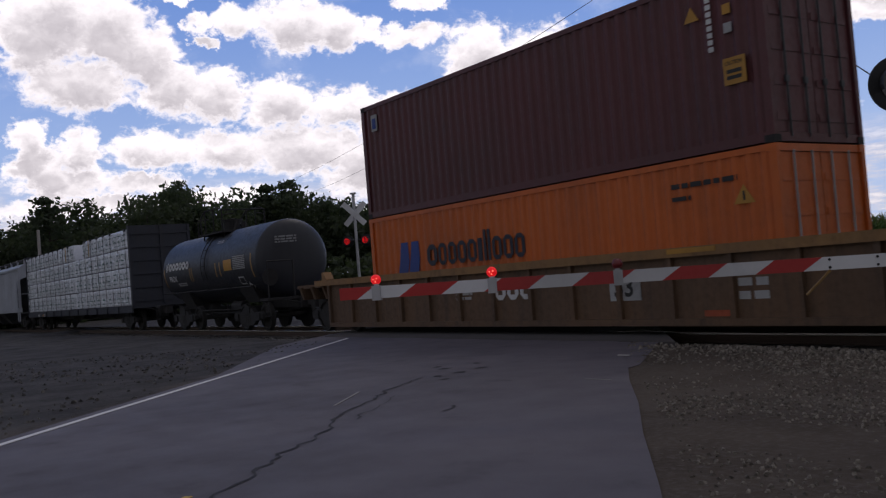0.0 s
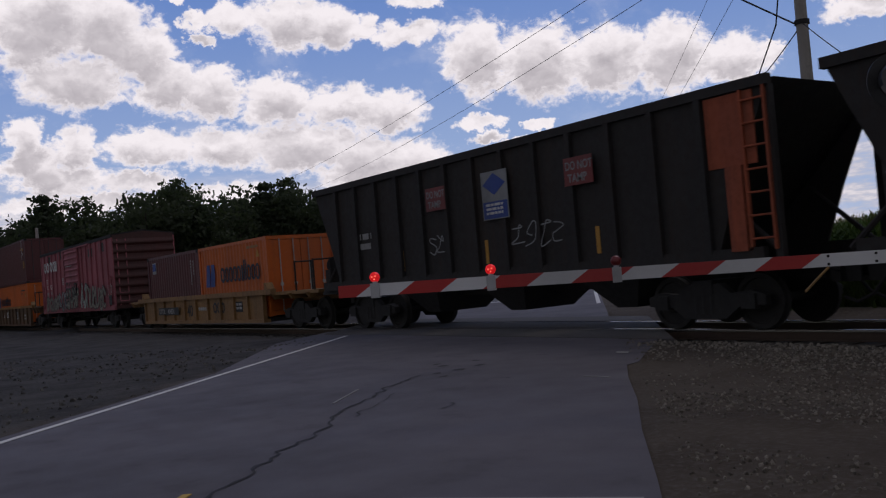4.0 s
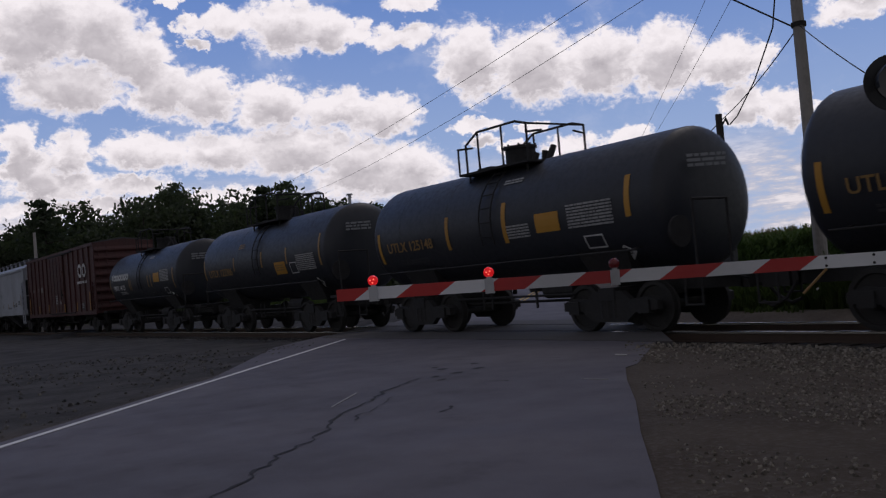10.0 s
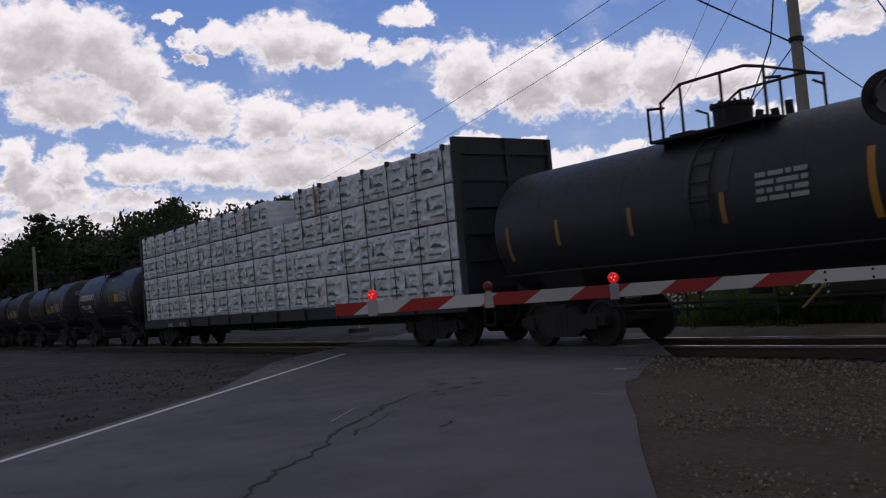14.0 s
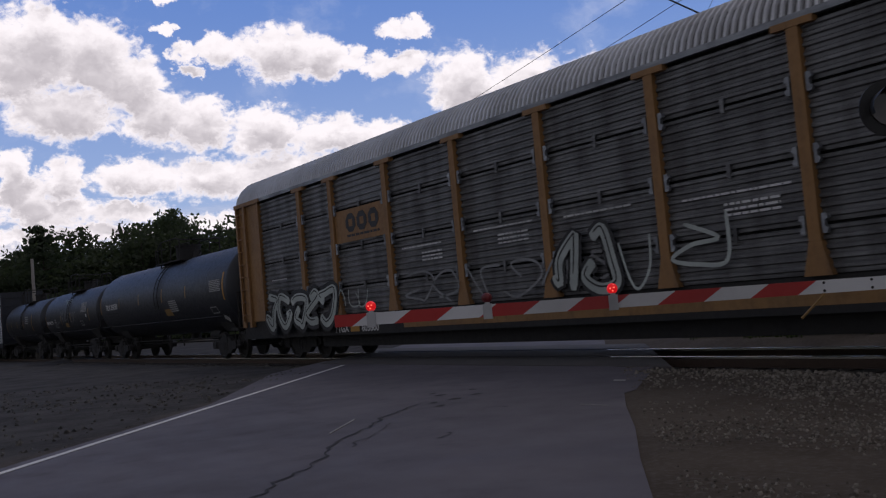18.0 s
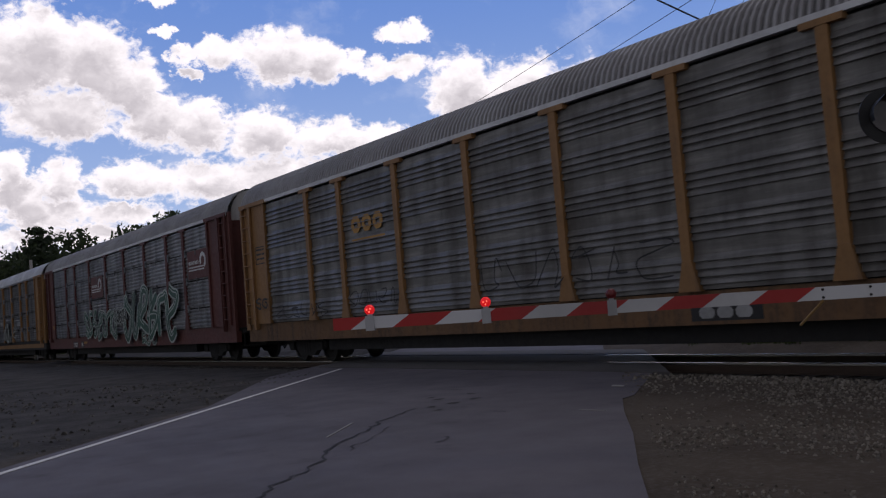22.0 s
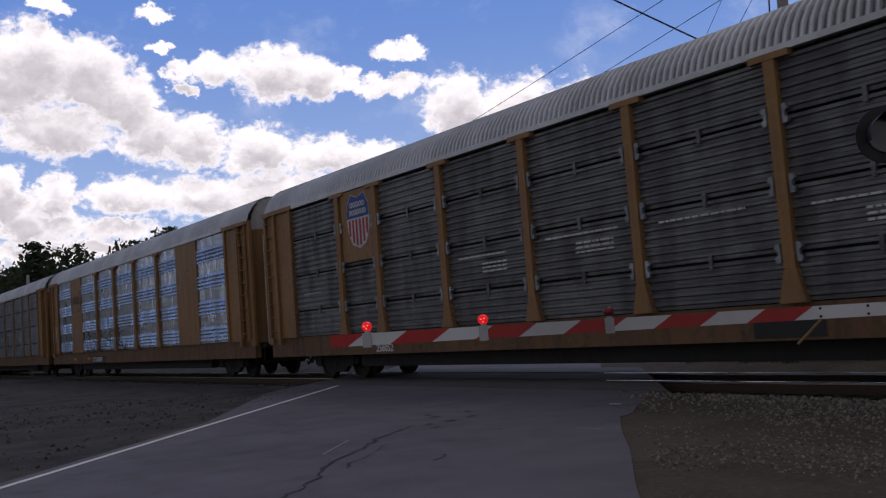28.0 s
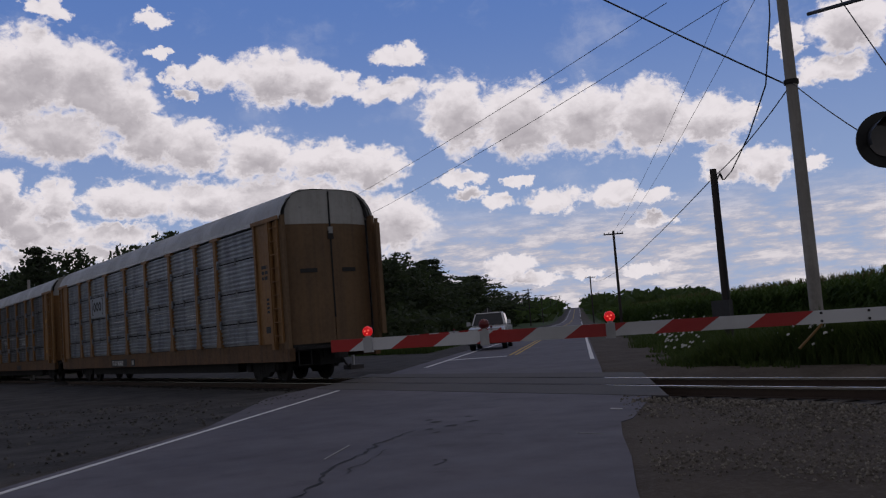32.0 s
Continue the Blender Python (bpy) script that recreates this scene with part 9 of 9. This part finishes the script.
def tree(kind, seed):
    rnd = random.Random(seed)
    h, wide = {"broad": (10.0, 5.5), "pine": (11.0, 5.0), "bush": (2.6, 2.6)}[kind]
    ob = thing("tree" if kind != "bush" else "bush", pose(0, 0, 0), {"broad": "dark leafy tree at the edge of the woods", "pine": "tall dark pine at the edge of the woods", "bush": "dense dark green bush under the trees"}[kind], "tree" if kind != "bush" else "bush", "trees of the woods" if kind != "bush" else "bushes at the woods")
    bm = bmesh.new()
    if kind != "bush":
        rod(bm, (0, 0, -0.3), (rnd.uniform(-0.2, 0.2), 0.1, h * 0.5), 0.2, 8, 0.13)
        rod(bm, (0, 0.05, h * 0.5), (0.1, 0, h * 0.93), 0.13, 7, 0.03)
        for _ in range(8):
            a, z = rnd.uniform(0, 6.28), rnd.uniform(0.3, 0.75) * h
            rod(bm, (0, 0, z), (math.cos(a) * wide * 0.4, math.sin(a) * wide * 0.4, z + (1.2 if kind == "broad" else 0.2)), 0.06, 5, 0.02)
    else:
        for _ in range(4):
            a = rnd.uniform(0, 6.28)
            rod(bm, (0, 0, -0.1), (math.cos(a) * 0.6, math.sin(a) * 0.6, 1.3), 0.03, 5, 0.01)
    part("trunk" if kind != "bush" else "stems", bm, BARK, ob)
    crown = new("crown", crown_mesh("crown", NEEDLES if kind == "pine" else LEAF_DARK, kind, h, wide, seed))
    crown.parent = ob
    return ob


# heights of the wood's skyline over the eye, by azimuth
SKYLINE = [(-90, 5.0), (-82, 4.6), (-80, 4.8), (-77, 5.6), (-75.3, 4.9), (-74, 4.6), (-72.2, 6.3), (-70, 6.0), (-68.5, 5.5), (-66.5, 5.2), (-64, 5.6), (-62, 5.2), (-60, 4.6), (-57.8, 4.6), (-56.4, 3.9), (-55, 3.6), (-53.8, 2.7), (-52.6, 2.7), (-51.4, 1.6), (-50.6, 1.2)]


def skyline(a):
    for (a0, e0), (a1, e1) in zip(SKYLINE, SKYLINE[1:]):
        if a0 <= a <= a1:
            return e0 + (e1 - e0) * (a - a0) / (a1 - a0)
    return 4.5


def build_woods():
    rnd = random.Random(11)
    kinds = [tree("broad", 1), tree("broad", 2), tree("broad", 3), tree("pine", 4), tree("pine", 5)]
    bush = [tree("bush", 6), tree("bush", 7)]
    used = set()

    def place(src, x, y, scale, h):
        m = pose(x, y, lift(x, y), 0, 0, rnd.uniform(0, 360))
        if src in used:
            ob = copy_thing(src, m)
        else:
            used.add(src)
            ob = src
            ob.matrix_basis = m
        ob.scale = (scale * rnd.uniform(0.85, 1.15), scale * rnd.uniform(0.85, 1.15), h)

    a = -92.0
    while a < -50.8:
        front = 92 if a < -59 else 92 + (a + 59) ** 2 * 3.2
        for row in range(3 if a < -59 else 2):
            d = front + row * 9 + rnd.uniform(-3, 3)
            h = (1.32 + d * math.tan(radians(skyline(a)))) * rnd.uniform(0.9, 1.14) * (1.0 if row < 2 else 0.96)
            src = rnd.choice(kinds[:3]) if rnd.random() < 0.6 else rnd.choice(kinds[3:])
            b = radians(a + rnd.uniform(-0.4, 0.4))
            place(src, d * math.sin(b), d * math.cos(b), 0.95 * d / 100, h / (10.0 if src in kinds[:3] else 10.9))
        for _ in range(2):
            d = front - 6 + rnd.uniform(-2, 2)
            b = radians(a + rnd.uniform(-1, 1))
            place(rnd.choice(bush), d * math.sin(b), d * math.cos(b), 1.4, 1.3)
        a += 1.75 if a < -59 else 0.9


def sheet(name, mat, make, label, category, seed):
    verts, faces = [], []
    make(verts, faces, random.Random(seed))
    me = bpy.data.meshes.new(name)
    me.from_pydata(verts, [], faces)
    me.materials.append(mat)
    return tagged(new(name, me), label, category, kind="stuff")


def far_woods(verts, faces, rnd):
    for _ in range(1500):
        a = radians(rnd.uniform(-52.5, -38.5))
        d = rnd.uniform(330, 720)
        x, y = d * math.sin(a), d * math.cos(a)
        n = Vector((x, y, 0)).dot(SIDE)
        if -14 < n < 6:
            continue
        c = Vector((x, y, lift(x, y) + rnd.uniform(0.3, 1.0) * rnd.uniform(2.5, 6.5)))
        k = len(verts)
        tuft(verts, faces, c, 5.0, rnd, 10, 0.5)
        for i in range(k, len(verts), 4):
            m = (verts[i] + verts[i + 2]) / 2
            for j in range(4):
                verts[i + j] = m + (verts[i + j] - m) * 7.5


def maize_front(a):
    """How far off the first row of maize stands, by azimuth: the field's edge runs away along the road."""
    rows = ((-44.5, 120), (-43.8, 108), (-40.0, 68), (-36.7, 55), (-32.0, 46), (-28.5, 38), (-24.0, 33))
    for (a0, d0), (a1, d1) in zip(rows, rows[1:]):
        if a <= a1:
            return d0 + (d1 - d0) * (a - a0) / (a1 - a0)
    return 33


def maize(verts, faces, rnd):
    def plant(x, y, tall):
        z0 = lift(x, y)
        lean = Vector((rnd.uniform(-0.1, 0.1), rnd.uniform(-0.1, 0.1), 0))
        for _ in range(7):
            a = rnd.uniform(0, 6.28)
            d = Vector((math.cos(a), math.sin(a), 0))
            s = Vector((-d.y, d.x, 0)) * 0.045
            z = z0 + tall * rnd.uniform(0.25, 0.9)
            p = Vector((x, y, z)) + lean
            mid, end = p + d * 0.3 + Vector((0, 0, 0.28)), p + d * rnd.uniform(0.5, 0.75) + Vector((0, 0, rnd.uniform(-0.15, 0.25)))
            i = len(verts)
            verts.extend((p - s, p + s, mid + s, mid - s, end))
            faces.extend(((i, i + 1, i + 2, i + 3), (i + 3, i + 2, i + 4)))
        i = len(verts)
        p, q = Vector((x, y, z0)), Vector((x, y, z0 + tall)) + lean
        s = Vector((0.02, 0.0, 0))
        verts.extend((p - s, p + s, q + s * 0.5, q - s * 0.5))
        faces.append((i, i + 1, i + 2, i + 3))

    for _ in range(7600):
        a = rnd.uniform(-44.5, -24)
        d = maize_front(a) + abs(rnd.gauss(0, 9))
        plant(d * math.sin(radians(a)), d * math.cos(radians(a)), rnd.uniform(1.9, 2.25) if rnd.random() < 0.95 else rnd.uniform(2.3, 2.55))
    for _ in range(2400):
        k, n = rnd.uniform(120, 300), 5.5 + abs(rnd.gauss(0, 9))
        p = at(n, k)
        plant(p.x, p.y, rnd.uniform(1.9, 2.2))


def tassels(verts, faces, rnd):
    for _ in range(900):
        a = rnd.uniform(-43, -24)
        d = maize_front(a) + abs(rnd.gauss(0, 6))
        x, y = d * math.sin(radians(a)), d * math.cos(radians(a))
        z = lift(x, y) + rnd.uniform(2.0, 2.3)
        for _ in range(3):
            d = Vector((rnd.uniform(-0.1, 0.1), rnd.uniform(-0.1, 0.1), 0.28))
            i = len(verts)
            p = Vector((x, y, z))
            verts.extend((p - Vector((0.02, 0, 0)), p + Vector((0.02, 0, 0)), p + d))
            faces.append((i, i + 1, i + 2))


def verge(verts, faces, rnd):
    def blade(x, y, h):
        z = lift(x, y) - 0.02
        a = rnd.uniform(0, 6.28)
        d = Vector((math.cos(a), math.sin(a), 0))
        s = Vector((-d.y, d.x, 0)) * rnd.uniform(0.012, 0.03)
        p = Vector((x, y, z))
        i = len(verts)
        m, e = p + d * 0.12 * h + Vector((0, 0, 0.6 * h)), p + d * rnd.uniform(0.25, 0.6) * h + Vector((0, 0, h))
        verts.extend((p - s, p + s, m + s * 0.8, m - s * 0.8, e))
        faces.extend(((i, i + 1, i + 2, i + 3), (i + 3, i + 2, i + 4)))

    count = 0
    while count < 30000:
        x, y = rnd.uniform(-66, -4), 17.0 + abs(rnd.gauss(0, 11))
        if y > 44:
            continue
        n = Vector((x, y, 0)).dot(SIDE)
        if -8.5 < n < 2.4 + 1.2 * noise.noise(Vector((x * 0.5, y * 0.5, 8))):
            continue
        if n < -8.5 and y < 29:
            continue
        if y < 18.6 and noise.noise(Vector((x * 0.7, y * 0.7, 2))) < 0.0:
            continue
        tall = 0.22 + 0.75 * max(0.0, min(1.0, (y - 18) / 10)) * (0.6 + 0.6 * noise.noise(Vector((x * 0.3, y * 0.3, 5))))
        if n > 0:
            tall *= 0.35 + 0.65 * max(0.0, min(1.0, (n - 2.5) / 3.5))
        blade(x, y, tall * rnd.uniform(0.6, 1.3))
        count += 1
    # tall weeds in front of the pole
    for _ in range(16000):
        x, y = rnd.uniform(-20, -3), 17.5 + abs(rnd.gauss(0, 1.1))
        n = Vector((x, y, 0)).dot(SIDE)
        rise = max(0.0, min(1.0, (n - 1.6) / 3.0)) * max(0.25, min(1.0, (y - 17.1) / 0.9))
        if n < 1.8 + rnd.uniform(0, 1.0):
            continue
        blade(x, y, rise * rnd.uniform(0.45, 1.2) * (0.95 + 0.35 * noise.noise(Vector((x * 0.8, y * 0.8, 4)))))


def flowers(verts, faces, rnd):
    for cx, cy, hi in ((-16.6, 19.3, 1.05), (-16.2, 19.2, 0.8), (-24.5, 27.5, 1.2), (-22.0, 26.5, 1.1), (-11.6, 18.1, 0.85), (-27.0, 31.0, 1.2)):
        for _ in range(26):
            c = Vector((cx + rnd.gauss(0, 0.32), cy + rnd.gauss(0, 0.32), lift(cx, cy) + hi * rnd.uniform(0.45, 1.0)))
            i = len(verts)
            for j in range(5):
                t = 1.2566 * j
                verts.append(c + Vector((math.cos(t) * 0.045, math.sin(t) * 0.03, 0.03 * math.sin(t))))
            faces.append((i, i + 1, i + 2, i + 3, i + 4))


build_woods()
sheet("far_trees", FAR_LEAF, far_woods, "hazy green trees on the far rise along the road", "trees", 21)
sheet("maize_field", MAIZE, maize, "field of tall green maize behind the track", "maize", 22)
sheet("maize_tassels", TASSEL, tassels, "pale tassels on top of the maize", "maize", 23)
sheet("verge_grass", GRASS, verge, "rough tall grass and weeds beside the track", "grass", 24)
sheet("white_flowers", FLOWER, flowers, "white wild flower heads in the verge", "flowers", 25)


def motions():
    walk(backdrop, [(0, pose(*EYE, 0, 0, -0.28)), (16, pose(*EYE, 0, 0, 0.22)), (32, pose(*EYE, 0, 0, 0.72))])
    for ob, u, *rest in TRAIN:
        z = rest[0] if rest else 0.0
        y = TRACK_Y + (rest[1] if len(rest) > 1 else 0.0)
        walk(ob, [(t, pose(u + d, y, z)) for t, d in RUN])
    # the two inner arm lamps flash by turns, 0.742 s each
    for lens, p, a, beat in FLASHERS:
        start = beat - 1.484 * math.ceil(beat / 1.484)
        turns = [(start + 0.742 * i, 180.0 * i) for i in range(46)]
        rows = [(0.0, a + 180.0 * (1 + sum(1 for t, _ in turns[1:] if t <= 0)) - 180.0)]
        for t, turned in turns[1:]:
            if t > 0.05 and t < 31.85:
                rows += [(t + q / 30, a + turned - 180.0 + 60.0 * q) for q in range(4)]
        rows.append((32.0, rows[-1][1]))
        walk(lens, [(t, pose(*p, 0, 0, d)) for t, d in rows])


motions()
